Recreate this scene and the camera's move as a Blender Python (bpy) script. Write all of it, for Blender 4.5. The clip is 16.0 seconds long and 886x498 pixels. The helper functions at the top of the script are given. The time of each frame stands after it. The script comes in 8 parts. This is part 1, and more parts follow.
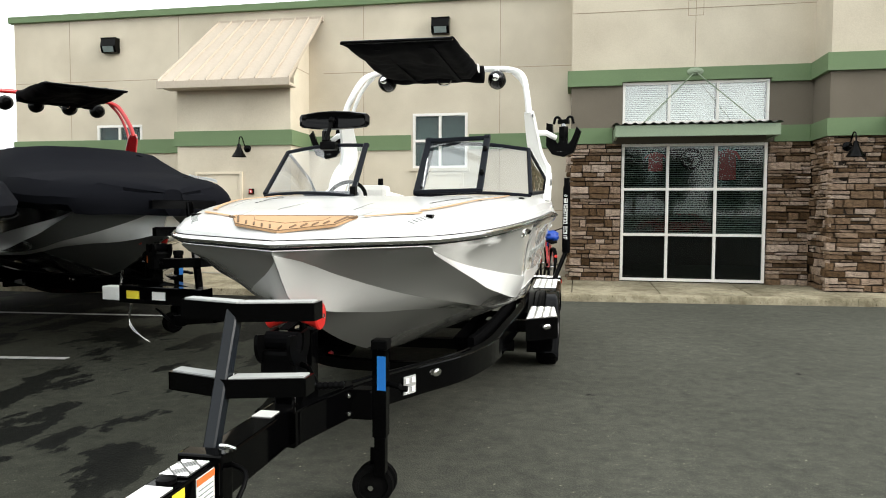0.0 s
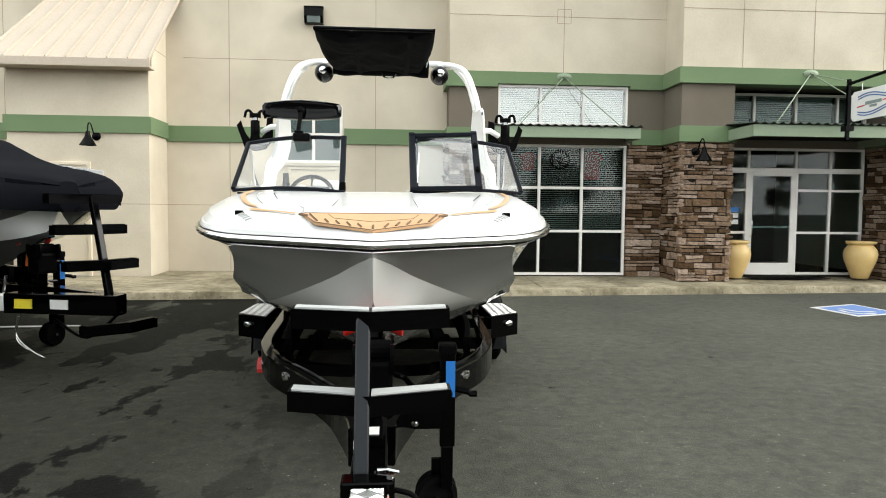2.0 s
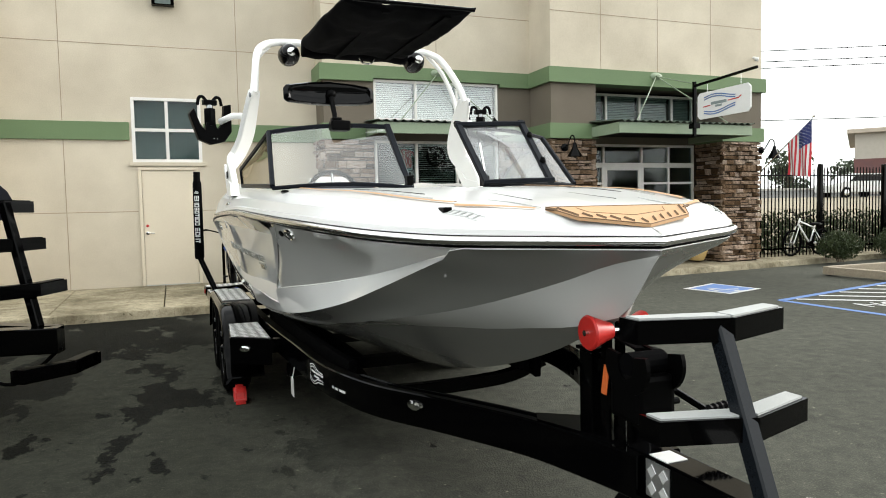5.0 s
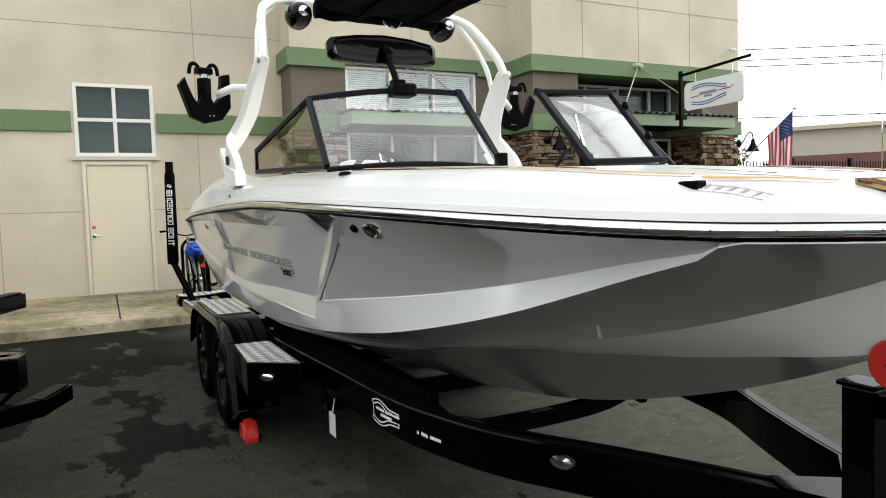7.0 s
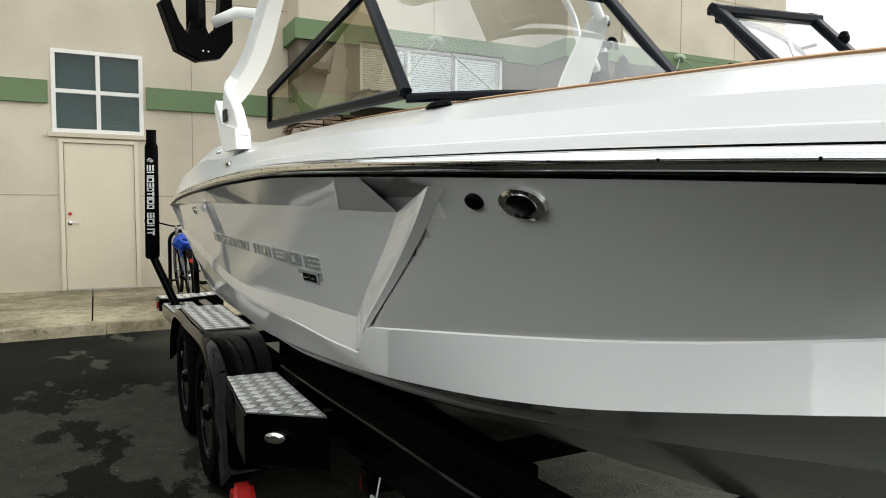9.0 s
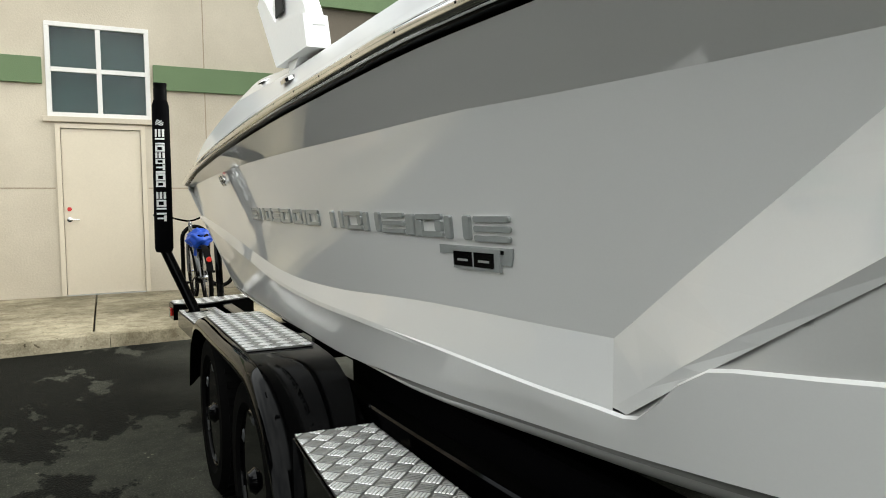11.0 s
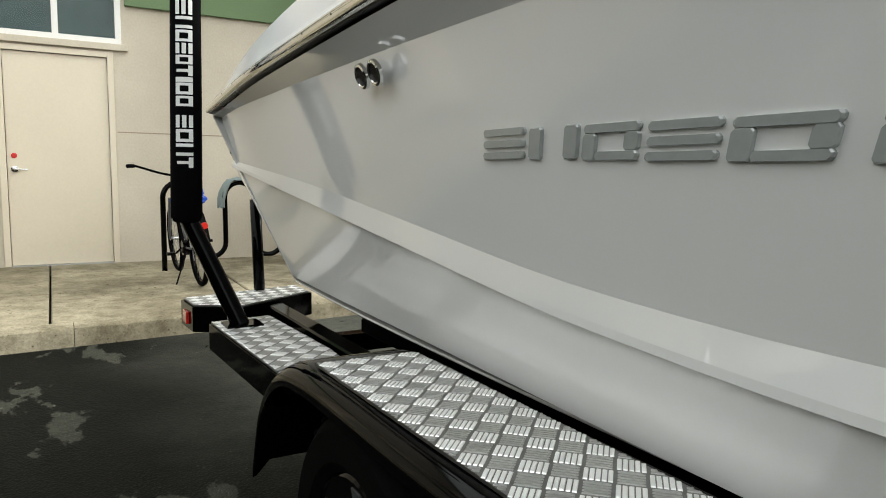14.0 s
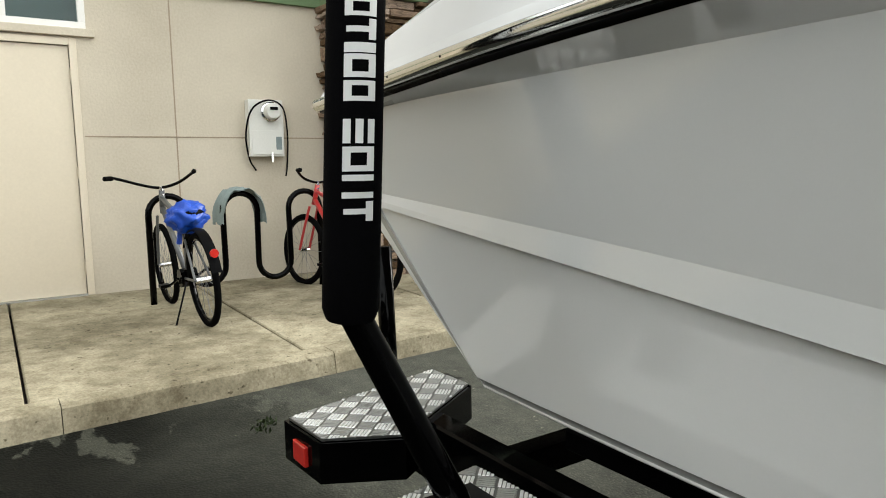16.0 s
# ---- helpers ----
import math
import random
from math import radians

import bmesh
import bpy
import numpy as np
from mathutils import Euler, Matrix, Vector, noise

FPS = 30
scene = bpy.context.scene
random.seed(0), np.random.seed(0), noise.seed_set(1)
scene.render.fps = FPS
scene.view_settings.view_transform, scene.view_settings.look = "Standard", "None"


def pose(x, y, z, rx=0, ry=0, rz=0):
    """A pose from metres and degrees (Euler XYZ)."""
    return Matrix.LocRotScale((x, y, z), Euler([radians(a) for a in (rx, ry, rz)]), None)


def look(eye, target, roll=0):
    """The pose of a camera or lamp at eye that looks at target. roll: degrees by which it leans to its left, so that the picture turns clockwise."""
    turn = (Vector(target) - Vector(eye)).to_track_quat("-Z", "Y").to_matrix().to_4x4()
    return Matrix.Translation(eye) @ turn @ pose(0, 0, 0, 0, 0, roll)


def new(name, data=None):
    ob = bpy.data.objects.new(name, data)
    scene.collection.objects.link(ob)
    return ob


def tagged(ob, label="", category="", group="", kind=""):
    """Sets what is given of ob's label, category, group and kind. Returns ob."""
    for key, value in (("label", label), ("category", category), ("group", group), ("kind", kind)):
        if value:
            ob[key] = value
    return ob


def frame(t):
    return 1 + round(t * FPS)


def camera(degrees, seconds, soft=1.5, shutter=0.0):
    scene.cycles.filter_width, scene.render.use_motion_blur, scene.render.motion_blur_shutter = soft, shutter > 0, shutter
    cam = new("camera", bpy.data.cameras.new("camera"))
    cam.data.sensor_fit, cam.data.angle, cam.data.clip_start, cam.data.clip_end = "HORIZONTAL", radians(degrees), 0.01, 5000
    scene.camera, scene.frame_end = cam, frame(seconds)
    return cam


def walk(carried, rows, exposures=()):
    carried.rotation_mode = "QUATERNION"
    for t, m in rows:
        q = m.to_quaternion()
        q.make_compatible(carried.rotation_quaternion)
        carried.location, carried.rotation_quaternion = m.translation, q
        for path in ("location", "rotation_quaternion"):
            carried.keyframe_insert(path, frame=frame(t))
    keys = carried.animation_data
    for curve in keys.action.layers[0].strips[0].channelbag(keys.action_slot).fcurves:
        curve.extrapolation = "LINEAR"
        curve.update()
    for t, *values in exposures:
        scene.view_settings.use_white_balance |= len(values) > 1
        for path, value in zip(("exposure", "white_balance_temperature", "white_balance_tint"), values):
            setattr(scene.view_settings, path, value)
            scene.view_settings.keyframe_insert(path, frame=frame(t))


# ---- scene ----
cam = camera(65.4, 16.0, 1.0)
ROWS = [
    (0.0, 0.0207, 0.0594, 1.4772, 87.0, -0.277, 10.887),
    (0.5, -0.2798, 0.0573, 1.4715, 86.944, -0.041, 8.056),
    (1.0, -0.5831, 0.0474, 1.4718, 86.857, 0.694, 3.465),
    (1.5, -0.8662, 0.0111, 1.4874, 86.822, -0.652, -0.496),
    (2.0, -1.1766, 0.1106, 1.4788, 86.775, -0.531, -4.012),
    (2.5, -1.4497, 0.193, 1.4682, 86.692, -0.231, -7.367),
    (3.0, -1.748, 0.2708, 1.4872, 86.631, 0.307, -13.073),
    (3.5, -2.0394, 0.4266, 1.4807, 86.721, 0.657, -16.848),
    (4.0, -2.3314, 0.5776, 1.4603, 86.689, 0.741, -18.663),
    (4.5, -2.5871, 0.728, 1.4663, 86.702, 0.997, -19.897),
    (7.0, -3.1381, 2.0571, 1.4247, 86.558, 1.802, -26.323),
    (7.5, -3.1324, 2.3613, 1.4237, 86.574, 1.783, -26.789),
    (8.0, -3.0475, 2.6921, 1.4075, 86.6, 1.253, -26.746),
    (8.5, -2.9837, 3.059, 1.3763, 86.676, 0.572, -26.718),
    (9.0, -2.9274, 3.4038, 1.3389, 86.771, -0.099, -26.68),
    (11.5, -2.8508, 5.0341, 1.1723, 86.861, 1.531, -25.696),
    (12.0, -2.8811, 5.3255, 1.1746, 86.858, 2.271, -25.625),
    (12.5, -2.8899, 5.6706, 1.1555, 86.815, 1.76, -25.558),
    (13.0, -2.9152, 5.9912, 1.1456, 86.459, 1.218, -26.276),
    (13.5, -2.9489, 6.3053, 1.1631, 84.946, 1.472, -28.299),
    (14.0, -2.9394, 6.6312, 1.1323, 83.942, -0.733, -29.404),
    (14.5, -2.9365, 6.9406, 1.1329, 83.504, -1.009, -30.014),
    (15.0, -2.9756, 7.2717, 1.1827, 83.229, -1.264, -30.565),
    (15.5, -3.007, 7.629, 1.2062, 82.957, -0.992, -31.606),
    (16.0, -3.076, 7.982, 1.2368, 83.156, 0.976, -33.519),
]
walk(cam, [(t, pose(x, y, z, rx, ry, rz)) for t, x, y, z, rx, ry, rz in ROWS], [(0.0, 0.75), (2.0, 0.83), (3.0, 0.80), (4.5, 0.77), (7.0, 0.62), (8.0, 0.58), (9.0, 0.54), (11.5, 0.88), (14.0, 0.83), (16.0, 0.92)])

# ---------------------------------------------------------------- world and light
world = bpy.data.worlds.new("overcast_sky")
scene.world = world
world.use_nodes = True
wt = world.node_tree
wt.nodes.clear()
w_out = wt.nodes.new("ShaderNodeOutputWorld")
w_bg = wt.nodes.new("ShaderNodeBackground")
w_sky = wt.nodes.new("ShaderNodeTexSky")
w_sky.sky_type = "NISHITA"
w_sky.sun_disc = False
w_sky.sun_elevation = radians(26)
w_sky.sun_rotation = radians(99)
w_sky.air_density, w_sky.dust_density, w_sky.ozone_density = 1.0, 4.0, 1.0
w_tc = wt.nodes.new("ShaderNodeTexCoord")
w_map = wt.nodes.new("ShaderNodeMapping")
w_map.inputs["Scale"].default_value = (1.6, 1.6, 4.2)
w_noise = wt.nodes.new("ShaderNodeTexNoise")
w_noise.inputs["Scale"].default_value = 1.7
w_noise.inputs["Detail"].default_value = 6.0
w_ramp = wt.nodes.new("ShaderNodeValToRGB")
w_ramp.color_ramp.elements[0].position, w_ramp.color_ramp.elements[0].color = 0.33, (6.6, 7.0, 7.2, 1)
w_ramp.color_ramp.elements[1].position, w_ramp.color_ramp.elements[1].color = 0.60, (13.2, 13.6, 13.2, 1)
w_mix = wt.nodes.new("ShaderNodeMixRGB")
w_mix.inputs["Fac"].default_value = 0.88
wt.links.new(w_tc.outputs["Generated"], w_map.inputs["Vector"])
wt.links.new(w_map.outputs["Vector"], w_noise.inputs["Vector"])
wt.links.new(w_noise.outputs["Fac"], w_ramp.inputs["Fac"])
wt.links.new(w_sky.outputs["Color"], w_mix.inputs["Color1"])
wt.links.new(w_ramp.outputs["Color"], w_mix.inputs["Color2"])
wt.links.new(w_mix.outputs["Color"], w_bg.inputs["Color"])
w_bg.inputs["Strength"].default_value = 0.121
wt.links.new(w_bg.outputs["Background"], w_out.inputs["Surface"])

sun_data = bpy.data.lights.new("sun", "SUN")
sun_data.energy, sun_data.angle, sun_data.color = 1.9, radians(28), (1.0, 0.98, 0.93)
sun = new("sun", sun_data)
sun.matrix_world = look((18, -3, 8.8), (0, 0, 0))


# ---------------------------------------------------------------- materials
def surface(name, a, b=None, rough=0.5, metal=0.0, big=1.5, fine=40.0, bump=0.0, coat=0.0, rough_var=0.08, spread=0.5, island=False, ior=1.5, spec=0.5):
    """Principled surface whose colour wanders between a and b at two scales, with fine relief."""
    m = bpy.data.materials.new(name)
    m.use_nodes = True
    nt = m.node_tree
    p = nt.nodes["Principled BSDF"]
    b = b or tuple(c * 0.82 for c in a)
    tc = nt.nodes.new("ShaderNodeTexCoord")
    n1 = nt.nodes.new("ShaderNodeTexNoise")
    n1.inputs["Scale"].default_value, n1.inputs["Detail"].default_value = big, 5.0
    n2 = nt.nodes.new("ShaderNodeTexNoise")
    n2.inputs["Scale"].default_value, n2.inputs["Detail"].default_value = fine, 4.0
    add = nt.nodes.new("ShaderNodeMath")
    add.operation = "MULTIPLY_ADD"
    add.inputs[1].default_value = spread
    nt.links.new(tc.outputs["Object"], n1.inputs["Vector"])
    nt.links.new(tc.outputs["Object"], n2.inputs["Vector"])
    nt.links.new(n2.outputs["Fac"], add.inputs[0])
    sc = nt.nodes.new("ShaderNodeMath")
    sc.operation = "MULTIPLY"
    sc.inputs[1].default_value = 1.0 - spread
    nt.links.new(n1.outputs["Fac"], sc.inputs[0])
    nt.links.new(sc.outputs[0], add.inputs[2])
    ramp = nt.nodes.new("ShaderNodeValToRGB")
    ramp.color_ramp.elements[0].position, ramp.color_ramp.elements[0].color = 0.3, (*b, 1)
    ramp.color_ramp.elements[1].position, ramp.color_ramp.elements[1].color = 0.7, (*a, 1)
    nt.links.new(add.outputs[0], ramp.inputs["Fac"])
    colour = ramp.outputs["Color"]
    if island:
        info = nt.nodes.new("ShaderNodeObjectInfo")
        hsv = nt.nodes.new("ShaderNodeHueSaturation")
        mr = nt.nodes.new("ShaderNodeMapRange")
        mr.inputs["To Min"].default_value, mr.inputs["To Max"].default_value = 0.34, 2.1
        sat = nt.nodes.new("ShaderNodeMath")
        sat.operation = "MULTIPLY_ADD"
        sat.inputs[1].default_value, sat.inputs[2].default_value = -0.6, 1.25
        nt.links.new(info.outputs["Random"], sat.inputs[0])
        nt.links.new(sat.outputs[0], hsv.inputs["Saturation"])
        nt.links.new(info.outputs["Random"], mr.inputs["Value"])
        nt.links.new(mr.outputs["Result"], hsv.inputs["Value"])
        nt.links.new(colour, hsv.inputs["Color"])
        colour = hsv.outputs["Color"]
    nt.links.new(colour, p.inputs["Base Color"])
    rr = nt.nodes.new("ShaderNodeMapRange")
    rr.inputs["To Min"].default_value, rr.inputs["To Max"].default_value = max(0.0, rough - rough_var), min(1.0, rough + rough_var)
    nt.links.new(n1.outputs["Fac"], rr.inputs["Value"])
    nt.links.new(rr.outputs["Result"], p.inputs["Roughness"])
    p.inputs["Metallic"].default_value = metal
    p.inputs["Coat Weight"].default_value = coat
    p.inputs["Coat Roughness"].default_value = 0.03
    p.inputs["IOR"].default_value = ior
    p.inputs["Specular IOR Level"].default_value = spec
    if bump:
        bp = nt.nodes.new("ShaderNodeBump")
        bp.inputs["Strength"].default_value, bp.inputs["Distance"].default_value = 0.7, bump
        nt.links.new(n2.outputs["Fac"], bp.inputs["Height"])
        nt.links.new(bp.outputs["Normal"], p.inputs["Normal"])
    return m


def glass(name, tint=(0.9, 0.95, 0.93), gloss=0.08):
    """Thin pane: tinted see-through with a mirror that grows towards grazing angles."""
    m = bpy.data.materials.new(name)
    m.use_nodes = True
    nt = m.node_tree
    nt.nodes.remove(nt.nodes["Principled BSDF"])
    out = nt.nodes["Material Output"]
    clear = nt.nodes.new("ShaderNodeBsdfTransparent")
    clear.inputs["Color"].default_value = (*tint, 1)
    shine = nt.nodes.new("ShaderNodeBsdfGlossy")
    shine.inputs["Roughness"].default_value = 0.01
    lw = nt.nodes.new("ShaderNodeLayerWeight")
    lw.inputs["Blend"].default_value = 0.5
    power = nt.nodes.new("ShaderNodeMath")
    power.operation = "POWER"
    power.inputs[1].default_value = 4.0
    nt.links.new(lw.outputs["Facing"], power.inputs[0])
    fres = nt.nodes.new("ShaderNodeMath")
    fres.operation = "MULTIPLY_ADD"
    fres.inputs[1].default_value, fres.inputs[2].default_value = 0.85, gloss
    nt.links.new(power.outputs[0], fres.inputs[0])
    mix = nt.nodes.new("ShaderNodeMixShader")
    nt.links.new(fres.outputs[0], mix.inputs["Fac"])
    nt.links.new(clear.outputs["BSDF"], mix.inputs[1])
    nt.links.new(shine.outputs["BSDF"], mix.inputs[2])
    nt.links.new(mix.outputs["Shader"], out.inputs["Surface"])
    return m


STUCCO = surface("tan_stucco", (0.63, 0.565, 0.452), (0.46, 0.405, 0.315), 0.9, big=0.9, fine=45, bump=0.004, spread=0.26, spec=0.2)
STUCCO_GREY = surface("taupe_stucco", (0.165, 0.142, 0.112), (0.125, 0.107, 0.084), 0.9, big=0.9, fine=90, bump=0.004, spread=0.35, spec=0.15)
GREEN = surface("green_band_paint", (0.145, 0.215, 0.105), (0.11, 0.165, 0.08), 0.8, big=1.2, fine=80, bump=0.003)
GREEN_METAL = surface("pale_green_metal", (0.24, 0.30, 0.20), (0.19, 0.245, 0.165), 0.5, big=1.1, fine=30, bump=0.001)
ROOF_METAL = surface("tan_roof_metal", (0.47, 0.40, 0.32), (0.40, 0.34, 0.27), 0.55, big=1.0, fine=25, bump=0.001)
REVEAL = surface("reveal_joint", (0.34, 0.27, 0.19), (0.27, 0.21, 0.15), 0.9, fine=60)
STONE = surface("ledge_stone", (0.33, 0.22, 0.14), (0.045, 0.032, 0.024), 0.9, big=4.0, fine=18, bump=0.016, island=True, spec=0.08)
MORTAR = surface("dark_mortar", (0.035, 0.028, 0.023), None, 0.95, fine=60, bump=0.003, spec=0.1)
DOOR_PAINT = surface("cream_door_paint", (0.68, 0.60, 0.465), (0.62, 0.545, 0.42), 0.45, big=1.5, fine=50, bump=0.0006)
WHITE_PAINT = surface("white_frame_paint", (0.78, 0.76, 0.72), (0.70, 0.68, 0.64), 0.4, big=2, fine=60)
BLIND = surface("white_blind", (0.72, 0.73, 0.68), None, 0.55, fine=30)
# darker copy of the white blind: its shade is put into the grey
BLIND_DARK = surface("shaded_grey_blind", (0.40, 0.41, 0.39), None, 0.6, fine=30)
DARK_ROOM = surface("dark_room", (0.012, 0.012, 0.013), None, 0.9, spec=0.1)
CURTAIN = surface("blue_grey_film", (0.23, 0.275, 0.27), (0.14, 0.175, 0.175), 0.6, big=3, fine=8)
GLASS = glass("window_glass", (0.62, 0.70, 0.69), 0.03)
CLEAR = glass("clear_glass", (0.95, 0.975, 0.98), 0.15)
SMOKED = glass("smoked_glass", (0.52, 0.47, 0.34), 0.08)
BLACK_METAL = surface("black_powder_coat", (0.0010, 0.0010, 0.0012), (0.0006, 0.0006, 0.0006), 0.06, big=3, fine=160, rough_var=0.02, spec=0.085)
BLACK_PLASTIC = surface("black_plastic", (0.0018, 0.0018, 0.002), (0.0012, 0.0012, 0.0012), 0.4, big=4, fine=120, bump=0.0003, spec=0.04)
RUBBER = surface("tyre_rubber", (0.004, 0.004, 0.0038), (0.002, 0.002, 0.002), 0.9, big=5, fine=60, bump=0.001, spec=0.02)
CHROME = surface("polished_steel", (0.75, 0.75, 0.74), (0.68, 0.68, 0.67), 0.12, metal=1.0, fine=60, rough_var=0.05)
# tread metal in three tones: dark and bright reflections are put into the colour
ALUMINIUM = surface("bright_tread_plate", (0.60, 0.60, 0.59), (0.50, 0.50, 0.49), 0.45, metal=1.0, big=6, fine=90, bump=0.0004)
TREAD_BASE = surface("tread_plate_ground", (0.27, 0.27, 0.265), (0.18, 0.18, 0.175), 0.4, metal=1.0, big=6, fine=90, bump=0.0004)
LUG_METAL = surface("tread_lug_sheen", (0.95, 0.95, 0.94), (0.90, 0.90, 0.89), 0.42, metal=0.6, big=6, fine=90)
GELCOAT_WHITE = surface("white_gelcoat", (0.66, 0.66, 0.65), (0.64, 0.64, 0.63), 0.16, big=0.8, fine=12, rough_var=0.03, spec=0.3)
# One gelcoat in six tones: each facet's lighting is put into its colour.
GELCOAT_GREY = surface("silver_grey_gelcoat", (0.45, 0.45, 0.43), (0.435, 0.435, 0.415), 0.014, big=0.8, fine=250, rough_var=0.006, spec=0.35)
GELCOAT_PANEL = surface("lit_panel_gelcoat", (0.655, 0.655, 0.635), (0.64, 0.64, 0.62), 0.012, big=0.8, fine=250, rough_var=0.006, spec=0.95)
GELCOAT_BAND = surface("lit_band_gelcoat", (0.84, 0.84, 0.82), (0.82, 0.82, 0.80), 0.012, big=0.8, fine=250, rough_var=0.006, spec=0.7)
GELCOAT_FACET = surface("lit_facet_gelcoat", (0.50, 0.50, 0.48), (0.485, 0.485, 0.465), 0.015, big=0.8, fine=250, rough_var=0.01, spec=0.7)
GELCOAT_FLARE = surface("shaded_flare_gelcoat", (0.25, 0.25, 0.237), (0.24, 0.24, 0.227), 0.03, big=0.8, fine=250, rough_var=0.01, spec=0.25)
GELCOAT_BOTTOM = surface("shaded_bottom_gelcoat", (0.25, 0.25, 0.235), (0.235, 0.235, 0.22), 0.14, big=0.8, fine=250, rough_var=0.02)
TEAK = surface("tan_foam_decking", (0.49, 0.295, 0.155), (0.41, 0.245, 0.122), 0.75, big=4, fine=120, bump=0.001)
TEAK_LINE = surface("dark_deck_groove", (0.16, 0.10, 0.055), None, 0.8)
DASH = surface("navy_grey_dash_vinyl", (0.055, 0.062, 0.078), (0.04, 0.045, 0.058), 0.5, big=4, fine=90, bump=0.0005)
VINYL = surface("white_vinyl", (0.72, 0.71, 0.68), (0.64, 0.63, 0.60), 0.5, fine=60, bump=0.0008)
TOWER_WHITE = surface("white_powder_coat", (0.85, 0.85, 0.83), (0.80, 0.80, 0.78), 0.3, fine=120)
CANVAS = surface("black_canvas", (0.0022, 0.0022, 0.0026), (0.0012, 0.0012, 0.0014), 0.85, big=3, fine=300, bump=0.001, spec=0.03)
COVER = surface("charcoal_boat_cover", (0.0085, 0.009, 0.0115), (0.005, 0.0053, 0.007), 0.9, big=1.5, fine=220, bump=0.002, spec=0.02)
RED = surface("red_plastic", (0.55, 0.02, 0.015), (0.42, 0.015, 0.012), 0.4, fine=50)
RED_PAINT = surface("red_tower_paint", (0.42, 0.012, 0.014), None, 0.3, coat=0.5)
RED_LENS = surface("red_lens", (0.60, 0.03, 0.02), (0.45, 0.02, 0.015), 0.15, coat=0.6)
ORANGE = surface("orange_strap", (0.75, 0.16, 0.03), None, 0.6)
BLUE = surface("blue_plastic", (0.012, 0.17, 0.55), None, 0.4)
BLUE_BAG = surface("blue_plastic_bag", (0.005, 0.07, 0.46), (0.003, 0.035, 0.27), 0.42, big=6, fine=25, bump=0.006)
GREY_METAL = surface("machined_grey_rim", (0.22, 0.23, 0.25), (0.12, 0.125, 0.135), 0.3, metal=0.8)
# black coat of the step post, its sky reflection put into the colour
SKY_TINTED_METAL = surface("sky_tinted_powder_coat", (0.008, 0.010, 0.013), (0.005, 0.007, 0.009), 0.25, big=3, fine=160, rough_var=0.05, spec=0.2)
GREY_GRIP = surface("grey_step_pad", (0.40, 0.41, 0.40), (0.33, 0.34, 0.33), 0.85, big=6, fine=300, bump=0.0015)
LABEL_WHITE = surface("white_label", (0.74, 0.74, 0.72), (0.66, 0.66, 0.64), 0.5)
LABEL_YELLOW = surface("yellow_label", (0.75, 0.62, 0.04), None, 0.5)
SILVER_LETTER = surface("satin_silver_emblem", (0.43, 0.45, 0.44), (0.37, 0.39, 0.38), 0.25, metal=0.3, fine=80, rough_var=0.04)
POT = surface("sand_glazed_pot", (0.66, 0.47, 0.20), (0.55, 0.38, 0.15), 0.5, big=2.5, fine=40, bump=0.002)
MIRROR = surface("mirror_face", (0.30, 0.31, 0.32), None, 0.06, metal=1.0, rough_var=0.02)
PAINT_BLUE = surface("blue_road_paint", (0.07, 0.17, 0.45), (0.10, 0.16, 0.30), 0.8, big=6, fine=50)
PAINT_WHITE = surface("white_road_paint", (0.62, 0.62, 0.60), (0.34, 0.34, 0.33), 0.8, big=5, fine=60)
LEAF = surface("leaf_green", (0.045, 0.062, 0.022), (0.016, 0.024, 0.009), 0.6, big=3, fine=20, spec=0.2)
LEAF_FAR = surface("far_tree_green", (0.06, 0.08, 0.045), (0.03, 0.042, 0.024), 0.8, big=0.3, fine=3)
BARK = surface("bark", (0.12, 0.085, 0.06), None, 0.9, fine=30, bump=0.01)
TOWEL = surface("grey_towel", (0.24, 0.29, 0.28), (0.17, 0.21, 0.205), 0.95, big=9, fine=200, bump=0.004)
BIKE_GREY = surface("silver_bike_paint", (0.075, 0.078, 0.08), None, 0.3, coat=0.4)
BIKE_RED = surface("red_bike_paint", (0.50, 0.03, 0.03), None, 0.3, coat=0.5)
METER_GREY = surface("meter_enamel", (0.66, 0.65, 0.60), (0.58, 0.57, 0.52), 0.5, fine=60)
SEAM = surface("dark_seam", (0.05, 0.05, 0.048), None, 0.8, spec=0.1)
FLAG_RED = surface("flag_red", (0.55, 0.03, 0.045), None, 0.8, fine=200)
FLAG_WHITE = surface("flag_white", (0.75, 0.74, 0.72), None, 0.8, fine=200)
FLAG_BLUE = surface("flag_blue", (0.03, 0.04, 0.16), None, 0.8, fine=200)
WAREHOUSE = surface("warehouse_siding", (0.44, 0.40, 0.34), (0.38, 0.35, 0.30), 0.8, big=0.3, fine=4)
CAR_WHITE = surface("white_car_paint", (0.72, 0.72, 0.71), None, 0.25, coat=0.6)
CAR_DARK = surface("dark_car_paint", (0.05, 0.05, 0.055), None, 0.25, coat=0.6)


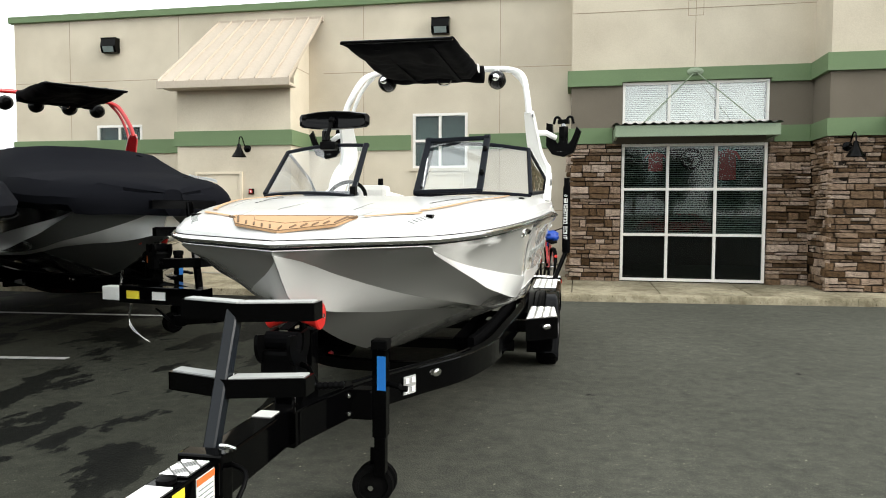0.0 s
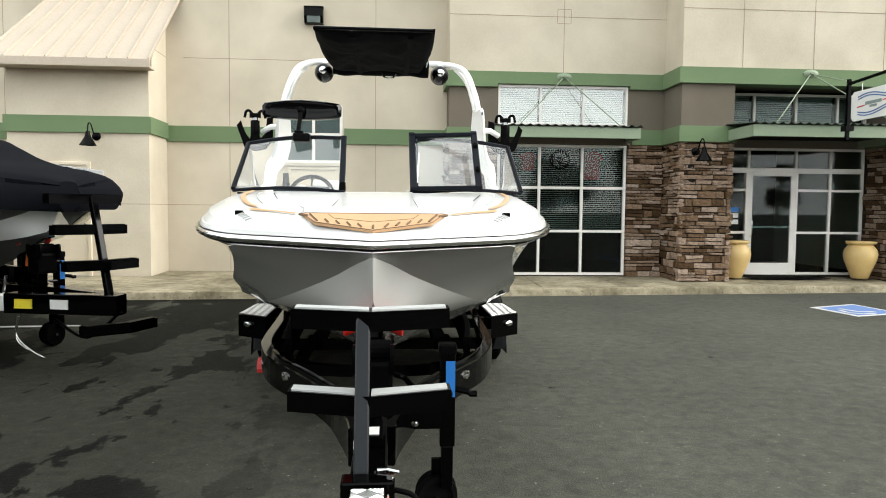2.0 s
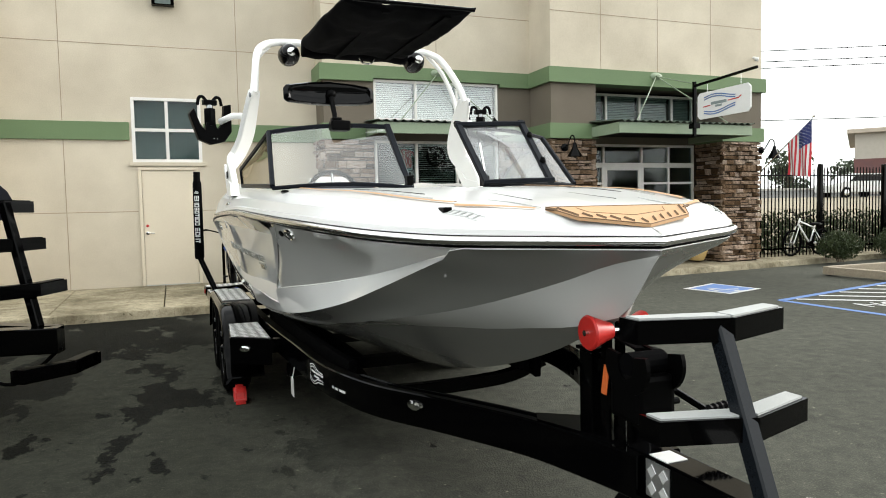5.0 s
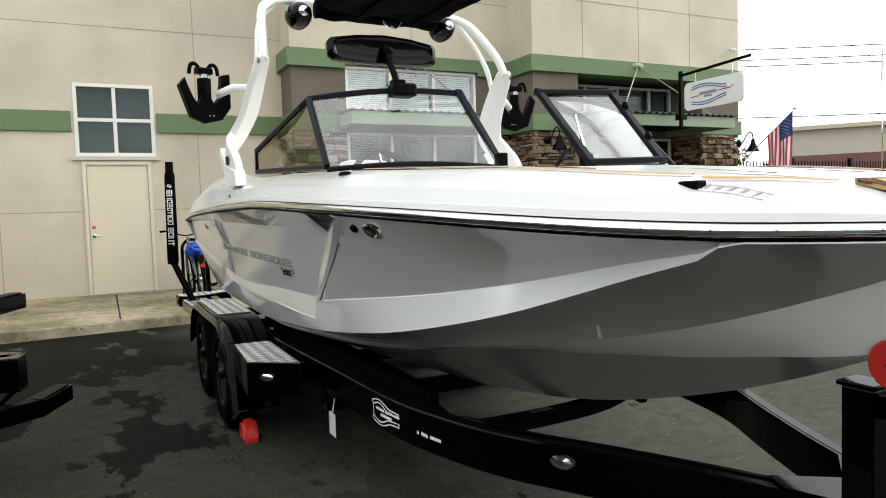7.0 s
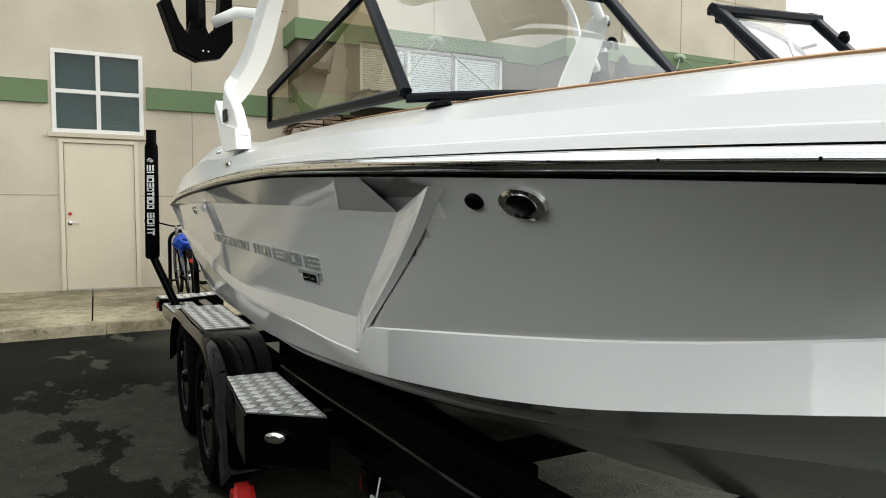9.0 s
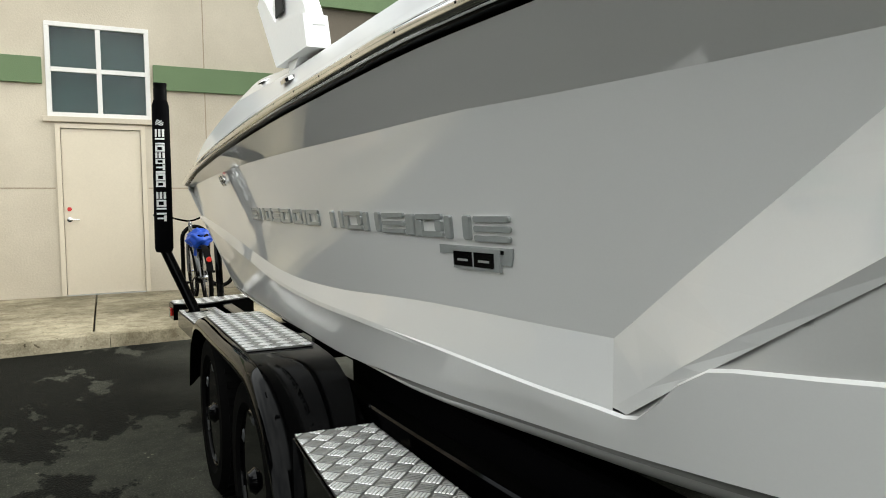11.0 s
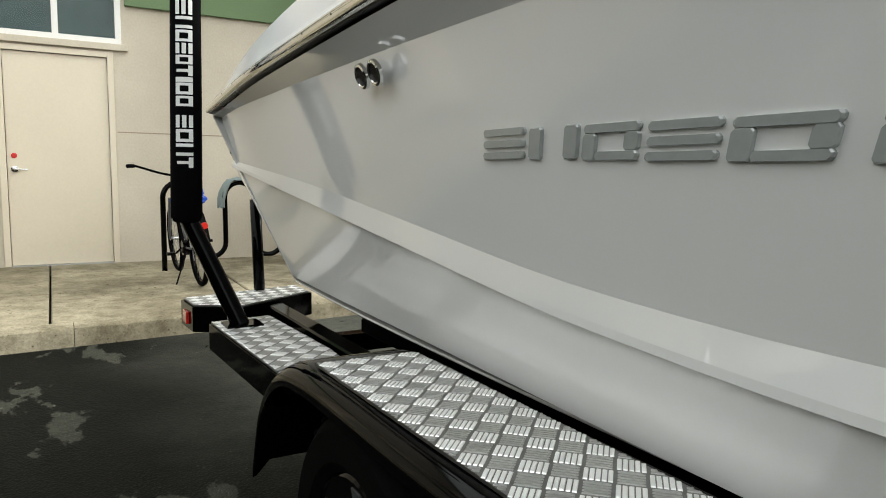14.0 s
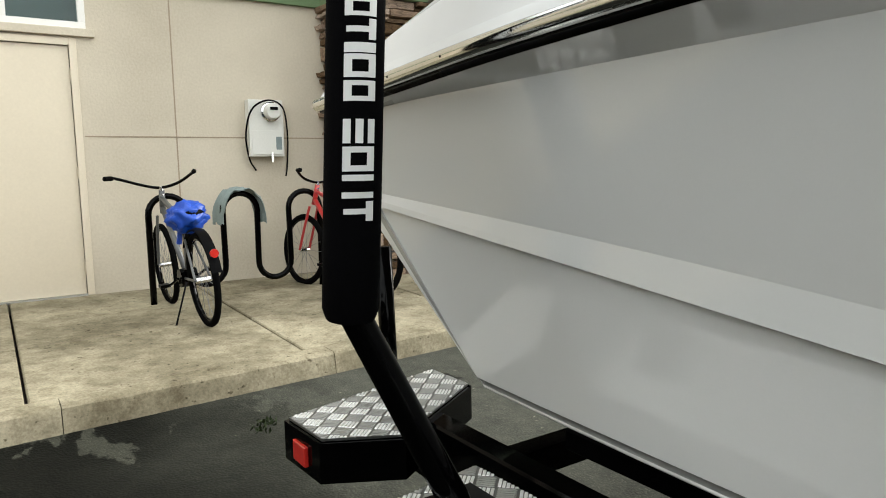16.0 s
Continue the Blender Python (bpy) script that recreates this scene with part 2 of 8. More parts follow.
def asphalt_material():
    """Worn lot: pale aggregate in dark binder, darker over the bays beside the trailers, with wet patches and drips."""
    m = bpy.data.materials.new("worn_asphalt")
    m.use_nodes = True
    nt = m.node_tree
    p = nt.nodes["Principled BSDF"]
    tc = nt.nodes.new("ShaderNodeTexCoord")

    def noise_node(scale, detail=5.0, rough=0.55, src=None):
        n = nt.nodes.new("ShaderNodeTexNoise")
        n.inputs["Scale"].default_value, n.inputs["Detail"].default_value, n.inputs["Roughness"].default_value = scale, detail, rough
        nt.links.new(src or tc.outputs["Object"], n.inputs["Vector"])
        return n.outputs["Fac"]

    def ramp_node(src, p0, c0, p1, c1):
        r = nt.nodes.new("ShaderNodeValToRGB")
        r.color_ramp.elements[0].position, r.color_ramp.elements[0].color = p0, (*c0, 1)
        r.color_ramp.elements[1].position, r.color_ramp.elements[1].color = p1, (*c1, 1)
        nt.links.new(src, r.inputs["Fac"])
        return r.outputs["Color"]

    def mixed(a, b, kind="MULTIPLY", fac=None):
        x = nt.nodes.new("ShaderNodeMixRGB")
        x.blend_type = kind
        x.inputs["Fac"].default_value = 1.0
        if fac is not None:
            nt.links.new(fac, x.inputs["Fac"])
        nt.links.new(a, x.inputs["Color1"])
        if isinstance(b, tuple):
            x.inputs["Color2"].default_value = (*b, 1)
        else:
            nt.links.new(b, x.inputs["Color2"])
        return x.outputs["Color"]

    large = ramp_node(noise_node(0.35, 6), 0.3, (0.060, 0.0615, 0.0515), 0.72, (0.088, 0.090, 0.0755))
    mid = ramp_node(noise_node(8.0, 7, 0.75), 0.3, (0.70, 0.70, 0.71), 0.7, (1.26, 1.25, 1.21))
    vor = nt.nodes.new("ShaderNodeTexVoronoi")
    vor.inputs["Scale"].default_value = 90.0
    nt.links.new(tc.outputs["Object"], vor.inputs["Vector"])
    grit = ramp_node(vor.outputs["Distance"], 0.10, (1.7, 1.67, 1.58), 0.34, (0.84, 0.84, 0.84))
    coarse = nt.nodes.new("ShaderNodeTexVoronoi")
    coarse.inputs["Scale"].default_value = 17.0
    nt.links.new(tc.outputs["Object"], coarse.inputs["Vector"])
    chips = ramp_node(coarse.outputs["Distance"], 0.09, (3.6, 3.5, 3.2), 0.14, (1.0, 1.0, 1.0))
    bare = ramp_node(noise_node(9.0, 3, 0.6), 0.50, (0, 0, 0), 0.66, (1, 1, 1))
    worn = mixed(mixed(large, mid), grit)
    base = mixed(worn, mixed(worn, chips), "MIX", bare)
    # darker over the bays, with a wandering edge
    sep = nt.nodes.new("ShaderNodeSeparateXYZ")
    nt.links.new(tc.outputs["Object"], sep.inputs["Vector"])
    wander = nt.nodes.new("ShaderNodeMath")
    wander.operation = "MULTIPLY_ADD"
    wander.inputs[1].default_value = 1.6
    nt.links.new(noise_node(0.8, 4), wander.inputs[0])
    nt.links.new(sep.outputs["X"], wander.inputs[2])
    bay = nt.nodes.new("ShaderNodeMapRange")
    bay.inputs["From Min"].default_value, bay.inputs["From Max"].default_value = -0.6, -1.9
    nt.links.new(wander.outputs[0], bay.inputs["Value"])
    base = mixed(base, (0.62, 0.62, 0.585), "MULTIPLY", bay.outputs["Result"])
    stretch = nt.nodes.new("ShaderNodeMapping")
    stretch.inputs["Scale"].default_value = (1.35, 0.7, 1.0)
    stretch.inputs["Rotation"].default_value = (0, 0, 0.3)
    nt.links.new(tc.outputs["Object"], stretch.inputs["Vector"])
    near_kerb = nt.nodes.new("ShaderNodeMapRange")
    near_kerb.inputs["From Min"].default_value, near_kerb.inputs["From Max"].default_value = 7.6, 9.6
    near_kerb.inputs["To Min"].default_value, near_kerb.inputs["To Max"].default_value = -0.008, 0.094
    nt.links.new(sep.outputs["Y"], near_kerb.inputs["Value"])
    pools = nt.nodes.new("ShaderNodeMath")
    nt.links.new(noise_node(1.25, 9, 0.62, stretch.outputs["Vector"]), pools.inputs[0])
    nt.links.new(near_kerb.outputs["Result"], pools.inputs[1])
    wet = ramp_node(pools.outputs[0], 0.52, (0, 0, 0), 0.532, (1, 1, 1))
    drops = ramp_node(noise_node(2.7, 5, 0.6), 0.68, (0, 0, 0), 0.70, (1, 1, 1))
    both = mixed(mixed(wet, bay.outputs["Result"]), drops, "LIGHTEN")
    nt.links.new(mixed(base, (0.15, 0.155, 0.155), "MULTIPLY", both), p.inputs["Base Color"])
    nt.links.new(ramp_node(both, 0.0, (0.95, 0.95, 0.95), 1.0, (0.75, 0.75, 0.75)), p.inputs["Roughness"])
    p.inputs["Specular IOR Level"].default_value = 0.06
    bp = nt.nodes.new("ShaderNodeBump")
    bp.inputs["Strength"].default_value, bp.inputs["Distance"].default_value = 0.8, 0.004
    nt.links.new(vor.outputs["Distance"], bp.inputs["Height"])
    nt.links.new(bp.outputs["Normal"], p.inputs["Normal"])
    return m


def concrete_material():
    """Old brushed concrete: yellow-grey paste, rain-darkened blotches, pits and fine sand."""
    m = bpy.data.materials.new("weathered_concrete")
    m.use_nodes = True
    nt = m.node_tree
    p = nt.nodes["Principled BSDF"]
    tc = nt.nodes.new("ShaderNodeTexCoord")
    colour = None
    for scale, detail, rough, p0, c0, p1, c1 in ((1.1, 9, 0.68, 0.36, (0.15, 0.13, 0.088), 0.62, (0.345, 0.308, 0.225)), (6.5, 7, 0.75, 0.32, (0.62, 0.60, 0.55), 0.56, (1.08, 1.08, 1.07)), (70.0, 3, 0.6, 0.30, (0.78, 0.77, 0.75), 0.66, (1.14, 1.14, 1.12)), (24.0, 2, 0.5, 0.27, (0.35, 0.33, 0.29), 0.34, (1.0, 1.0, 1.0))):
        n = nt.nodes.new("ShaderNodeTexNoise")
        n.inputs["Scale"].default_value, n.inputs["Detail"].default_value, n.inputs["Roughness"].default_value = scale, detail, rough
        nt.links.new(tc.outputs["Object"], n.inputs["Vector"])
        r = nt.nodes.new("ShaderNodeValToRGB")
        r.color_ramp.elements[0].position, r.color_ramp.elements[0].color = p0, (*c0, 1)
        r.color_ramp.elements[1].position, r.color_ramp.elements[1].color = p1, (*c1, 1)
        nt.links.new(n.outputs["Fac"], r.inputs["Fac"])
        if colour is None:
            colour = r.outputs["Color"]
        else:
            x = nt.nodes.new("ShaderNodeMixRGB")
            x.blend_type = "MULTIPLY"
            x.inputs["Fac"].default_value = 1.0
            nt.links.new(colour, x.inputs["Color1"])
            nt.links.new(r.outputs["Color"], x.inputs["Color2"])
            colour = x.outputs["Color"]
    nt.links.new(colour, p.inputs["Base Color"])
    p.inputs["Roughness"].default_value, p.inputs["Specular IOR Level"].default_value = 0.9, 0.15
    bp = nt.nodes.new("ShaderNodeBump")
    bp.inputs["Strength"].default_value, bp.inputs["Distance"].default_value = 0.6, 0.004
    nt.links.new(n.outputs["Fac"], bp.inputs["Height"])
    nt.links.new(bp.outputs["Normal"], p.inputs["Normal"])
    return m


CONCRETE = concrete_material()
ASPHALT = asphalt_material()

# ---------------------------------------------------------------- mesh helpers
BASE = {}
SITE = Matrix()


def finish(name, bm, material, smooth=False):
    bmesh.ops.recalc_face_normals(bm, faces=bm.faces)
    me = bpy.data.meshes.new(name)
    bm.to_mesh(me)
    bm.free()
    me.materials.append(material)
    if smooth:
        me.polygons.foreach_set("use_smooth", [True] * len(me.polygons))
        if smooth is not True:
            me.set_sharp_from_angle(angle=radians(smooth))
    return me


def part(name, bm, material, parent, label="", smooth=False):
    ob = new(name, bm if isinstance(bm, bpy.types.Mesh) else finish(name, bm, material, smooth))
    ob.parent = parent
    base = BASE.get(parent.name)
    if base is not None:
        ob.matrix_parent_inverse = base.inverted()
    if label:
        ob["label"] = label
    return ob


def solid(name, bm, material, label, category, group="", kind="", smooth=False):
    ob = new(name, finish(name, bm, material, smooth))
    ob.matrix_basis = SITE.copy()
    return tagged(ob, label, category, group, kind)


def thing(name, at, label, category, group="", kind=""):
    ob = new(name)
    ob.empty_display_size = 0.1
    at = at if isinstance(at, Matrix) else Matrix.Translation(at)
    ob.matrix_basis = SITE @ at
    BASE[ob.name] = at.copy()
    return tagged(ob, label, category, group, kind)


def box(bm, x0, x1, y0, y1, z0, z1, bevel=0.0, m=None):
    r = bmesh.ops.create_cube(bm, size=1.0)
    bmesh.ops.transform(bm, matrix=Matrix.Translation(((x0 + x1) / 2, (y0 + y1) / 2, (z0 + z1) / 2)) @ Matrix.Diagonal((abs(x1 - x0), abs(y1 - y0), abs(z1 - z0), 1)), verts=r["verts"])
    vs = r["verts"]
    if bevel:
        es = {e for v in vs for e in v.link_edges}
        vs = bmesh.ops.bevel(bm, geom=list(es), offset=bevel, segments=2, affect="EDGES", profile=0.6)["verts"]
    if m is not None:
        bmesh.ops.transform(bm, matrix=m, verts=list({v for v in vs}))
    return bm


def boxed(*a, **k):
    return box(bmesh.new(), *a, **k)


def prism(bm, pts, axis, a, b):
    """A polygon given in the other two axes, drawn out along one axis from a to b."""
    def at(p, v):
        return {"x": (v, p[0], p[1]), "y": (p[0], v, p[1]), "z": (p[0], p[1], v)}[axis]
    lo, hi = [bm.verts.new(at(p, a)) for p in pts], [bm.verts.new(at(p, b)) for p in pts]
    bm.faces.new(lo)
    bm.faces.new(hi[::-1])
    for i in range(len(pts)):
        j = (i + 1) % len(pts)
        bm.faces.new((lo[i], lo[j], hi[j], hi[i]))
    return bm


def strip(bm, rows, closed=False):
    """Quads between rows of points."""
    vs = [[bm.verts.new(p) for p in row] for row in rows]
    for r0, r1 in zip(vs, vs[1:]):
        n = len(r0)
        for i in range(n if closed else n - 1):
            j = (i + 1) % n
            quad = (r0[i], r0[j], r1[j], r1[i])
            if len({tuple(round(c, 5) for c in v.co) for v in quad}) >= 3:
                try:
                    bm.faces.new(quad)
                except ValueError:
                    pass
    return vs


def sweep(bm, path, ring, up=(0, 0, 1), cap=True, closed=False):
    """A ring of (u, v) offsets carried along a path."""
    path = [Vector(p) for p in path]
    n = len(path)
    rows = []
    side = None
    for i, p in enumerate(path):
        if closed:
            d = path[(i + 1) % n] - path[i - 1]
        else:
            d = path[min(i + 1, n - 1)] - path[max(i - 1, 0)]
        d.normalize()
        if side is None:
            s = d.cross(Vector(up))
            side = s.normalized() if s.length > 1e-4 else d.orthogonal().normalized()
        else:
            side = (side - d * side.dot(d)).normalized()
        top = side.cross(d).normalized()
        r = ring(i / max(n - 1, 1)) if callable(ring) else ring
        rows.append([p + side * u + top * v for u, v in r])
    if closed:
        rows.append(rows[0])
    vs = strip(bm, rows, closed=True)
    if cap and not closed:
        for row in (vs[0], vs[-1]):
            try:
                bm.faces.new(row)
            except ValueError:
                pass
    if closed:
        bmesh.ops.remove_doubles(bm, verts=[v for row in (vs[0], vs[-1]) for v in row], dist=1e-5)
    return bm


def circle(r, n=10):
    return [(r * math.cos(2 * math.pi * i / n), r * math.sin(2 * math.pi * i / n)) for i in range(n)]


def rect(w, h, c=0.006):
    w, h = w / 2, h / 2
    return [(w - c, -h), (w, -h + c), (w, h - c), (w - c, h), (-w + c, h), (-w, h - c), (-w, -h + c), (-w + c, -h)]


def tube(bm, path, r, n=10, closed=False):
    return sweep(bm, path, circle(r, n), closed=closed)


def beam(bm, path, w, h, up=(0, 0, 1)):
    return sweep(bm, path, rect(w, h), up)


def smooth_path(pts, per=6):
    """Catmull-Rom through the points."""
    p = [Vector(v) for v in pts]
    p = [p[0] * 2 - p[1]] + p + [p[-1] * 2 - p[-2]]
    out = []
    for a, b, c, d in zip(p, p[1:], p[2:], p[3:]):
        for k in range(per):
            t = k / per
            out.append(0.5 * (2 * b + (c - a) * t + (2 * a - 5 * b + 4 * c - d) * t * t + (3 * b - a - 3 * c + d) * t ** 3))
    return out + [p[-2]]


def lathe(bm, profile, n=24, m=None, cap=True):
    rows = []
    for r, z in profile:
        rows.append([Vector((r * math.cos(2 * math.pi * i / n), r * math.sin(2 * math.pi * i / n), z)) for i in range(n)])
    vs = strip(bm, rows, closed=True)
    if cap:
        for row, (r, _) in ((vs[0], profile[0]), (vs[-1], profile[-1])):
            if r > 1e-4:
                try:
                    bm.faces.new(row)
                except ValueError:
                    pass
    if m is not None:
        bmesh.ops.transform(bm, matrix=m, verts=[v for row in vs for v in row])
    return bm


def line(*knots):
    """A smooth function through (t, value...) knots, with slopes that do not overshoot."""
    ks = np.array(knots, float)
    t, v = ks[:, 0], ks[:, 1:]
    h = np.diff(t)[:, None]
    d = np.diff(v, axis=0) / h
    s = np.zeros_like(v)
    s[0], s[-1] = d[0], d[-1]
    for i in range(1, len(t) - 1):
        same = d[i - 1] * d[i] > 0
        s[i] = np.where(same, 2 * d[i - 1] * d[i] / np.where(same, d[i - 1] + d[i], 1), 0)

    def f(x):
        x = min(max(x, t[0]), t[-1])
        i = min(max(int(np.searchsorted(t, x)) - 1, 0), len(t) - 2)
        w = t[i + 1] - t[i]
        u = (x - t[i]) / w
        a = (1 + 2 * u) * (1 - u) ** 2 * v[i] + u * (1 - u) ** 2 * w * s[i] + u * u * (3 - 2 * u) * v[i + 1] + u * u * (u - 1) * w * s[i + 1]
        return float(a[0]) if len(a) == 1 else a
    return f


def lettering(name, words, size, m, material, parent, depth=0.002):
    cu = bpy.data.curves.new(name, "FONT")
    cu.body, cu.size, cu.extrude, cu.align_x, cu.align_y = words, size, depth, "CENTER", "CENTER"
    tmp = bpy.data.objects.new(name, cu)
    me = bpy.data.meshes.new_from_object(tmp)
    bpy.data.objects.remove(tmp)
    me.transform(m)
    me.materials.clear()
    me.materials.append(material)
    return part(name, me, material, parent)


def wall_y(bm, x0, x1, z0, z1, y0, y1, holes=()):
    """A wall in the xz plane from y0 (front) to y1, with openings (xa, xb, za, zb) right through it."""
    xs = sorted({x0, x1, *[h[0] for h in holes], *[h[1] for h in holes]})
    zs = sorted({z0, z1, *[h[2] for h in holes], *[h[3] for h in holes]})
    v = {(i, k, y): bm.verts.new((x, y, z)) for i, x in enumerate(xs) for k, z in enumerate(zs) for y in (y0, y1)}

    def full(i, k):
        if not (0 <= i < len(xs) - 1 and 0 <= k < len(zs) - 1):
            return False
        cx, cz = (xs[i] + xs[i + 1]) / 2, (zs[k] + zs[k + 1]) / 2
        return not any(h[0] < cx < h[1] and h[2] < cz < h[3] for h in holes)
    for i in range(len(xs) - 1):
        for k in range(len(zs) - 1):
            if not full(i, k):
                continue
            for y in (y0, y1):
                bm.faces.new((v[i, k, y], v[i + 1, k, y], v[i + 1, k + 1, y], v[i, k + 1, y]))
            for di, dk, a, b in ((-1, 0, (i, k), (i, k + 1)), (1, 0, (i + 1, k), (i + 1, k + 1)), (0, -1, (i, k), (i + 1, k)), (0, 1, (i, k + 1), (i + 1, k + 1))):
                if not full(i + di, k + dk):
                    bm.faces.new((v[(*a, y0)], v[(*b, y0)], v[(*b, y1)], v[(*a, y1)]))
    loose = [q for q in bm.verts if not q.link_faces]
    bmesh.ops.delete(bm, geom=loose, context="VERTS")
    return bm


# ---------------------------------------------------------------- ground
ground_bm = bmesh.new()
bmesh.ops.create_grid(ground_bm, x_segments=60, y_segments=60, size=700)
bmesh.ops.translate(ground_bm, vec=(0, 100, -0.01), verts=ground_bm.verts)
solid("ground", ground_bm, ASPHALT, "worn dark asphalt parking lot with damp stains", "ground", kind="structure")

WALL_Y, STONE_Y, PIL_Y = 15.6, 14.85, 13.92

# ---------------------------------------------------------------- building
BUILDING = Matrix.Translation((-0.1, 0.12, 0.035)) @ Matrix.Diagonal((0.942, 0.93, 0.945, 1))
SITE = BUILDING
house = thing("shop_building", (0, 15.6, 0), "tan stucco shop building with green bands and stone pillars", "building", kind="structure")

DOOR = (-3.418, -2.442, 0.153, 2.386)
WIN = (-3.556, -2.293, 2.534, 3.772)
WIN_L = (-11.67, -10.42, 2.42, 3.66)
part("rear_wing_wall", wall_y(bmesh.new(), -14.0, 0.25, -0.05, 6.25, WALL_Y, WALL_Y + 0.3, [DOOR, WIN, WIN_L]), STUCCO, house)
part("end_wall", boxed(-14.0, -13.7, WALL_Y + 0.3, 27, -0.05, 6.25), STUCCO, house)
part("back_wall", boxed(-14.0, 10.3, 27, 27.3, -0.05, 6.25), STUCCO, house)
part("parapet_cap", boxed(-14.1, 0.0, WALL_Y - 0.09, WALL_Y + 0.45, 6.25, 6.41, 0.01), GREEN, house)
part("roof", boxed(-13.9, 10.2, WALL_Y + 0.3, 27.2, 5.9, 6.0), ROOF_METAL, house)
part("green_band", boxed(-14.05, -8.8, WALL_Y - 0.05, WALL_Y, 2.95, 3.29, 0.006), GREEN, house)
part("green_band", boxed(-6.06, WIN[0] - 0.04, WALL_Y - 0.05, WALL_Y, 2.95, 3.29, 0.006), GREEN, house)
part("green_band", boxed(WIN[1] + 0.04, 0.0, WALL_Y - 0.05, WALL_Y, 2.95, 3.29, 0.006), GREEN, house)


def reveal(x0, x1, z0, z1, y):
    part("reveal_joint", boxed(x0, x1, y - 0.003, y + 0.01, z0, z1), REVEAL, house)


for x in (-4.724, -1.571):
    reveal(x - 0.006, x + 0.006, 0.13, 2.95, WALL_Y)
    reveal(x - 0.006, x + 0.006, 3.29, 6.25, WALL_Y)
for x in (-9.4, -12.4):
    reveal(x - 0.006, x + 0.006, 3.29, 6.25, WALL_Y)
for a, b in ((-6.06, DOOR[0] - 0.08), (DOOR[1] + 0.08, 0)):
    reveal(a, b, 1.587, 1.599, WALL_Y)
reveal(-5.7, 0, 4.735, 4.747, WALL_Y)
reveal(-14, -8.5, 4.735, 4.747, WALL_Y)

# bump-out with a standing-seam shed roof
BX0, BX1, BY = -8.8, -6.06, 14.5
bump_bm = bmesh.new()
wall_y(bump_bm, BX0, BX1, -0.05, 4.36, BY, BY + 0.2)
prism(bump_bm, [(BY + 0.2, -0.05), (WALL_Y, -0.05), (WALL_Y, 5.65), (BY + 0.2, 4.5)], "x", BX0, BX0 + 0.2)
prism(bump_bm, [(BY + 0.2, -0.05), (WALL_Y, -0.05), (WALL_Y, 5.65), (BY + 0.2, 4.5)], "x", BX1 - 0.2, BX1)
part("bump_out", bump_bm, STUCCO, house)
band_bm = bmesh.new()
box(band_bm, BX0 - 0.05, BX1 + 0.05, BY - 0.05, BY, 3.0, 3.33)
box(band_bm, BX1, BX1 + 0.05, BY, WALL_Y - 0.05, 3.0, 3.33)
part("green_band", band_bm, GREEN, house)
reveal(BX0, BX1, 1.587, 1.599, BY)
part("reveal_joint", boxed(BX1 - 0.01, BX1 + 0.003, BY, WALL_Y, 1.587, 1.599), REVEAL, house)
part("reveal_joint", boxed(BX1 - 0.01, BX1 + 0.003, BY, WALL_Y, 4.735, 4.747), REVEAL, house)
eave = [Vector((-8.98, 14.08, 4.33)), Vector((-5.9, 14.08, 4.33))]
ridge = [Vector((-8.3, WALL_Y - 0.01, 5.97)), Vector((-5.72, WALL_Y - 0.01, 5.97))]
roof_bm = bmesh.new()
lo = [bm_v for bm_v in (roof_bm.verts.new(eave[0]), roof_bm.verts.new(eave[1]), roof_bm.verts.new(ridge[1]), roof_bm.verts.new(ridge[0]))]
hi = [roof_bm.verts.new(v.co + Vector((0, -0.02, 0.05))) for v in lo]
roof_bm.faces.new(lo)
roof_bm.faces.new(hi)
for i in range(4):
    roof_bm.faces.new((lo[i], lo[(i + 1) % 4], hi[(i + 1) % 4], hi[i]))
shed = part("shed_roof", roof_bm, ROOF_METAL, house, "tan standing-seam metal roof")
for i in range(9):
    f = i / 8
    a, b = eave[0].lerp(eave[1], f), ridge[0].lerp(ridge[1], f)
    part("seam", beam(bmesh.new(), [a + Vector((0, -0.03, 0.06)), b + Vector((0, -0.03, 0.06))], 0.025, 0.05), ROOF_METAL, shed)
part("fascia", boxed(-9.0, -5.88, 14.02, 14.08, 4.22, 4.38, 0.006), ROOF_METAL, house)
part("soffit", boxed(-8.95, -5.93, 14.08, 14.5, 4.24, 4.27), ROOF_METAL, house)
part("ridge_flashing", boxed(-8.35, -5.68, WALL_Y - 0.05, WALL_Y, 5.93, 6.05, 0.005), ROOF_METAL, house)


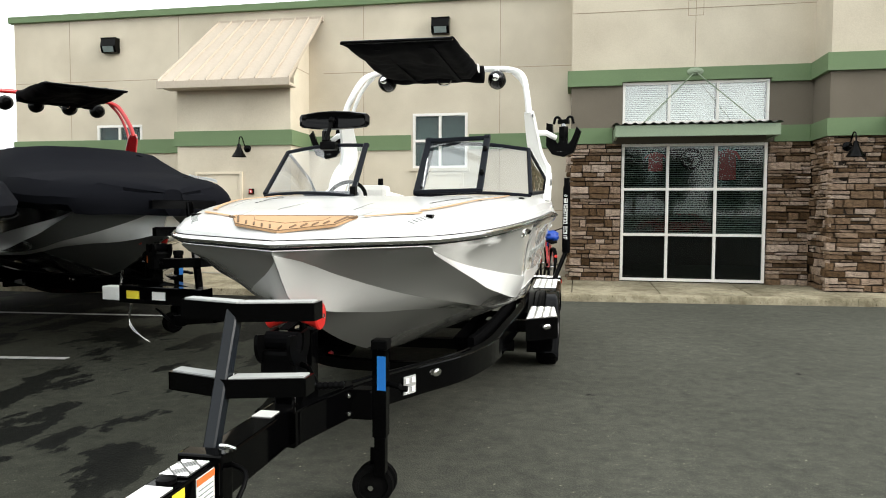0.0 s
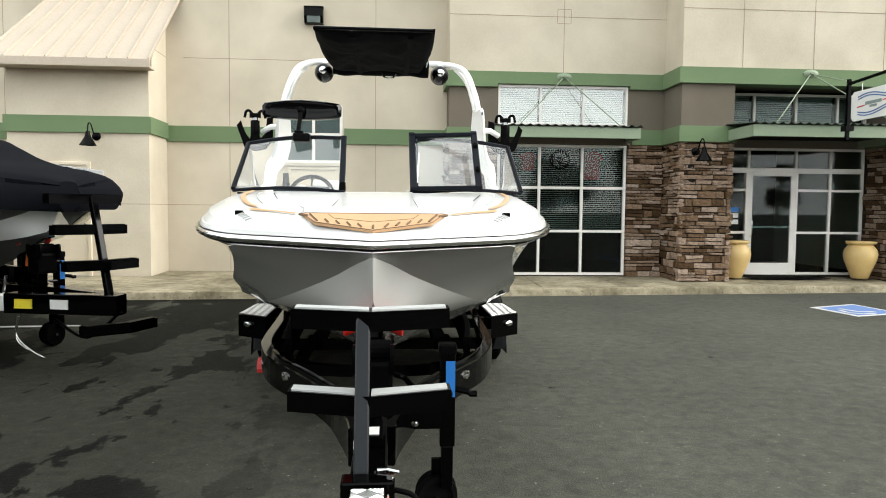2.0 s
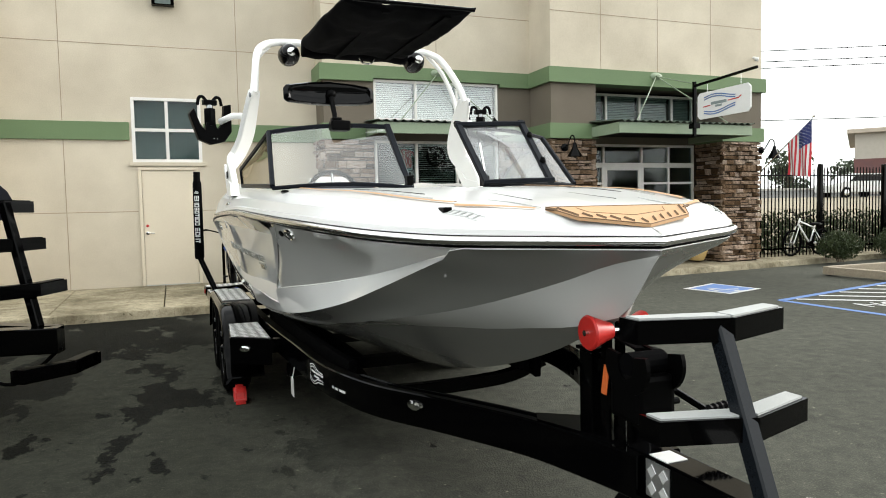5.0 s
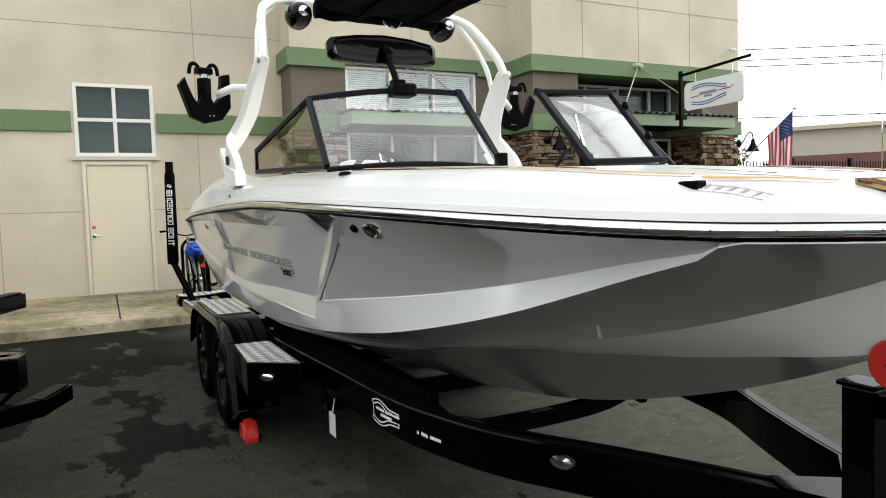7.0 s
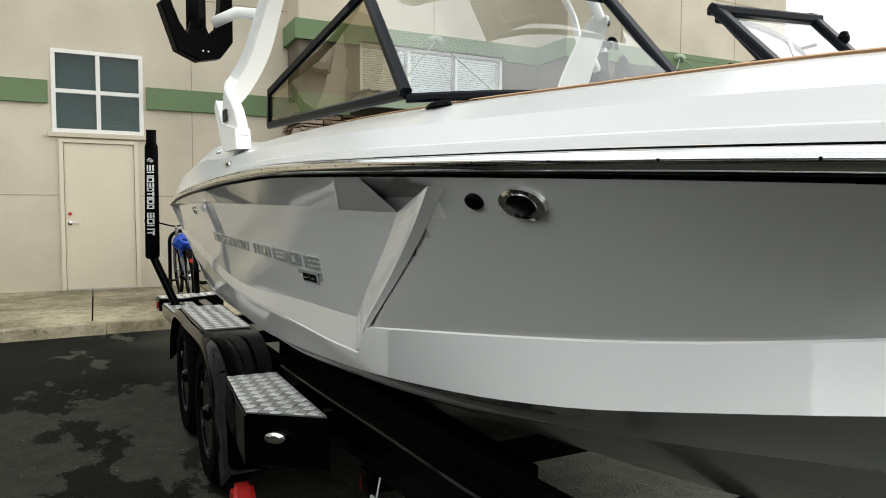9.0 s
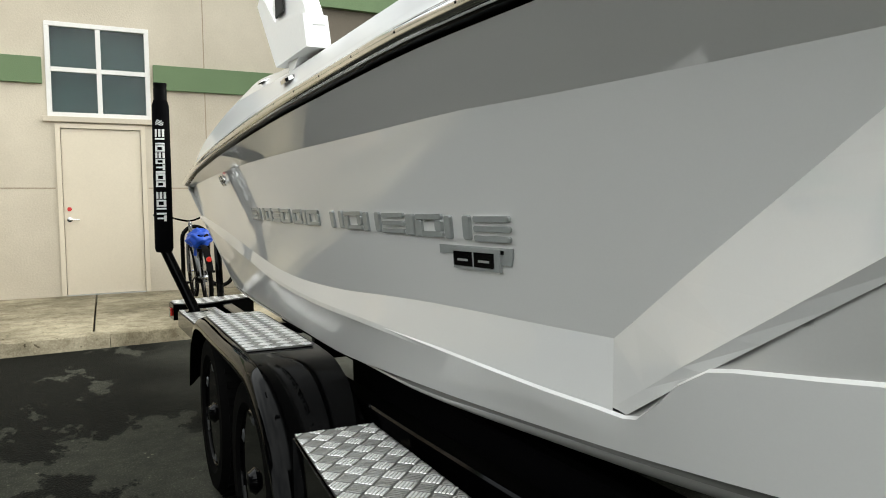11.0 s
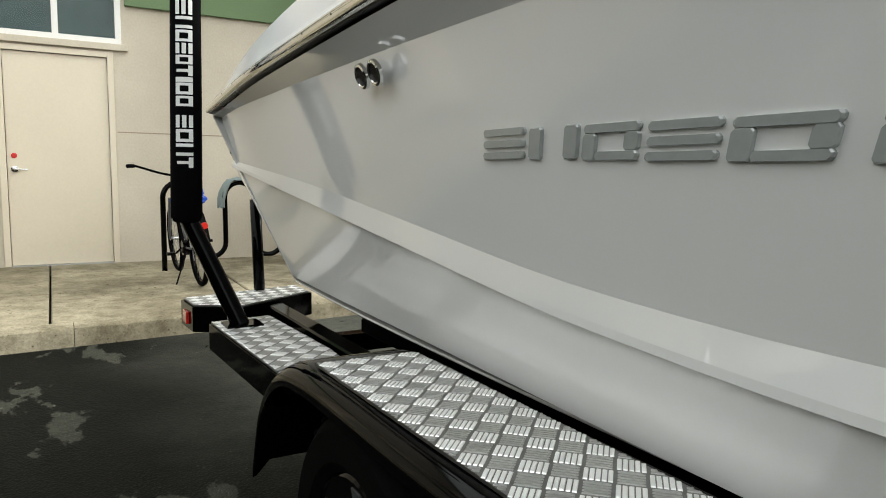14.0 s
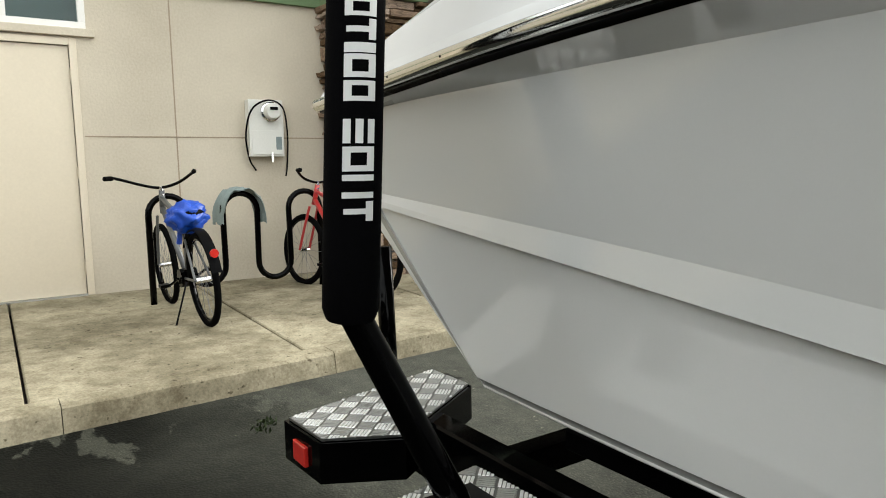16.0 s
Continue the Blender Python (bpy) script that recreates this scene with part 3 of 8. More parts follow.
# ---------------------------------------------------------------- windows and doors
def framed_window(name, x0, x1, z0, z1, y, cols, rows, label, bar=0.045, depth=0.09, glass_mat=None, parent=None):
    """cols and rows: inner bar positions in metres."""
    w = thing(name, ((x0 + x1) / 2, y, z0), label, "window", kind="structure")
    f = bmesh.new()
    for a, b, c, d in ((x0, x1, z0, z0 + bar), (x0, x1, z1 - bar, z1), (x0, x0 + bar, z0 + bar, z1 - bar), (x1 - bar, x1, z0 + bar, z1 - bar)):
        box(f, a, b, y, y + depth, c, d, 0.004)
    part("window_frame", f, WHITE_PAINT, w)
    for x in cols:
        part("mullion", boxed(x - bar / 2, x + bar / 2, y + 0.004, y + depth - 0.004, z0 + bar, z1 - bar, 0.004), WHITE_PAINT, w)
    edges = [x0 + bar, *[e for x in cols for e in (x - bar / 2, x + bar / 2)], x1 - bar]
    for z in rows:
        for a, b in zip(edges[::2], edges[1::2]):
            part("glazing_bar", boxed(a, b, y + 0.008, y + depth - 0.008, z - bar / 2, z + bar / 2, 0.003), WHITE_PAINT, w)
    zed = [z0 + bar, *[e for z in sorted(rows) for e in (z - bar / 2, z + bar / 2)], z1 - bar]
    for a, b in zip(edges[::2], edges[1::2]):
        for c, d in zip(zed[::2], zed[1::2]):
            pane = part("pane", boxed(a, b, y + depth * 0.45, y + depth * 0.45 + 0.006, c, d), glass_mat or GLASS, w)
            pane.visible_shadow = False
    return w


w1 = framed_window("window_1", *WIN, WALL_Y - 0.01, [-2.925], [3.155], "white-framed four-pane window with grey film behind", 0.06)
part("film", boxed(WIN[0], WIN[1], WALL_Y + 0.16, WALL_Y + 0.17, WIN[2], WIN[3]), CURTAIN, w1)
part("window_sill", boxed(WIN[0] - 0.06, WIN[1] + 0.06, WALL_Y - 0.05, WALL_Y, WIN[2] - 0.07, WIN[2], 0.006), STUCCO, w1)
w2 = framed_window("window_2", *WIN_L, WALL_Y - 0.01, [-11.05], [3.04], "white-framed four-pane window with grey film behind", 0.06)
part("film", boxed(WIN_L[0], WIN_L[1], WALL_Y + 0.16, WALL_Y + 0.17, WIN_L[2], WIN_L[3]), CURTAIN, w2)


def steel_door(name, x0, x1, z0, z1, y, label, handle_left=True, dot=True):
    d = thing(name, ((x0 + x1) / 2, y, z0), label, "door", kind="structure")
    fr = bmesh.new()
    box(fr, x0 - 0.06, x0, y - 0.02, y + 0.12, z0, z1 + 0.06, 0.004)
    box(fr, x1, x1 + 0.06, y - 0.02, y + 0.12, z0, z1 + 0.06, 0.004)
    box(fr, x0, x1, y - 0.02, y + 0.12, z1, z1 + 0.06, 0.004)
    part("door_frame", fr, DOOR_PAINT, d)
    part("door_leaf", boxed(x0 + 0.004, x1 - 0.004, y + 0.012, y + 0.06, z0 + 0.01, z1 - 0.004, 0.003), DOOR_PAINT, d)
    hx = x0 + 0.07 if handle_left else x1 - 0.07
    s = 1 if handle_left else -1
    h = lathe(bmesh.new(), [(0.033, 0), (0.033, 0.012), (0.012, 0.014), (0.012, 0.05)], 16, pose(hx, y + 0.012, z0 + 1.02, 90))
    tube(h, [(hx, y - 0.035, z0 + 1.02), (hx + s * 0.06, y - 0.04, z0 + 1.018), (hx + s * 0.12, y - 0.03, z0 + 1.015)], 0.009, 8)
    part("lever_handle", h, CHROME, d, smooth=40)
    if dot:
        part("lock_seal", lathe(bmesh.new(), [(0.028, 0), (0.028, 0.006), (0.02, 0.009)], 14, pose(hx, y + 0.012, z0 + 1.16, 90)), RED, d, "round red lock seal")
    for z in (z0 + 0.25, (z0 + z1) / 2, z1 - 0.25):
        hxx = x1 if handle_left else x0
        part("hinge", tube(bmesh.new(), [(hxx, y - 0.005, z - 0.055), (hxx, y - 0.005, z + 0.055)], 0.009, 8), DOOR_PAINT, d)
    part("threshold", boxed(x0, x1, y - 0.03, y + 0.1, z0 - 0.01, z0 + 0.008), ALUMINIUM, d)
    return d


steel_door("door_1", *DOOR, WALL_Y, "plain cream-painted steel door with lever handle")
steel_door("door_2", -8.28, -7.26, 0.145, 2.36, BY - 0.03, "plain cream-painted steel door with lever handle", False, False)

# ---------------------------------------------------------------- front wing: stone, taupe and tan, with green bands
W2 = (1.04, 3.85)
front = thing("front_wing", (2.3, 14.85, 0), "taller shop front wing with taupe and green bands", "building", kind="structure")
SHOP = (*W2, 0.15, 2.95)
UPPER = (*W2, 3.36, 4.19)
LOW = 0.06
front_low = wall_y(bmesh.new(), 0.0, 4.65, -0.05, 2.96, STONE_Y + LOW, STONE_Y + 0.3, [SHOP])
part("lower_wall", front_low, MORTAR, front)
part("lower_side_wall", boxed(0.0, 0.25, STONE_Y + 0.3, WALL_Y, -0.05, 2.96), MORTAR, front)
part("taupe_wall", wall_y(bmesh.new(), 0.0, 4.65, 2.96, 4.3, STONE_Y, STONE_Y + 0.3, [UPPER]), STUCCO_GREY, front)
part("taupe_side_wall", boxed(0.0, 0.25, STONE_Y + 0.3, WALL_Y + 0.3, 2.96, 4.3), STUCCO_GREY, front)
part("upper_wall", boxed(0.0, 4.65, STONE_Y, STONE_Y + 0.3, 4.3, 7.3), STUCCO, front)
part("upper_side_wall", boxed(0.0, 0.25, STONE_Y + 0.3, WALL_Y + 4, 4.3, 7.3), STUCCO, front)
for z0, z1, o in ((2.96, 3.28, 0.05), (4.13, 4.45, 0.08)):
    g = bmesh.new()
    if z0 < 3:
        box(g, -o, W2[0] - 0.2, STONE_Y - o, STONE_Y, z0, z1)
        box(g, W2[1] + 0.1, 4.65 - o, STONE_Y - o, STONE_Y, z0, z1)
    else:
        box(g, -o, W2[0] - 0.02, STONE_Y - o, STONE_Y, z0, z1)
        box(g, W2[0] - 0.02, W2[1] + 0.02, STONE_Y - o, STONE_Y, z0 + 0.07, z1)
        box(g, W2[1] + 0.02, 4.65 - o, STONE_Y - o, STONE_Y, z0, z1)
    box(g, -o, 0.0, STONE_Y, WALL_Y, z0, z1)
    part("green_band", g, GREEN, front)
for a, b, c, d in ((0, 4.65, 5.62, 5.632), (2.424, 2.436, 4.45, 5.48), (2.424, 2.436, 5.79, 7.3), (2.28, 2.58, 5.48, 5.49), (2.28, 2.58, 5.78, 5.79), (2.28, 2.29, 5.49, 5.78), (2.57, 2.58, 5.49, 5.78), (2.424, 2.436, 5.49, 5.62), (2.424, 2.436, 5.632, 5.78)):
    part("reveal_joint", boxed(a, b, STONE_Y - 0.004, STONE_Y + 0.01, c, d), REVEAL, front)

entry = thing("entrance_wing", (7.5, 13.92, 0), "tan entrance wing carried on two stone pillars", "building", kind="structure")
part("upper_wall", boxed(4.65, 10.45, PIL_Y, PIL_Y + 0.3, 4.3, 7.3), STUCCO, entry)
part("upper_side_wall", boxed(4.65, 4.95, PIL_Y + 0.3, STONE_Y + 0.25, 4.3, 7.3), STUCCO, entry)
part("end_wall", boxed(10.15, 10.45, PIL_Y + 0.3, 27, -0.05, 7.3), STUCCO, entry)
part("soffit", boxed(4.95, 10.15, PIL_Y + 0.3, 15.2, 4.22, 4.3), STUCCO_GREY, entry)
for x0, x1 in ((4.65, 5.76), (9.27, 10.45)):
    part("taupe_pier", boxed(x0, x1, PIL_Y, STONE_Y + 0.35, 2.96, 4.22), STUCCO_GREY, entry)
    g = bmesh.new()
    box(g, x0 - 0.05, x1 + 0.05, PIL_Y - 0.05, PIL_Y, 2.96, 3.28)
    box(g, x0 - 0.05, x0, PIL_Y, STONE_Y - 0.05, 2.96, 3.28)
    box(g, x1, x1 + 0.05, PIL_Y, STONE_Y - 0.05, 2.96, 3.28)
    part("green_band", g, GREEN, entry)
    part("pillar_core", boxed(x0 + LOW, x1 - LOW, PIL_Y + LOW, STONE_Y + 0.3, -0.05, 2.96), MORTAR, entry)
g = bmesh.new()
box(g, 4.57, 10.53, PIL_Y - 0.08, PIL_Y, 4.13, 4.45)
box(g, 4.57, 4.65, PIL_Y, STONE_Y - 0.08, 4.13, 4.45)
box(g, 10.45, 10.53, PIL_Y, 27, 4.13, 4.45)
part("green_band", g, GREEN, entry)
part("lintel", boxed(5.76, 9.27, PIL_Y, PIL_Y + 0.3, 4.13, 4.3), GREEN, entry)
for x in (5.9, 7.4, 8.9):
    part("reveal_joint", boxed(x - 0.006, x + 0.006, PIL_Y - 0.004, PIL_Y + 0.01, 4.45, 7.3), REVEAL, entry)
part("reveal_joint", boxed(4.65, 10.45, PIL_Y - 0.004, PIL_Y + 0.01, 5.62, 5.632), REVEAL, entry)

# rooms behind the glass; their dimness is put into near-black surfaces
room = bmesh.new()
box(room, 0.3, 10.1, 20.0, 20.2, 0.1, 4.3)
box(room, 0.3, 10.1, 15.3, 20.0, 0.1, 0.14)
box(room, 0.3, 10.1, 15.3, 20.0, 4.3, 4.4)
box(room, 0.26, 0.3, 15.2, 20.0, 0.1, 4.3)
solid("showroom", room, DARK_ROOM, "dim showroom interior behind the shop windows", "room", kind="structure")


def blinds(w, x0, x1, z0, z1, y, pitch, tilt, tone=BLIND):
    slat = finish("slat", boxed(-0.5, 0.5, -0.02, 0.02, -0.0012, 0.0012), tone)
    n = int((z1 - z0) / pitch)
    for i in range(n):
        ob = part("slat", slat, tone, w)
        ob.matrix_basis = BASE[w.name].inverted() @ Matrix.Translation(((x0 + x1) / 2, y, z0 + (i + 0.5) * pitch)) @ pose(0, 0, 0, tilt) @ Matrix.Diagonal((x1 - x0, 1, 1, 1))
        ob.matrix_parent_inverse = Matrix()
    part("head_rail", boxed(x0, x1, y - 0.02, y + 0.02, z1 - 0.03, z1), tone, w)


M1, M2 = 1.955, 2.885
w3 = framed_window("window_3", *SHOP, STONE_Y + 0.02, [M1, M2], [1.10, 2.03], "tall white-framed shop window with lowered blinds", 0.055, 0.1)
w4 = framed_window("window_4", *UPPER, STONE_Y + 0.005, [M1, M2], [], "white-framed clerestory window with closed white blinds", 0.05, 0.08, CLEAR)
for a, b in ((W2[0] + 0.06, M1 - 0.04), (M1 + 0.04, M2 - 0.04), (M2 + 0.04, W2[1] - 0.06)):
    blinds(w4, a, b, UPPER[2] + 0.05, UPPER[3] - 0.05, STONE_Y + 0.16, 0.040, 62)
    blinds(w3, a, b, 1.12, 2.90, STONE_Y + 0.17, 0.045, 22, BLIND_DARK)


def hung_shirt(x, z, w, h, material, label):
    """A shirt on a hanger inside the glass."""
    g = thing("hanging_shirt", (x, STONE_Y + 0.11, z), label, "shirt", "window display")
    half = [(0.0, 0.0), (w * 0.10, -0.02), (w * 0.32, -0.05), (w * 0.5, -h * 0.32), (w * 0.40, -h * 0.36), (w * 0.30, -h * 0.2), (w * 0.31, -h), (0.0, -h * 1.02)]
    ring = half + [(-a, b) for a, b in half[-2:0:-1]]
    bm = prism(bmesh.new(), [(x + a, z + b) for a, b in ring], "y", STONE_Y + 0.105, STONE_Y + 0.118)
    part("cloth", bm, material, g)
    part("hanger", tube(bmesh.new(), smooth_path([(x - w * 0.25, STONE_Y + 0.11, z - 0.02), (x, STONE_Y + 0.11, z + 0.03), (x + w * 0.25, STONE_Y + 0.11, z - 0.02)], 4), 0.005, 6), CHROME, g)
    part("hook", tube(bmesh.new(), [(x, STONE_Y + 0.11, z + 0.03), (x, STONE_Y + 0.11, z + 0.10)], 0.004, 6), CHROME, g)


hung_shirt(3.12, 2.84, 0.52, 0.62, RED_PAINT, "red shirt hanging inside the shop window")
hung_shirt(1.72, 2.80, 0.46, 0.40, RED_PAINT, "red shirt hanging inside the shop window")
ring_ob = thing("wheel_display", (2.42, STONE_Y + 0.12, 2.62), "black round wheel hanging in the shop window", "wheel")
part("tyre", tube(bmesh.new(), [(2.42 + 0.19 * math.cos(a), STONE_Y + 0.12, 2.64 + 0.19 * math.sin(a)) for a in [2 * math.pi * i / 28 for i in range(28)]], 0.035, 8, closed=True), BLACK_PLASTIC, ring_ob, smooth=True)
part("hub", lathe(bmesh.new(), [(0.0, 0.0), (0.08, 0.0), (0.07, 0.03), (0.0, 0.035)], 18, pose(2.42, STONE_Y + 0.13, 2.64, 90)), BLACK_PLASTIC, ring_ob)
for k in range(3):
    part("spoke", tube(bmesh.new(), [(2.42, STONE_Y + 0.12, 2.64), (2.42 + 0.18 * math.cos(k * 2.1 + 0.5), STONE_Y + 0.12, 2.64 + 0.18 * math.sin(k * 2.1 + 0.5))], 0.014, 6), BLACK_PLASTIC, ring_ob)

# entrance glazing
EY = 14.9
w5 = framed_window("window_5", 5.76, 9.27, 2.46, 2.95, EY, [6.62, 7.70, 8.50], [], "transom lights over the entrance door", 0.055, 0.1)
w6 = framed_window("window_6", 7.70, 9.27, 0.17, 2.46, EY, [8.50], [1.10, 2.03], "white-framed entrance side window", 0.055, 0.1)
w7 = framed_window("window_7", 5.76, 6.62, 0.17, 2.46, EY, [], [1.10, 2.03], "white-framed entrance side window", 0.055, 0.1)
w8 = framed_window("window_8", 5.76, 9.27, 3.30, 4.13, EY, [6.7, 7.65, 8.6], [], "dark clerestory window over the canopy", 0.055, 0.1)
for a, b in ((5.82, 6.66), (6.74, 7.61), (7.69, 8.56), (8.64, 9.21)):
    blinds(w8, a, b, 3.36, 4.08, EY + 0.16, 0.04, 55)
part("spandrel", boxed(5.76, 9.27, EY, EY + 0.15, 2.95, 3.30), STUCCO_GREY, entry)
door3 = thing("door_3", (7.16, EY, 0.17), "white aluminium-framed glass entrance door", "door", kind="structure")
f = bmesh.new()
for a, b, c, d in ((6.62, 6.72, 0.17, 2.46), (7.60, 7.70, 0.17, 2.46), (6.72, 7.60, 2.34, 2.46), (6.72, 7.60, 0.17, 0.43)):
    box(f, a, b, EY + 0.005, EY + 0.075, c, d, 0.004)
part("door_frame", f, WHITE_PAINT, door3)
part("pane", boxed(6.72, 7.60, EY + 0.035, EY + 0.043, 0.43, 2.34), GLASS, door3).visible_shadow = False
part("push_bar", boxed(6.72, 7.60, EY + 0.05, EY + 0.08, 1.20, 1.24, 0.004), CHROME, door3)
part("pull_handle", tube(bmesh.new(), smooth_path([(6.69, EY, 1.02), (6.69, EY - 0.06, 1.04), (6.69, EY - 0.07, 1.2), (6.69, EY - 0.06, 1.36), (6.69, EY, 1.38)], 4), 0.012, 8), CHROME, door3, smooth=True)
for z0, col in ((1.42, LABEL_WHITE), (1.28, LABEL_WHITE), (1.55, BLUE)):
    tagged(solid("sticker", boxed(6.24, 6.42, EY + 0.02, EY + 0.036, z0, z0 + 0.1), col, "small window sticker on the entrance glass", "sticker"))


# ---------------------------------------------------------------- canopies
def canopy(name, x0, x1, y0, y1, z, rods, label):
    c = thing(name, ((x0 + x1) / 2, y0, z), label, "canopy")
    part("fascia", boxed(x0, x1, y0, y0 + 0.05, z, z + 0.22, 0.006), GREEN_METAL, c)
    part("fascia_side", boxed(x0, x0 + 0.05, y0 + 0.05, y1, z, z + 0.22, 0.006), GREEN_METAL, c)
    part("fascia_side", boxed(x1 - 0.05, x1, y0 + 0.05, y1, z, z + 0.22, 0.006), GREEN_METAL, c)
    part("deck", boxed(x0 + 0.05, x1 - 0.05, y0 + 0.05, y1, z + 0.14, z + 0.16), BLACK_PLASTIC, c)
    n = int((x1 - x0) / 0.028)
    rows = [[Vector((x0 - 0.03 + (x1 - x0 + 0.06) * i / n, yy, z + 0.245 + 0.022 * math.sin(i * 0.028 * 2 * math.pi / 0.17) + 0.08 * (yy - y0))) for i in range(n + 1)] for yy in (y0 - 0.05, y1)]
    cor = bmesh.new()
    strip(cor, rows)
    strip(cor, [[p + Vector((0, 0, 0.006)) for p in r] for r in rows])
    part("corrugated_sheet", cor, surface("dark_green_sheet", (0.07, 0.09, 0.065), None, 0.5), c, smooth=True)
    for top, ends in rods:
        part("wall_bracket", lathe(bmesh.new(), [(0.0, -0.02), (0.16, -0.02), (0.16, 0.0), (0.05, 0.04), (0.05, 0.07)], 20, pose(*top, 90) @ Matrix.Diagonal((1, 0.5, 1, 1))), GREEN_METAL, c)
        for e in ends:
            part("tie_rod", tube(bmesh.new(), [top, e], 0.011, 8), GREEN_METAL, c)
    return c


canopy("canopy", 0.86, 3.86, 14.03, STONE_Y - 0.0, 3.01, [((2.43, STONE_Y - 0.09, 4.36), [(1.35, 14.12, 3.24), (3.5, 14.12, 3.24)])], "pale green steel canopy with corrugated edge over shop window")
canopy("canopy", 5.62, 9.12, 12.86, EY - 0.02, 2.98, [((7.3, PIL_Y - 0.09, 4.36), [(6.1, 12.95, 3.22), (8.6, 12.95, 3.22)])], "pale green steel canopy with corrugated edge over entrance")


# ---------------------------------------------------------------- wall fixtures
def barn_lamp(at, turn, label):
    m = pose(*at, 0, 0, turn)
    l = thing("wall_lamp", m, label, "wall lamp", "barn lamps")
    part("back_plate", lathe(bmesh.new(), [(0.085, 0), (0.085, 0.02), (0.06, 0.035), (0.02, 0.04)], 18, m @ pose(0, 0, 0, 90)), BLACK_METAL, l, smooth=40)
    arm = [m @ Vector(p) for p in ((0, -0.03, 0), (0, -0.10, 0.01), (0, -0.18, 0.10), (0, -0.28, 0.22), (0, -0.38, 0.20), (0, -0.41, 0.08), (0, -0.41, 0.02))]
    part("goose_neck", tube(bmesh.new(), smooth_path(arm, 5), 0.013, 8), BLACK_METAL, l, smooth=True)
    part("shade", lathe(bmesh.new(), [(0.035, 0.06), (0.045, 0.0), (0.06, -0.05), (0.15, -0.20), (0.16, -0.215), (0.15, -0.205), (0.05, -0.05)], 24, m @ Matrix.Translation((0, -0.41, 0)), cap=False), BLACK_METAL, l, smooth=40)
    return l


barn_lamp((-7.08, BY, 2.93), 0, "black goose-neck barn lamp on the stucco wall")
barn_lamp((4.95, PIL_Y - 0.03, 2.76), 0, "black goose-neck barn lamp on the stone pillar")
barn_lamp((10.42, PIL_Y - 0.03, 2.76), 0, "black goose-neck barn lamp on the stone pillar")


def wall_pack(x, z):
    l = thing("flood_light", (x, WALL_Y, z), "dark bronze wall-pack flood light", "flood light", "wall-pack lights")
    b = bmesh.new()
    prism(b, [(WALL_Y, z + 0.17), (WALL_Y - 0.16, z + 0.17), (WALL_Y - 0.2, z - 0.02), (WALL_Y - 0.14, z - 0.17), (WALL_Y, z - 0.17)], "x", x - 0.2, x + 0.2)
    part("housing", b, BLACK_METAL, l)
    part("lens", prism(bmesh.new(), [(WALL_Y - 0.195, z - 0.03), (WALL_Y - 0.207, z - 0.03), (WALL_Y - 0.152, z - 0.155), (WALL_Y - 0.14, z - 0.155)], "x", x - 0.14, x + 0.14), CURTAIN, l)
    part("hood", boxed(x - 0.21, x + 0.21, WALL_Y - 0.18, WALL_Y, z + 0.17, z + 0.185), BLACK_METAL, l)


wall_pack(-2.9, 5.68)
wall_pack(-11.2, 5.58)
alarm = thing("alarm_box", (-6.98, BY, 1.98), "small red and black alarm horn box", "alarm")
part("case", boxed(-7.04, -6.93, BY - 0.06, BY, 1.92, 2.04, 0.008), BLACK_PLASTIC, alarm)
part("face", boxed(-7.02, -6.95, BY - 0.068, BY - 0.06, 1.94, 2.02, 0.003), RED, alarm)
part("lens", boxed(-7.0, -6.97, BY - 0.075, BY - 0.068, 1.96, 2.0), LABEL_WHITE, alarm)
cam_box = thing("security_camera", (10.2, PIL_Y, 4.95), "small white dome security camera on the wall", "camera")
part("body", tube(bmesh.new(), [(10.2, PIL_Y, 4.95), (10.2, PIL_Y - 0.09, 4.92)], 0.03, 10), LABEL_WHITE, cam_box, smooth=40)
part("dome", lathe(bmesh.new(), [(0.0, -0.055), (0.035, -0.045), (0.055, 0.0), (0.055, 0.03)], 14, Matrix.Translation((10.2, PIL_Y - 0.1, 4.9))), LABEL_WHITE, cam_box, smooth=True)
SITE = Matrix()


# ---------------------------------------------------------------- boats: one hull form, bow towards -y, middle line x = 0
STERN = 9.61
RUB_HW = line((2.83, 0.0), (3.0, 0.345), (3.13, 0.60), (3.22, 0.69), (3.5, 0.835), (4.0, 0.96), (4.5, 1.03), (5.0, 1.075), (6.0, 1.115), (7.0, 1.125), (8.5, 1.09), (STERN, 1.04))
RUB_Z = line((2.83, 1.333), (3.24, 1.355), (4.08, 1.401), (4.7, 1.429), (5.13, 1.447), (5.5, 1.461), (5.9, 1.471), (6.5, 1.470), (7.3, 1.459), (7.8, 1.453), (8.8, 1.429), (9.27, 1.405), (STERN, 1.388))
STYLE = line((3.155, 0.62, 1.311), (3.47, 0.625, 1.263), (3.89, 0.70, 1.182), (4.27, 0.81, 1.12), (5.18, 0.917, 1.011), (5.34, 0.922, 0.990), (5.53, 0.885, 0.878), (5.75, 0.905, 0.882), (6.5, 0.922, 0.893), (7.0, 0.926, 0.90), (7.4, 0.93, 0.92), (8.0, 0.94, 0.988), (8.43, 0.945, 1.04), (STERN, 0.94, 1.172))
SPRAY = line((3.155, 0.62, 1.305), (3.4, 0.66, 1.236), (3.59, 0.70, 1.177), (3.81, 0.75, 1.109), (4.14, 0.784, 1.028), (4.5, 0.841, 0.953), (4.91, 0.856, 0.887), (5.63, 0.858, 0.80), (6.55, 0.86, 0.735), (7.0, 0.86, 0.715), (8.1, 0.84, 0.725), (STERN, 0.80, 0.732))
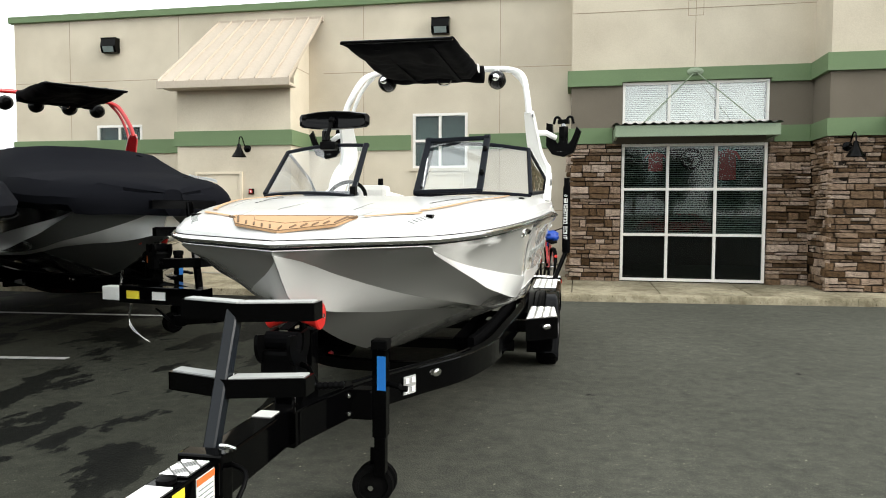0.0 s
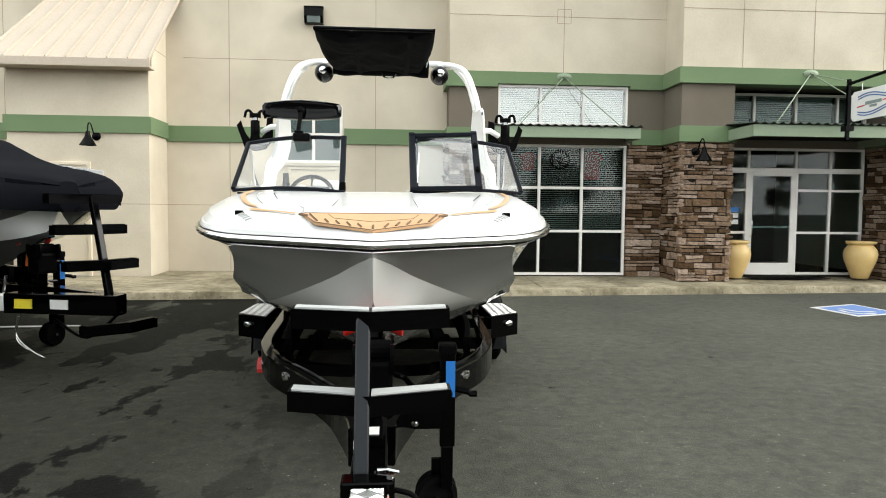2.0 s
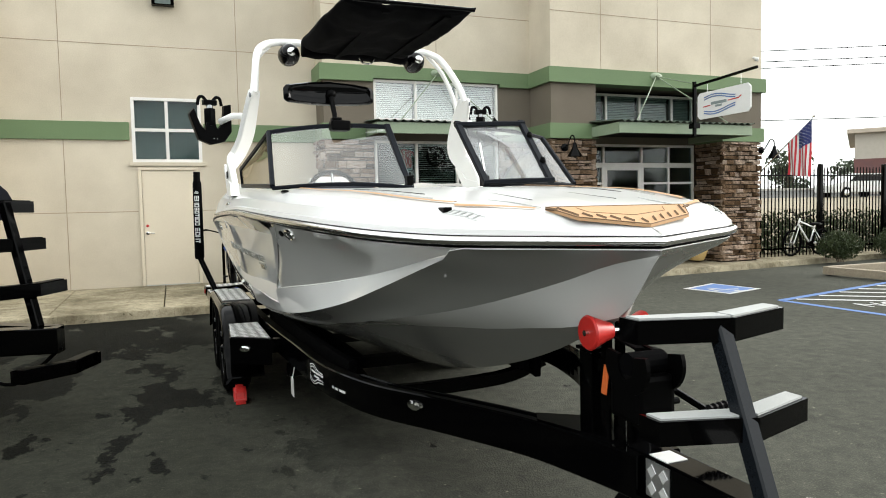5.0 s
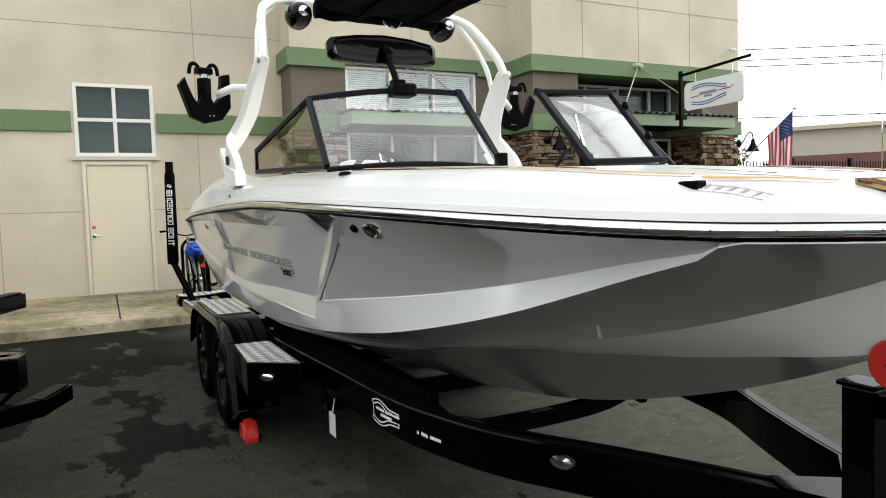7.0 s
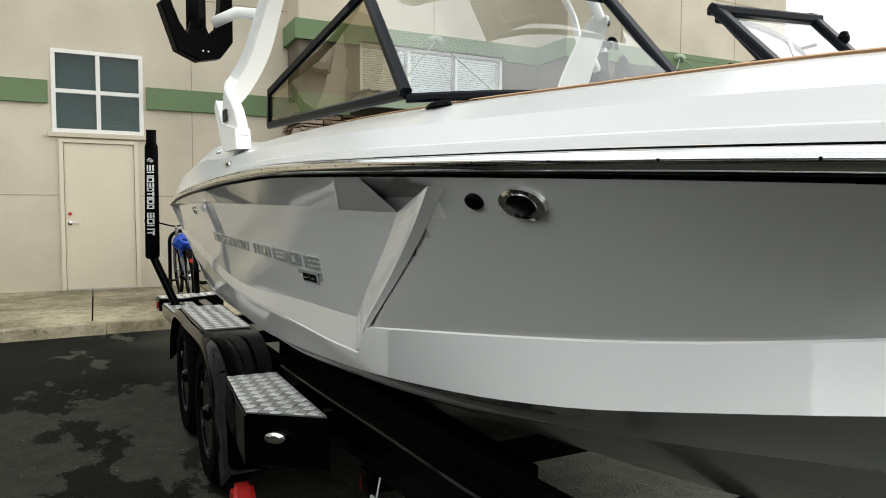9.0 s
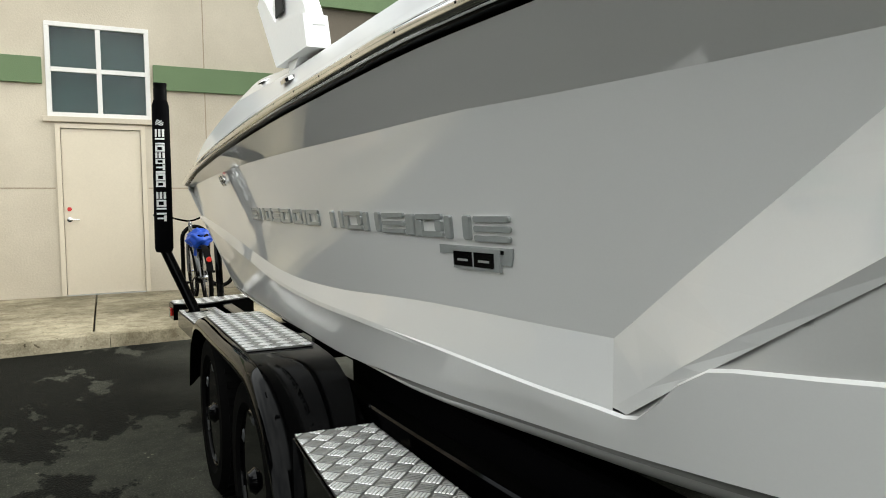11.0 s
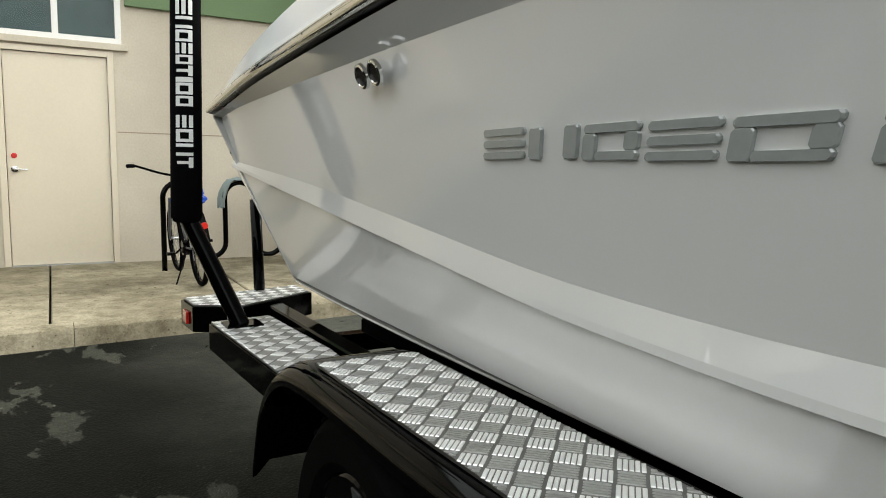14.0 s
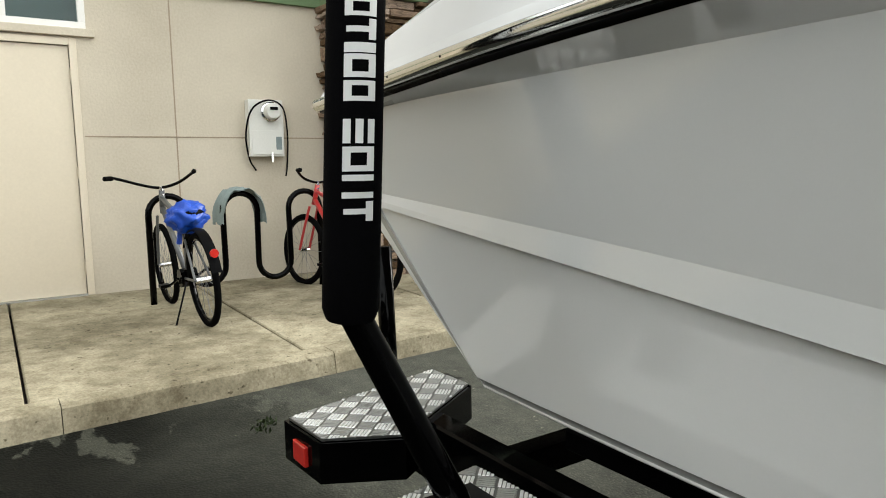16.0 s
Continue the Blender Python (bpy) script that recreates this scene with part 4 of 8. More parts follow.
CREASE = line((2.84, 0.0, 1.29), (3.01, 0.07, 1.25), (3.16, 0.174, 1.184), (3.4, 0.36, 1.09), (3.6, 0.47, 1.035), (3.85, 0.57, 0.985), (4.0, 0.62, 0.957), (4.61, 0.70, 0.858), (5.2, 0.77, 0.80), (5.7, 0.83, 0.775), (6.5, 0.845, 0.722), (8.1, 0.83, 0.71), (STERN, 0.79, 0.715))
CHINE = line((3.05, 0.0, 1.05), (3.18, 0.12, 1.004), (3.44, 0.21, 0.966), (3.58, 0.29, 0.949), (3.75, 0.39, 0.94), (3.9, 0.45, 0.925), (4.3, 0.56, 0.885), (4.65, 0.64, 0.83), (5.2, 0.73, 0.77), (5.7, 0.80, 0.745), (6.5, 0.838, 0.71), (8.1, 0.825, 0.70), (STERN, 0.785, 0.705))
KEEL = line((2.84, 1.29), (3.05, 1.05), (3.24, 0.962), (3.41, 0.886), (3.628, 0.80), (3.86, 0.723), (4.04, 0.670), (4.21, 0.624), (4.4, 0.58), (4.615, 0.538), (4.9, 0.495), (5.5, 0.43), (6.5, 0.38), (STERN, 0.36))
DECK_Z = line((2.83, 1.368), (2.885, 1.386), (2.97, 1.416), (3.075, 1.449), (3.5, 1.497), (4.0, 1.545), (4.5, 1.572), (5.0, 1.60), (5.73, 1.63), (6.6, 1.65), (7.0, 1.68), (7.6, 1.735), (8.3, 1.71), (8.9, 1.67), (9.3, 1.60), (STERN, 1.46))
STATIONS = [2.83, 2.845, 2.87, 2.90, 2.94, 3.0, 3.06, 3.1, 3.14, 3.18, 3.24, 3.3, 5.34, 5.44, 5.53] + [3.4 + 0.1 * i for i in range(62)] + [STERN]
STATIONS = sorted({round(y, 3) for y in STATIONS if y <= STERN})


def hull_points(y):
    rub = (max(RUB_HW(y) - 0.013, 0.0), RUB_Z(y) - 0.023)
    keel = (0.0, KEEL(max(y, 2.84)))
    crease = tuple(CREASE(max(y, 2.84)))
    chine = tuple(CHINE(y)) if y > 3.05 else keel
    if y < 3.155:
        style = spray = rub
    else:
        style, spray = tuple(STYLE(y)), tuple(SPRAY(y))
        f = min(1.0, (y - 3.155) / 0.05)
        style = tuple(r + (s - r) * f for r, s in zip(rub, style))
        spray = tuple(r + (s - r) * f for r, s in zip(rub, spray))
    return rub, style, spray, crease, chine, keel


def side_point(y, v, out=0.0):
    """A point of the topside, v = 0 at the rub rail and 1 at the style line, pushed outwards."""
    rub, style = hull_points(y)[:2]
    bow = 0.008 * math.sin(math.pi * v) * (1 - 0.85 * min(1.0, max(0.0, (y - 5.2) / 0.8)))
    return Vector((-(rub[0] + (style[0] - rub[0]) * v - bow + out), y, rub[1] + (style[1] - rub[1]) * v))


def topside_at(y, z, out=0.0):
    rub, style = hull_points(y)[:2]
    return side_point(y, (rub[1] - z) / (rub[1] - style[1]), out)


def between(a, b, f, hollow=0.0):
    return (a[0] + (b[0] - a[0]) * f - hollow * math.sin(math.pi * f), a[1] + (b[1] - a[1]) * f)


def local_thing(name, m, label, category, group=""):
    ob = new(name)
    ob.empty_display_size = 0.1
    ob.matrix_basis = m
    return tagged(ob, label, category, group)


def panel_edge(z):
    """Where the accent panel begins, at a height z."""
    return 4.64 + 0.89 * (1.393 - z) / 0.515


def raked(y, z):
    """The hull below the style line is cut away forwards at the stern."""
    w = min(1.0, max(0.0, (y - 8.5) / (STERN - 8.5)))
    return y - 0.72 * max(0.0, 1.172 - z) * w * w


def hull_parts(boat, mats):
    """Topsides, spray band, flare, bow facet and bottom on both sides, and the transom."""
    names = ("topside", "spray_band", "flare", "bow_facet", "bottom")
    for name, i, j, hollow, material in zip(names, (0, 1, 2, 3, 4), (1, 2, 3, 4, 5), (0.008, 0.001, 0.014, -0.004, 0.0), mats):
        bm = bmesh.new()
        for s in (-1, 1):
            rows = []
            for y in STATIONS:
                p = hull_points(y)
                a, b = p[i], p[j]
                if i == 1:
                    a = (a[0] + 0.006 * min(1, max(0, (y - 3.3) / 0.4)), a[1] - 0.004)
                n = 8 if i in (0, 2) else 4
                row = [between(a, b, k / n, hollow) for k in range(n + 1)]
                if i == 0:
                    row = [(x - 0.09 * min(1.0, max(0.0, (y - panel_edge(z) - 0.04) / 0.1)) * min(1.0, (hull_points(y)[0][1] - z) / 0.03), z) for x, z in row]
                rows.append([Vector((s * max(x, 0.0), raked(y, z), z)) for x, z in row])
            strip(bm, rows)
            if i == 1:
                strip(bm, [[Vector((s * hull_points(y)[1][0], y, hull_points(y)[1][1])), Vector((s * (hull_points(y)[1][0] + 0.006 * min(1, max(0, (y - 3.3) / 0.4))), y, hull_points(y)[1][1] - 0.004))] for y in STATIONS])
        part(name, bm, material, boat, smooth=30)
    bm = bmesh.new()
    p = hull_points(STERN)
    ring = [(-q[0], q[1]) for q in p] + [(q[0], q[1]) for q in p[-2::-1]]
    bm.faces.new([bm.verts.new((x, raked(STERN, z), z)) for x, z in ring])
    bmesh.ops.triangulate(bm, faces=bm.faces)
    part("transom", bm, mats[0], boat)


def rail_path(inset=0.0, dz=0.0):
    left = [Vector((-max(RUB_HW(y) - inset, 0), y, RUB_Z(y) + dz)) for y in reversed(STATIONS)]
    right = [Vector((max(RUB_HW(y) - inset, 0), y, RUB_Z(y) + dz)) for y in STATIONS[1:]]
    return left + right


def rub_rail(boat):
    def ridge(w0, w1, z0, z1):
        rows = []
        path = rail_path()
        for i, q in enumerate(path):
            d = (path[min(i + 1, len(path) - 1)] - path[max(i - 1, 0)])
            n = Vector((d.y, -d.x, 0)).normalized()
            rows.append([q + n * w0 + Vector((0, 0, z0)), q + n * w1 + Vector((0, 0, z0 + 0.006)), q + n * w1 + Vector((0, 0, z0 + 0.4 * (z1 - z0))), q + n * (w1 - 0.45 * (w1 - max(w0, -0.012))) + Vector((0, 0, z1 - 0.002)), q + n * w0 + Vector((0, 0, z1))])
        bm = bmesh.new()
        vs = strip(bm, rows, closed=True)
        bm.faces.new(vs[0])
        bm.faces.new(vs[-1])
        return bm

    def half_round(w, z, r):
        rows = []
        path = rail_path()
        for i, q in enumerate(path):
            d = (path[min(i + 1, len(path) - 1)] - path[max(i - 1, 0)])
            n = Vector((d.y, -d.x, 0)).normalized()
            rows.append([q + n * (w + r * math.cos(a)) + Vector((0, 0, z + r * math.sin(a))) for a in [radians(-110 + 220 * k / 8) for k in range(9)]])
        bm = bmesh.new()
        vs = strip(bm, rows, closed=True)
        bm.faces.new(vs[0])
        bm.faces.new(vs[-1])
        return bm
    rail = part("rub_rail", ridge(-0.03, 0.0, -0.021, 0.020), RUBBER_SHINE, boat, "black rubber rub rail", smooth=40)
    part("steel_insert", half_round(0.004, 0.003, 0.0155), CHROME, rail, "polished steel rub strip", smooth=40)
    path = rail_path()
    for i in range(4, len(path) - 4, 2):
        q = path[i]
        d = path[i + 1] - path[i - 1]
        nn = Vector((d.y, -d.x, 0)).normalized()
        part("screw", lathe(bmesh.new(), [(0.0026, 0), (0.0022, 0.0008), (0.0, 0.001)], 8, Matrix.Translation(q + nn * 0.0192 + Vector((0, 0, 0.003))) @ nn.to_track_quat("Z", "Y").to_matrix().to_4x4()), BLACK_PLASTIC, rail)


RUBBER_SHINE = surface("black_rail_rubber", (0.0016, 0.0016, 0.0016), None, 0.3, spec=0.07)


def deck_section(y):
    """Half section of the deck from the rub rail inwards."""
    hw, zr, zd = RUB_HW(y), RUB_Z(y) + 0.022, DECK_Z(y)
    rise = zd - zr
    lip = min(1.0, rise / 0.08)
    pts = [(hw - 0.004, zr), (hw - 0.008, zr + 0.013 * lip), (hw - 0.012, zr + 0.020 * lip), (hw - 0.021, zr + 0.0235 * lip), (hw - 0.050, zr + rise * 0.53), (hw - 0.057, zr + rise * 0.56), (hw - 0.13, zr + rise * 0.87), (hw - 0.2, zd)]
    return [(max(x, 0.0), z) for x, z in pts]


def well_edge(y):
    hw = RUB_HW(y)
    if 5.05 <= y <= 8.7:
        return hw - 0.27
    if 4.62 < y < 5.05:
        return 0.24
    return 0.0


def deck_z(x, y):
    pts = deck_section(y)[::-1]
    x = abs(x)
    if x <= pts[0][0]:
        return pts[0][1]
    return float(np.interp(x, [p[0] for p in pts], [p[1] for p in pts]))


def deck_parts(boat, material):
    bm = bmesh.new()
    floor = bmesh.new()
    for s in (-1, 1):
        rows, wells = [], []
        ys = sorted({*STATIONS, 3.421, 3.45, 4.619, 4.621, 5.049, 5.051, 8.699, 8.701})
        for y in ys:
            sec = [Vector((s * x, y, z)) for x, z in deck_section(y)]
            e = min(well_edge(y), deck_section(y)[-1][0])
            edge = [Vector((s * (e + (deck_section(y)[-1][0] - e) * f), y, DECK_Z(y) + (0.012 * (1 - f) * min(1.0, max(0.0, (y - 3.1) / 0.3)) if e == 0 else 0.0))) for f in (0.66, 0.33, 0.0)]
            drop = [Vector((s * e, y, DECK_Z(y) - 0.5)), Vector((0, y, DECK_Z(y) - 0.5))] if e > 0 else [edge[-1].copy(), edge[-1].copy()]
            rows.append(sec + edge)
            wells.append([edge[-1].copy(), *drop])
        strip(bm, rows)
        strip(floor, wells)
    part("deck", bm, material, boat, "glossy white deck moulding", smooth=14)
    part("cockpit_liner", floor, VINYL, boat)


def quad_pane(bm, a, b, c, d, t, cols=6, bulge=0.0):
    """A thin curved pane between corners a-b (bottom) and d-c (top)."""
    a, b, c, d = map(Vector, (a, b, c, d))
    n = (b - a).cross(d - a).normalized()
    rows = []
    for off in (0.0, t):
        for j in range(5):
            v = j / 4
            rows.append([a.lerp(b, i / cols).lerp(d.lerp(c, i / cols), v) + n * (off + bulge * math.sin(math.pi * i / cols)) for i in range(cols + 1)])
    strip(bm, rows[:5])
    return bm


def windscreen(boat):
    FRAME = surface("navy_black_windscreen_frame", (0.0045, 0.006, 0.010), (0.003, 0.004, 0.006), 0.35, spec=0.1)
    for s in (-1, 1):
        bl, br = Vector((s * 0.99, 4.913, 1.612)), Vector((s * 0.223, 4.696, 1.602))
        tl, tr = Vector((s * 0.952, 5.267, 1.951)), Vector((s * 0.233, 5.089, 1.98))
        ab, at = Vector((s * 1.035, 6.08, 1.66)), Vector((s * 1.053, 5.992, 1.769))
        ws = part("windscreen", finish("windscreen", boxed(0, 0.001, 0, 0.001, 1.2, 1.201), FRAME), FRAME, boat)
        pane = part("pane", quad_pane(bmesh.new(), br, bl, tl, tr, 0.006, 8, 0.03 * s), CLEAR, ws, "clear curved glass", smooth=60)
        pane.visible_shadow = False
        pane = part("side_pane", quad_pane(bmesh.new(), bl, ab, at, tl, 0.006, 6, 0.02 * s * -1), SMOKED, ws, "smoked side glass", smooth=60)
        pane.visible_shadow = False
        n = (bl - br).cross(tr - br).normalized() * (0.03 * s)

        def bowed(p, q):
            return [p.lerp(q, i / 8) + n * math.sin(math.pi * i / 8) for i in range(9)]
        part("inner_frame", beam(bmesh.new(), [br + Vector((s * 0.02, 0, -0.02)), tr + Vector((s * 0.02, 0, 0.012))], 0.04, 0.024), FRAME, ws)
        part("top_frame", beam(bmesh.new(), bowed(tr, tl) + [tl.lerp(at, 0.12)], 0.022, 0.028), FRAME, ws)
        part("bottom_frame", beam(bmesh.new(), bowed(br + Vector((0, 0, -0.012)), bl + Vector((0, 0, -0.012))), 0.020, 0.022), FRAME, ws)
        part("side_frame", beam(bmesh.new(), [tl, at, ab], 0.016, 0.034), FRAME, ws)
        part("side_base", beam(bmesh.new(), [bl + Vector((0, 0, 0.0)), ab + Vector((0, 0, 0.0))], 0.02, 0.028), FRAME, ws)
        part("corner_post", beam(bmesh.new(), [bl, tl], 0.028, 0.030), FRAME, ws)
        part("latch", boxed(s * 0.24 - 0.02, s * 0.24 + 0.02, 4.70, 4.76, 1.595, 1.66, 0.006), BLACK_PLASTIC, ws)
    gate = part("walk_through_window", finish("walk_through_window", boxed(0.3, 0.301, 4.74, 4.741, 1.62, 1.621), FRAME), FRAME, boat, "opened centre window folded back")
    a, b, c, d = Vector((0.228, 4.68, 1.618)), Vector((0.662, 4.67, 1.63)), Vector((0.667, 5.045, 2.02)), Vector((0.228, 5.09, 2.008))
    pane = part("pane", quad_pane(bmesh.new(), a, b, c, d, 0.006), CLEAR, gate, "clear glass", smooth=60)
    pane.visible_shadow = False
    fr = bmesh.new()
    for p, q in ((a, b), (b, c), (c, d), (d, a)):
        beam(fr, [p - (q - p).normalized() * 0.02, q + (q - p).normalized() * 0.02], 0.045, 0.03)
    part("window_frame", fr, FRAME, gate)
    for f in (0.3, 0.75):
        q = b.lerp(c, f)
        part("knob", lathe(bmesh.new(), [(0.0, -0.02), (0.018, -0.015), (0.02, 0.0), (0.012, 0.02), (0.0, 0.022)], 12, Matrix.Translation(q + Vector((0.0, -0.02, 0.01)))), BLACK_PLASTIC, gate)
    part("stay_rod", tube(bmesh.new(), [(0.25, 4.72, 1.60), (0.27, 4.85, 1.86)], 0.006, 8), CHROME, gate)


def tower(boat, paint, lamps=True):
    """Folding arch: deep plate legs on angular feet, a pivot, then a round hoop with a rear brace."""
    for s in (-1, 1):
        knots = ((1.045, 6.60, 1.61, 0.25), (1.05, 6.66, 1.72, 0.21), (1.055, 6.82, 1.85, 0.19), (0.985, 6.86, 1.95, 0.19), (0.93, 6.76, 2.08, 0.17), (0.905, 6.62, 2.24, 0.145), (0.888, 6.49, 2.37, 0.115), (0.880, 6.47, 2.41, 0.085))
        deep = line(*[(i / (len(knots) - 1), k[3]) for i, k in enumerate(knots)])
        leg = part("tower_leg", sweep(bmesh.new(), smooth_path([(s * x, y, z) for x, y, z, _ in knots], 4), lambda f: rect(deep(f), 0.046, 0.009), (s, 0, 0)), paint, boat, smooth=28)
        hoop = smooth_path([(s * x, y, z) for x, y, z in ((0.882, 6.46, 2.38), (0.868, 6.52, 2.50), (0.847, 6.62, 2.62), (0.822, 6.73, 2.735), (0.782, 6.80, 2.815), (0.70, 6.84, 2.862), (0.56, 6.855, 2.882), (0.3, 6.87, 2.885), (0.0, 6.87, 2.885))], 5)
        part("hoop", tube(bmesh.new(), hoop, 0.029, 12), paint, leg, smooth=50)
        part("brace", tube(bmesh.new(), smooth_path([(s * 0.893, 6.66, 2.30), (s * 0.868, 6.69, 2.46), (s * 0.835, 6.79, 2.64), (s * 0.785, 6.86, 2.76), (s * 0.70, 6.87, 2.845)], 5), 0.019, 10), paint, leg, smooth=50)
        part("foot", prism(bmesh.new(), [(6.47, 1.60), (6.80, 1.61), (7.03, 1.845), (6.98, 1.875), (6.80, 1.74), (6.50, 1.69)], "x", s * 1.02, s * 1.085), paint, leg)
        part("foot_slot", boxed(s * 1.0855 - 0.003, s * 1.0855 + 0.003, 6.70, 6.78, 1.745, 1.80, 0.002), SEAM, leg)
        part("foot_bolt", lathe(bmesh.new(), [(0.05, 0), (0.045, 0.010), (0.02, 0.014), (0.0, 0.014)], 16, Matrix.Translation((s * 1.09, 6.63, deck_z(1.09, 6.63))) @ pose(0, 0, 0, 0, 28 * s) @ Matrix.Diagonal((0.45, 1, 1, 1))), CHROME, leg, smooth=40)
        for y, z, r in ((6.45, 2.37, 0.020), (6.60, 2.29, 0.014)):
            part("pivot", lathe(bmesh.new(), [(r, -0.004), (r, 0.010), (0.0, 0.013)], 12, Matrix.Translation((s * (0.888 + 0.026), y, z)) @ pose(0, 0, 0, 0, 90 * s)), GREY_METAL, leg)
        if lamps:
            sp = part("speaker", lathe(bmesh.new(), [(0.0, 0.13), (0.03, 0.125), (0.065, 0.09), (0.085, 0.03), (0.09, -0.02), (0.088, -0.05), (0.08, -0.06), (0.07, -0.055)], 22, pose(s * 0.549, 6.80, 2.77, 90)), GLOSS_BLACK, boat, "glossy black bullet speaker under the tower", smooth=40)
            part("chrome_tip", lathe(bmesh.new(), [(0.0, 0.139), (0.02, 0.136), (0.034, 0.128), (0.036, 0.122)], 18, pose(s * 0.549, 6.80, 2.77, 90)), CHROME, sp, smooth=True)
            part("clamp", boxed(s * 0.549 - 0.02, s * 0.549 + 0.02, 6.77, 6.87, 2.84, 2.88, 0.005), paint, sp)


GLOSS_BLACK = surface("gloss_black", (0.0016, 0.0016, 0.0019), None, 0.06, spec=0.16, rough_var=0.03)


def board_rack(boat, s):
    """Angular forked holder on a short arm, with a centre post and hooked bungee head."""
    turn = Matrix.Translation((s * 1.194, 6.81, 2.195)) @ Matrix.Rotation(radians(-12 * s), 4, "Z") @ Matrix.Scale(0.86, 4) @ Matrix.Diagonal((-s, 1, 1, 1))
    r = part("board_rack", tube(bmesh.new(), [(s * 0.91, 6.69, 2.24), (s * 1.03, 6.71, 2.24), (s * 1.12, 6.78, 2.20)], 0.026, 12), TOWER_WHITE, boat, "black forked wakeboard rack on the tower", smooth=True)
    outline = [(-0.115, -0.16), (0.0, -0.205), (0.12, -0.175), (0.19, -0.08), (0.19, 0.175), (0.125, 0.16), (0.115, -0.01), (0.055, -0.08), (0.038, 0.0), (-0.038, 0.0), (-0.055, -0.09), (-0.105, -0.02), (-0.15, 0.125), (-0.195, 0.07)]
    fork = bmesh.new()
    prism(fork, [(u, z) for u, z in outline], "y", -0.038, 0.038)
    bmesh.ops.bevel(fork, geom=[e for e in fork.edges if abs(e.verts[0].co.y - e.verts[1].co.y) < 0.01], offset=0.007, segments=1, affect="EDGES")
    bmesh.ops.transform(fork, matrix=turn, verts=fork.verts)
    part("fork", fork, BLACK_PLASTIC, r)
    part("centre_post", beam(bmesh.new(), [turn @ Vector((0, 0, -0.03)), turn @ Vector((0.0, 0, 0.13))], 0.062, 0.07), BLACK_PLASTIC, r)
    part("collar", tube(bmesh.new(), [turn @ Vector((0, 0, 0.13)), turn @ Vector((0, 0, 0.165))], 0.026, 12), MIRROR, r, smooth=40)
    part("head", beam(bmesh.new(), [turn @ Vector((-0.06, 0, 0.185)), turn @ Vector((0.06, 0, 0.185))], 0.06, 0.04), BLACK_PLASTIC, r)
    for sgn in (-1, 1):
        hook = [turn @ Vector(q) for q in ((sgn * 0.03, 0, 0.20), (sgn * 0.06, 0, 0.235), (sgn * 0.095, 0, 0.225), (sgn * 0.11, 0, 0.16))]
        part("hook", tube(bmesh.new(), smooth_path(hook, 4), 0.013, 8), BLACK_PLASTIC, r, smooth=True)
    for u in (0.02, 0.05):
        part("bolt", lathe(bmesh.new(), [(0.006, 0), (0.005, 0.003), (0, 0.004)], 8, turn @ Matrix.Translation((u, -0.038, -0.15)) @ pose(0, 0, 0, 90)), CHROME, r)


def bimini(boat, droop=0.0):
    """A folded black canvas top in its boot, wrinkled."""
    bm = bmesh.new()
    nx, ny = 26, 30
    rows_t, rows_b = [], []
    for j in range(ny + 1):
        v = j / ny
        rt, rb = [], []
        for i in range(nx + 1):
            u = i / nx
            x = (-0.475 + 0.87 * u) * (1.0 + 0.04 * math.sin(math.pi * v))
            y = 5.137 + 1.52 * v + 0.05 * math.sin(math.pi * u)
            z = 2.76 + 0.085 * v
            w = noise.noise(Vector((x * 5, y * 3, 1.7))) * 0.022 + noise.noise(Vector((x * 13, y * 9, 5.1))) * 0.010
            edge = min(u, 1 - u, v * 0.8, (1 - v) * 0.8) * 14
            th = 0.016 + 0.055 * min(1.0, edge)
            rt.append(Vector((x, y, z + th * 0.5 + w)))
            rb.append(Vector((x, y, z - th * (0.7 + 0.8 * v) + 1.6 * w)))
        rows_t.append(rt)
        rows_b.append(rb)
    strip(bm, rows_t)
    strip(bm, rows_b)
    rim_t = rows_t[0] + [r[-1] for r in rows_t[1:]] + rows_t[-1][-2::-1] + [r[0] for r in rows_t[-2:0:-1]]
    rim_b = rows_b[0] + [r[-1] for r in rows_b[1:]] + rows_b[-1][-2::-1] + [r[0] for r in rows_b[-2:0:-1]]
    strip(bm, [rim_t, rim_b], closed=True)
    bmesh.ops.remove_doubles(bm, verts=bm.verts, dist=0.0005)
    b = part("folded_bimini", bm, CANVAS, boat, "folded black canvas bimini top", smooth=True)
    roll = bmesh.new()
    rows = []
    for i in range(27):
        x = -0.455 + 0.89 * i / 26
        rows.append([Vector((x, 6.70 + (0.085 + 0.02 * noise.noise(Vector((x * 6, a, 4.0)))) * math.cos(a), 2.805 + (0.072 + 0.022 * noise.noise(Vector((x * 7, a * 1.5, 9.0)))) * math.sin(a))) for a in [2 * math.pi * k / 14 for k in range(14)]])
    vs = strip(roll, rows, closed=True)
    roll.faces.new(vs[0])
    roll.faces.new(vs[-1])
    part("canvas_roll", roll, CANVAS, b, smooth=True)
    part("front_pole", tube(bmesh.new(), [(-0.47, 5.15, 2.765), (0.39, 5.15, 2.765)], 0.014, 8), BLACK_METAL, b)
    for x in (-0.2, 0.22):
        part("strap", boxed(x - 0.02, x + 0.02, 5.2, 6.6, 2.715, 2.722), CANVAS, b)
    part("buckle", tube(bmesh.new(), smooth_path([(0.0, 6.62, 2.74), (0.03, 6.62, 2.70), (0.10, 6.62, 2.70), (0.13, 6.62, 2.74)], 3), 0.008, 6), CHROME, b)
    part("maker_patch", boxed(0.405, 0.412, 6.42, 6.55, 2.79, 2.85), LABEL_WHITE, b)


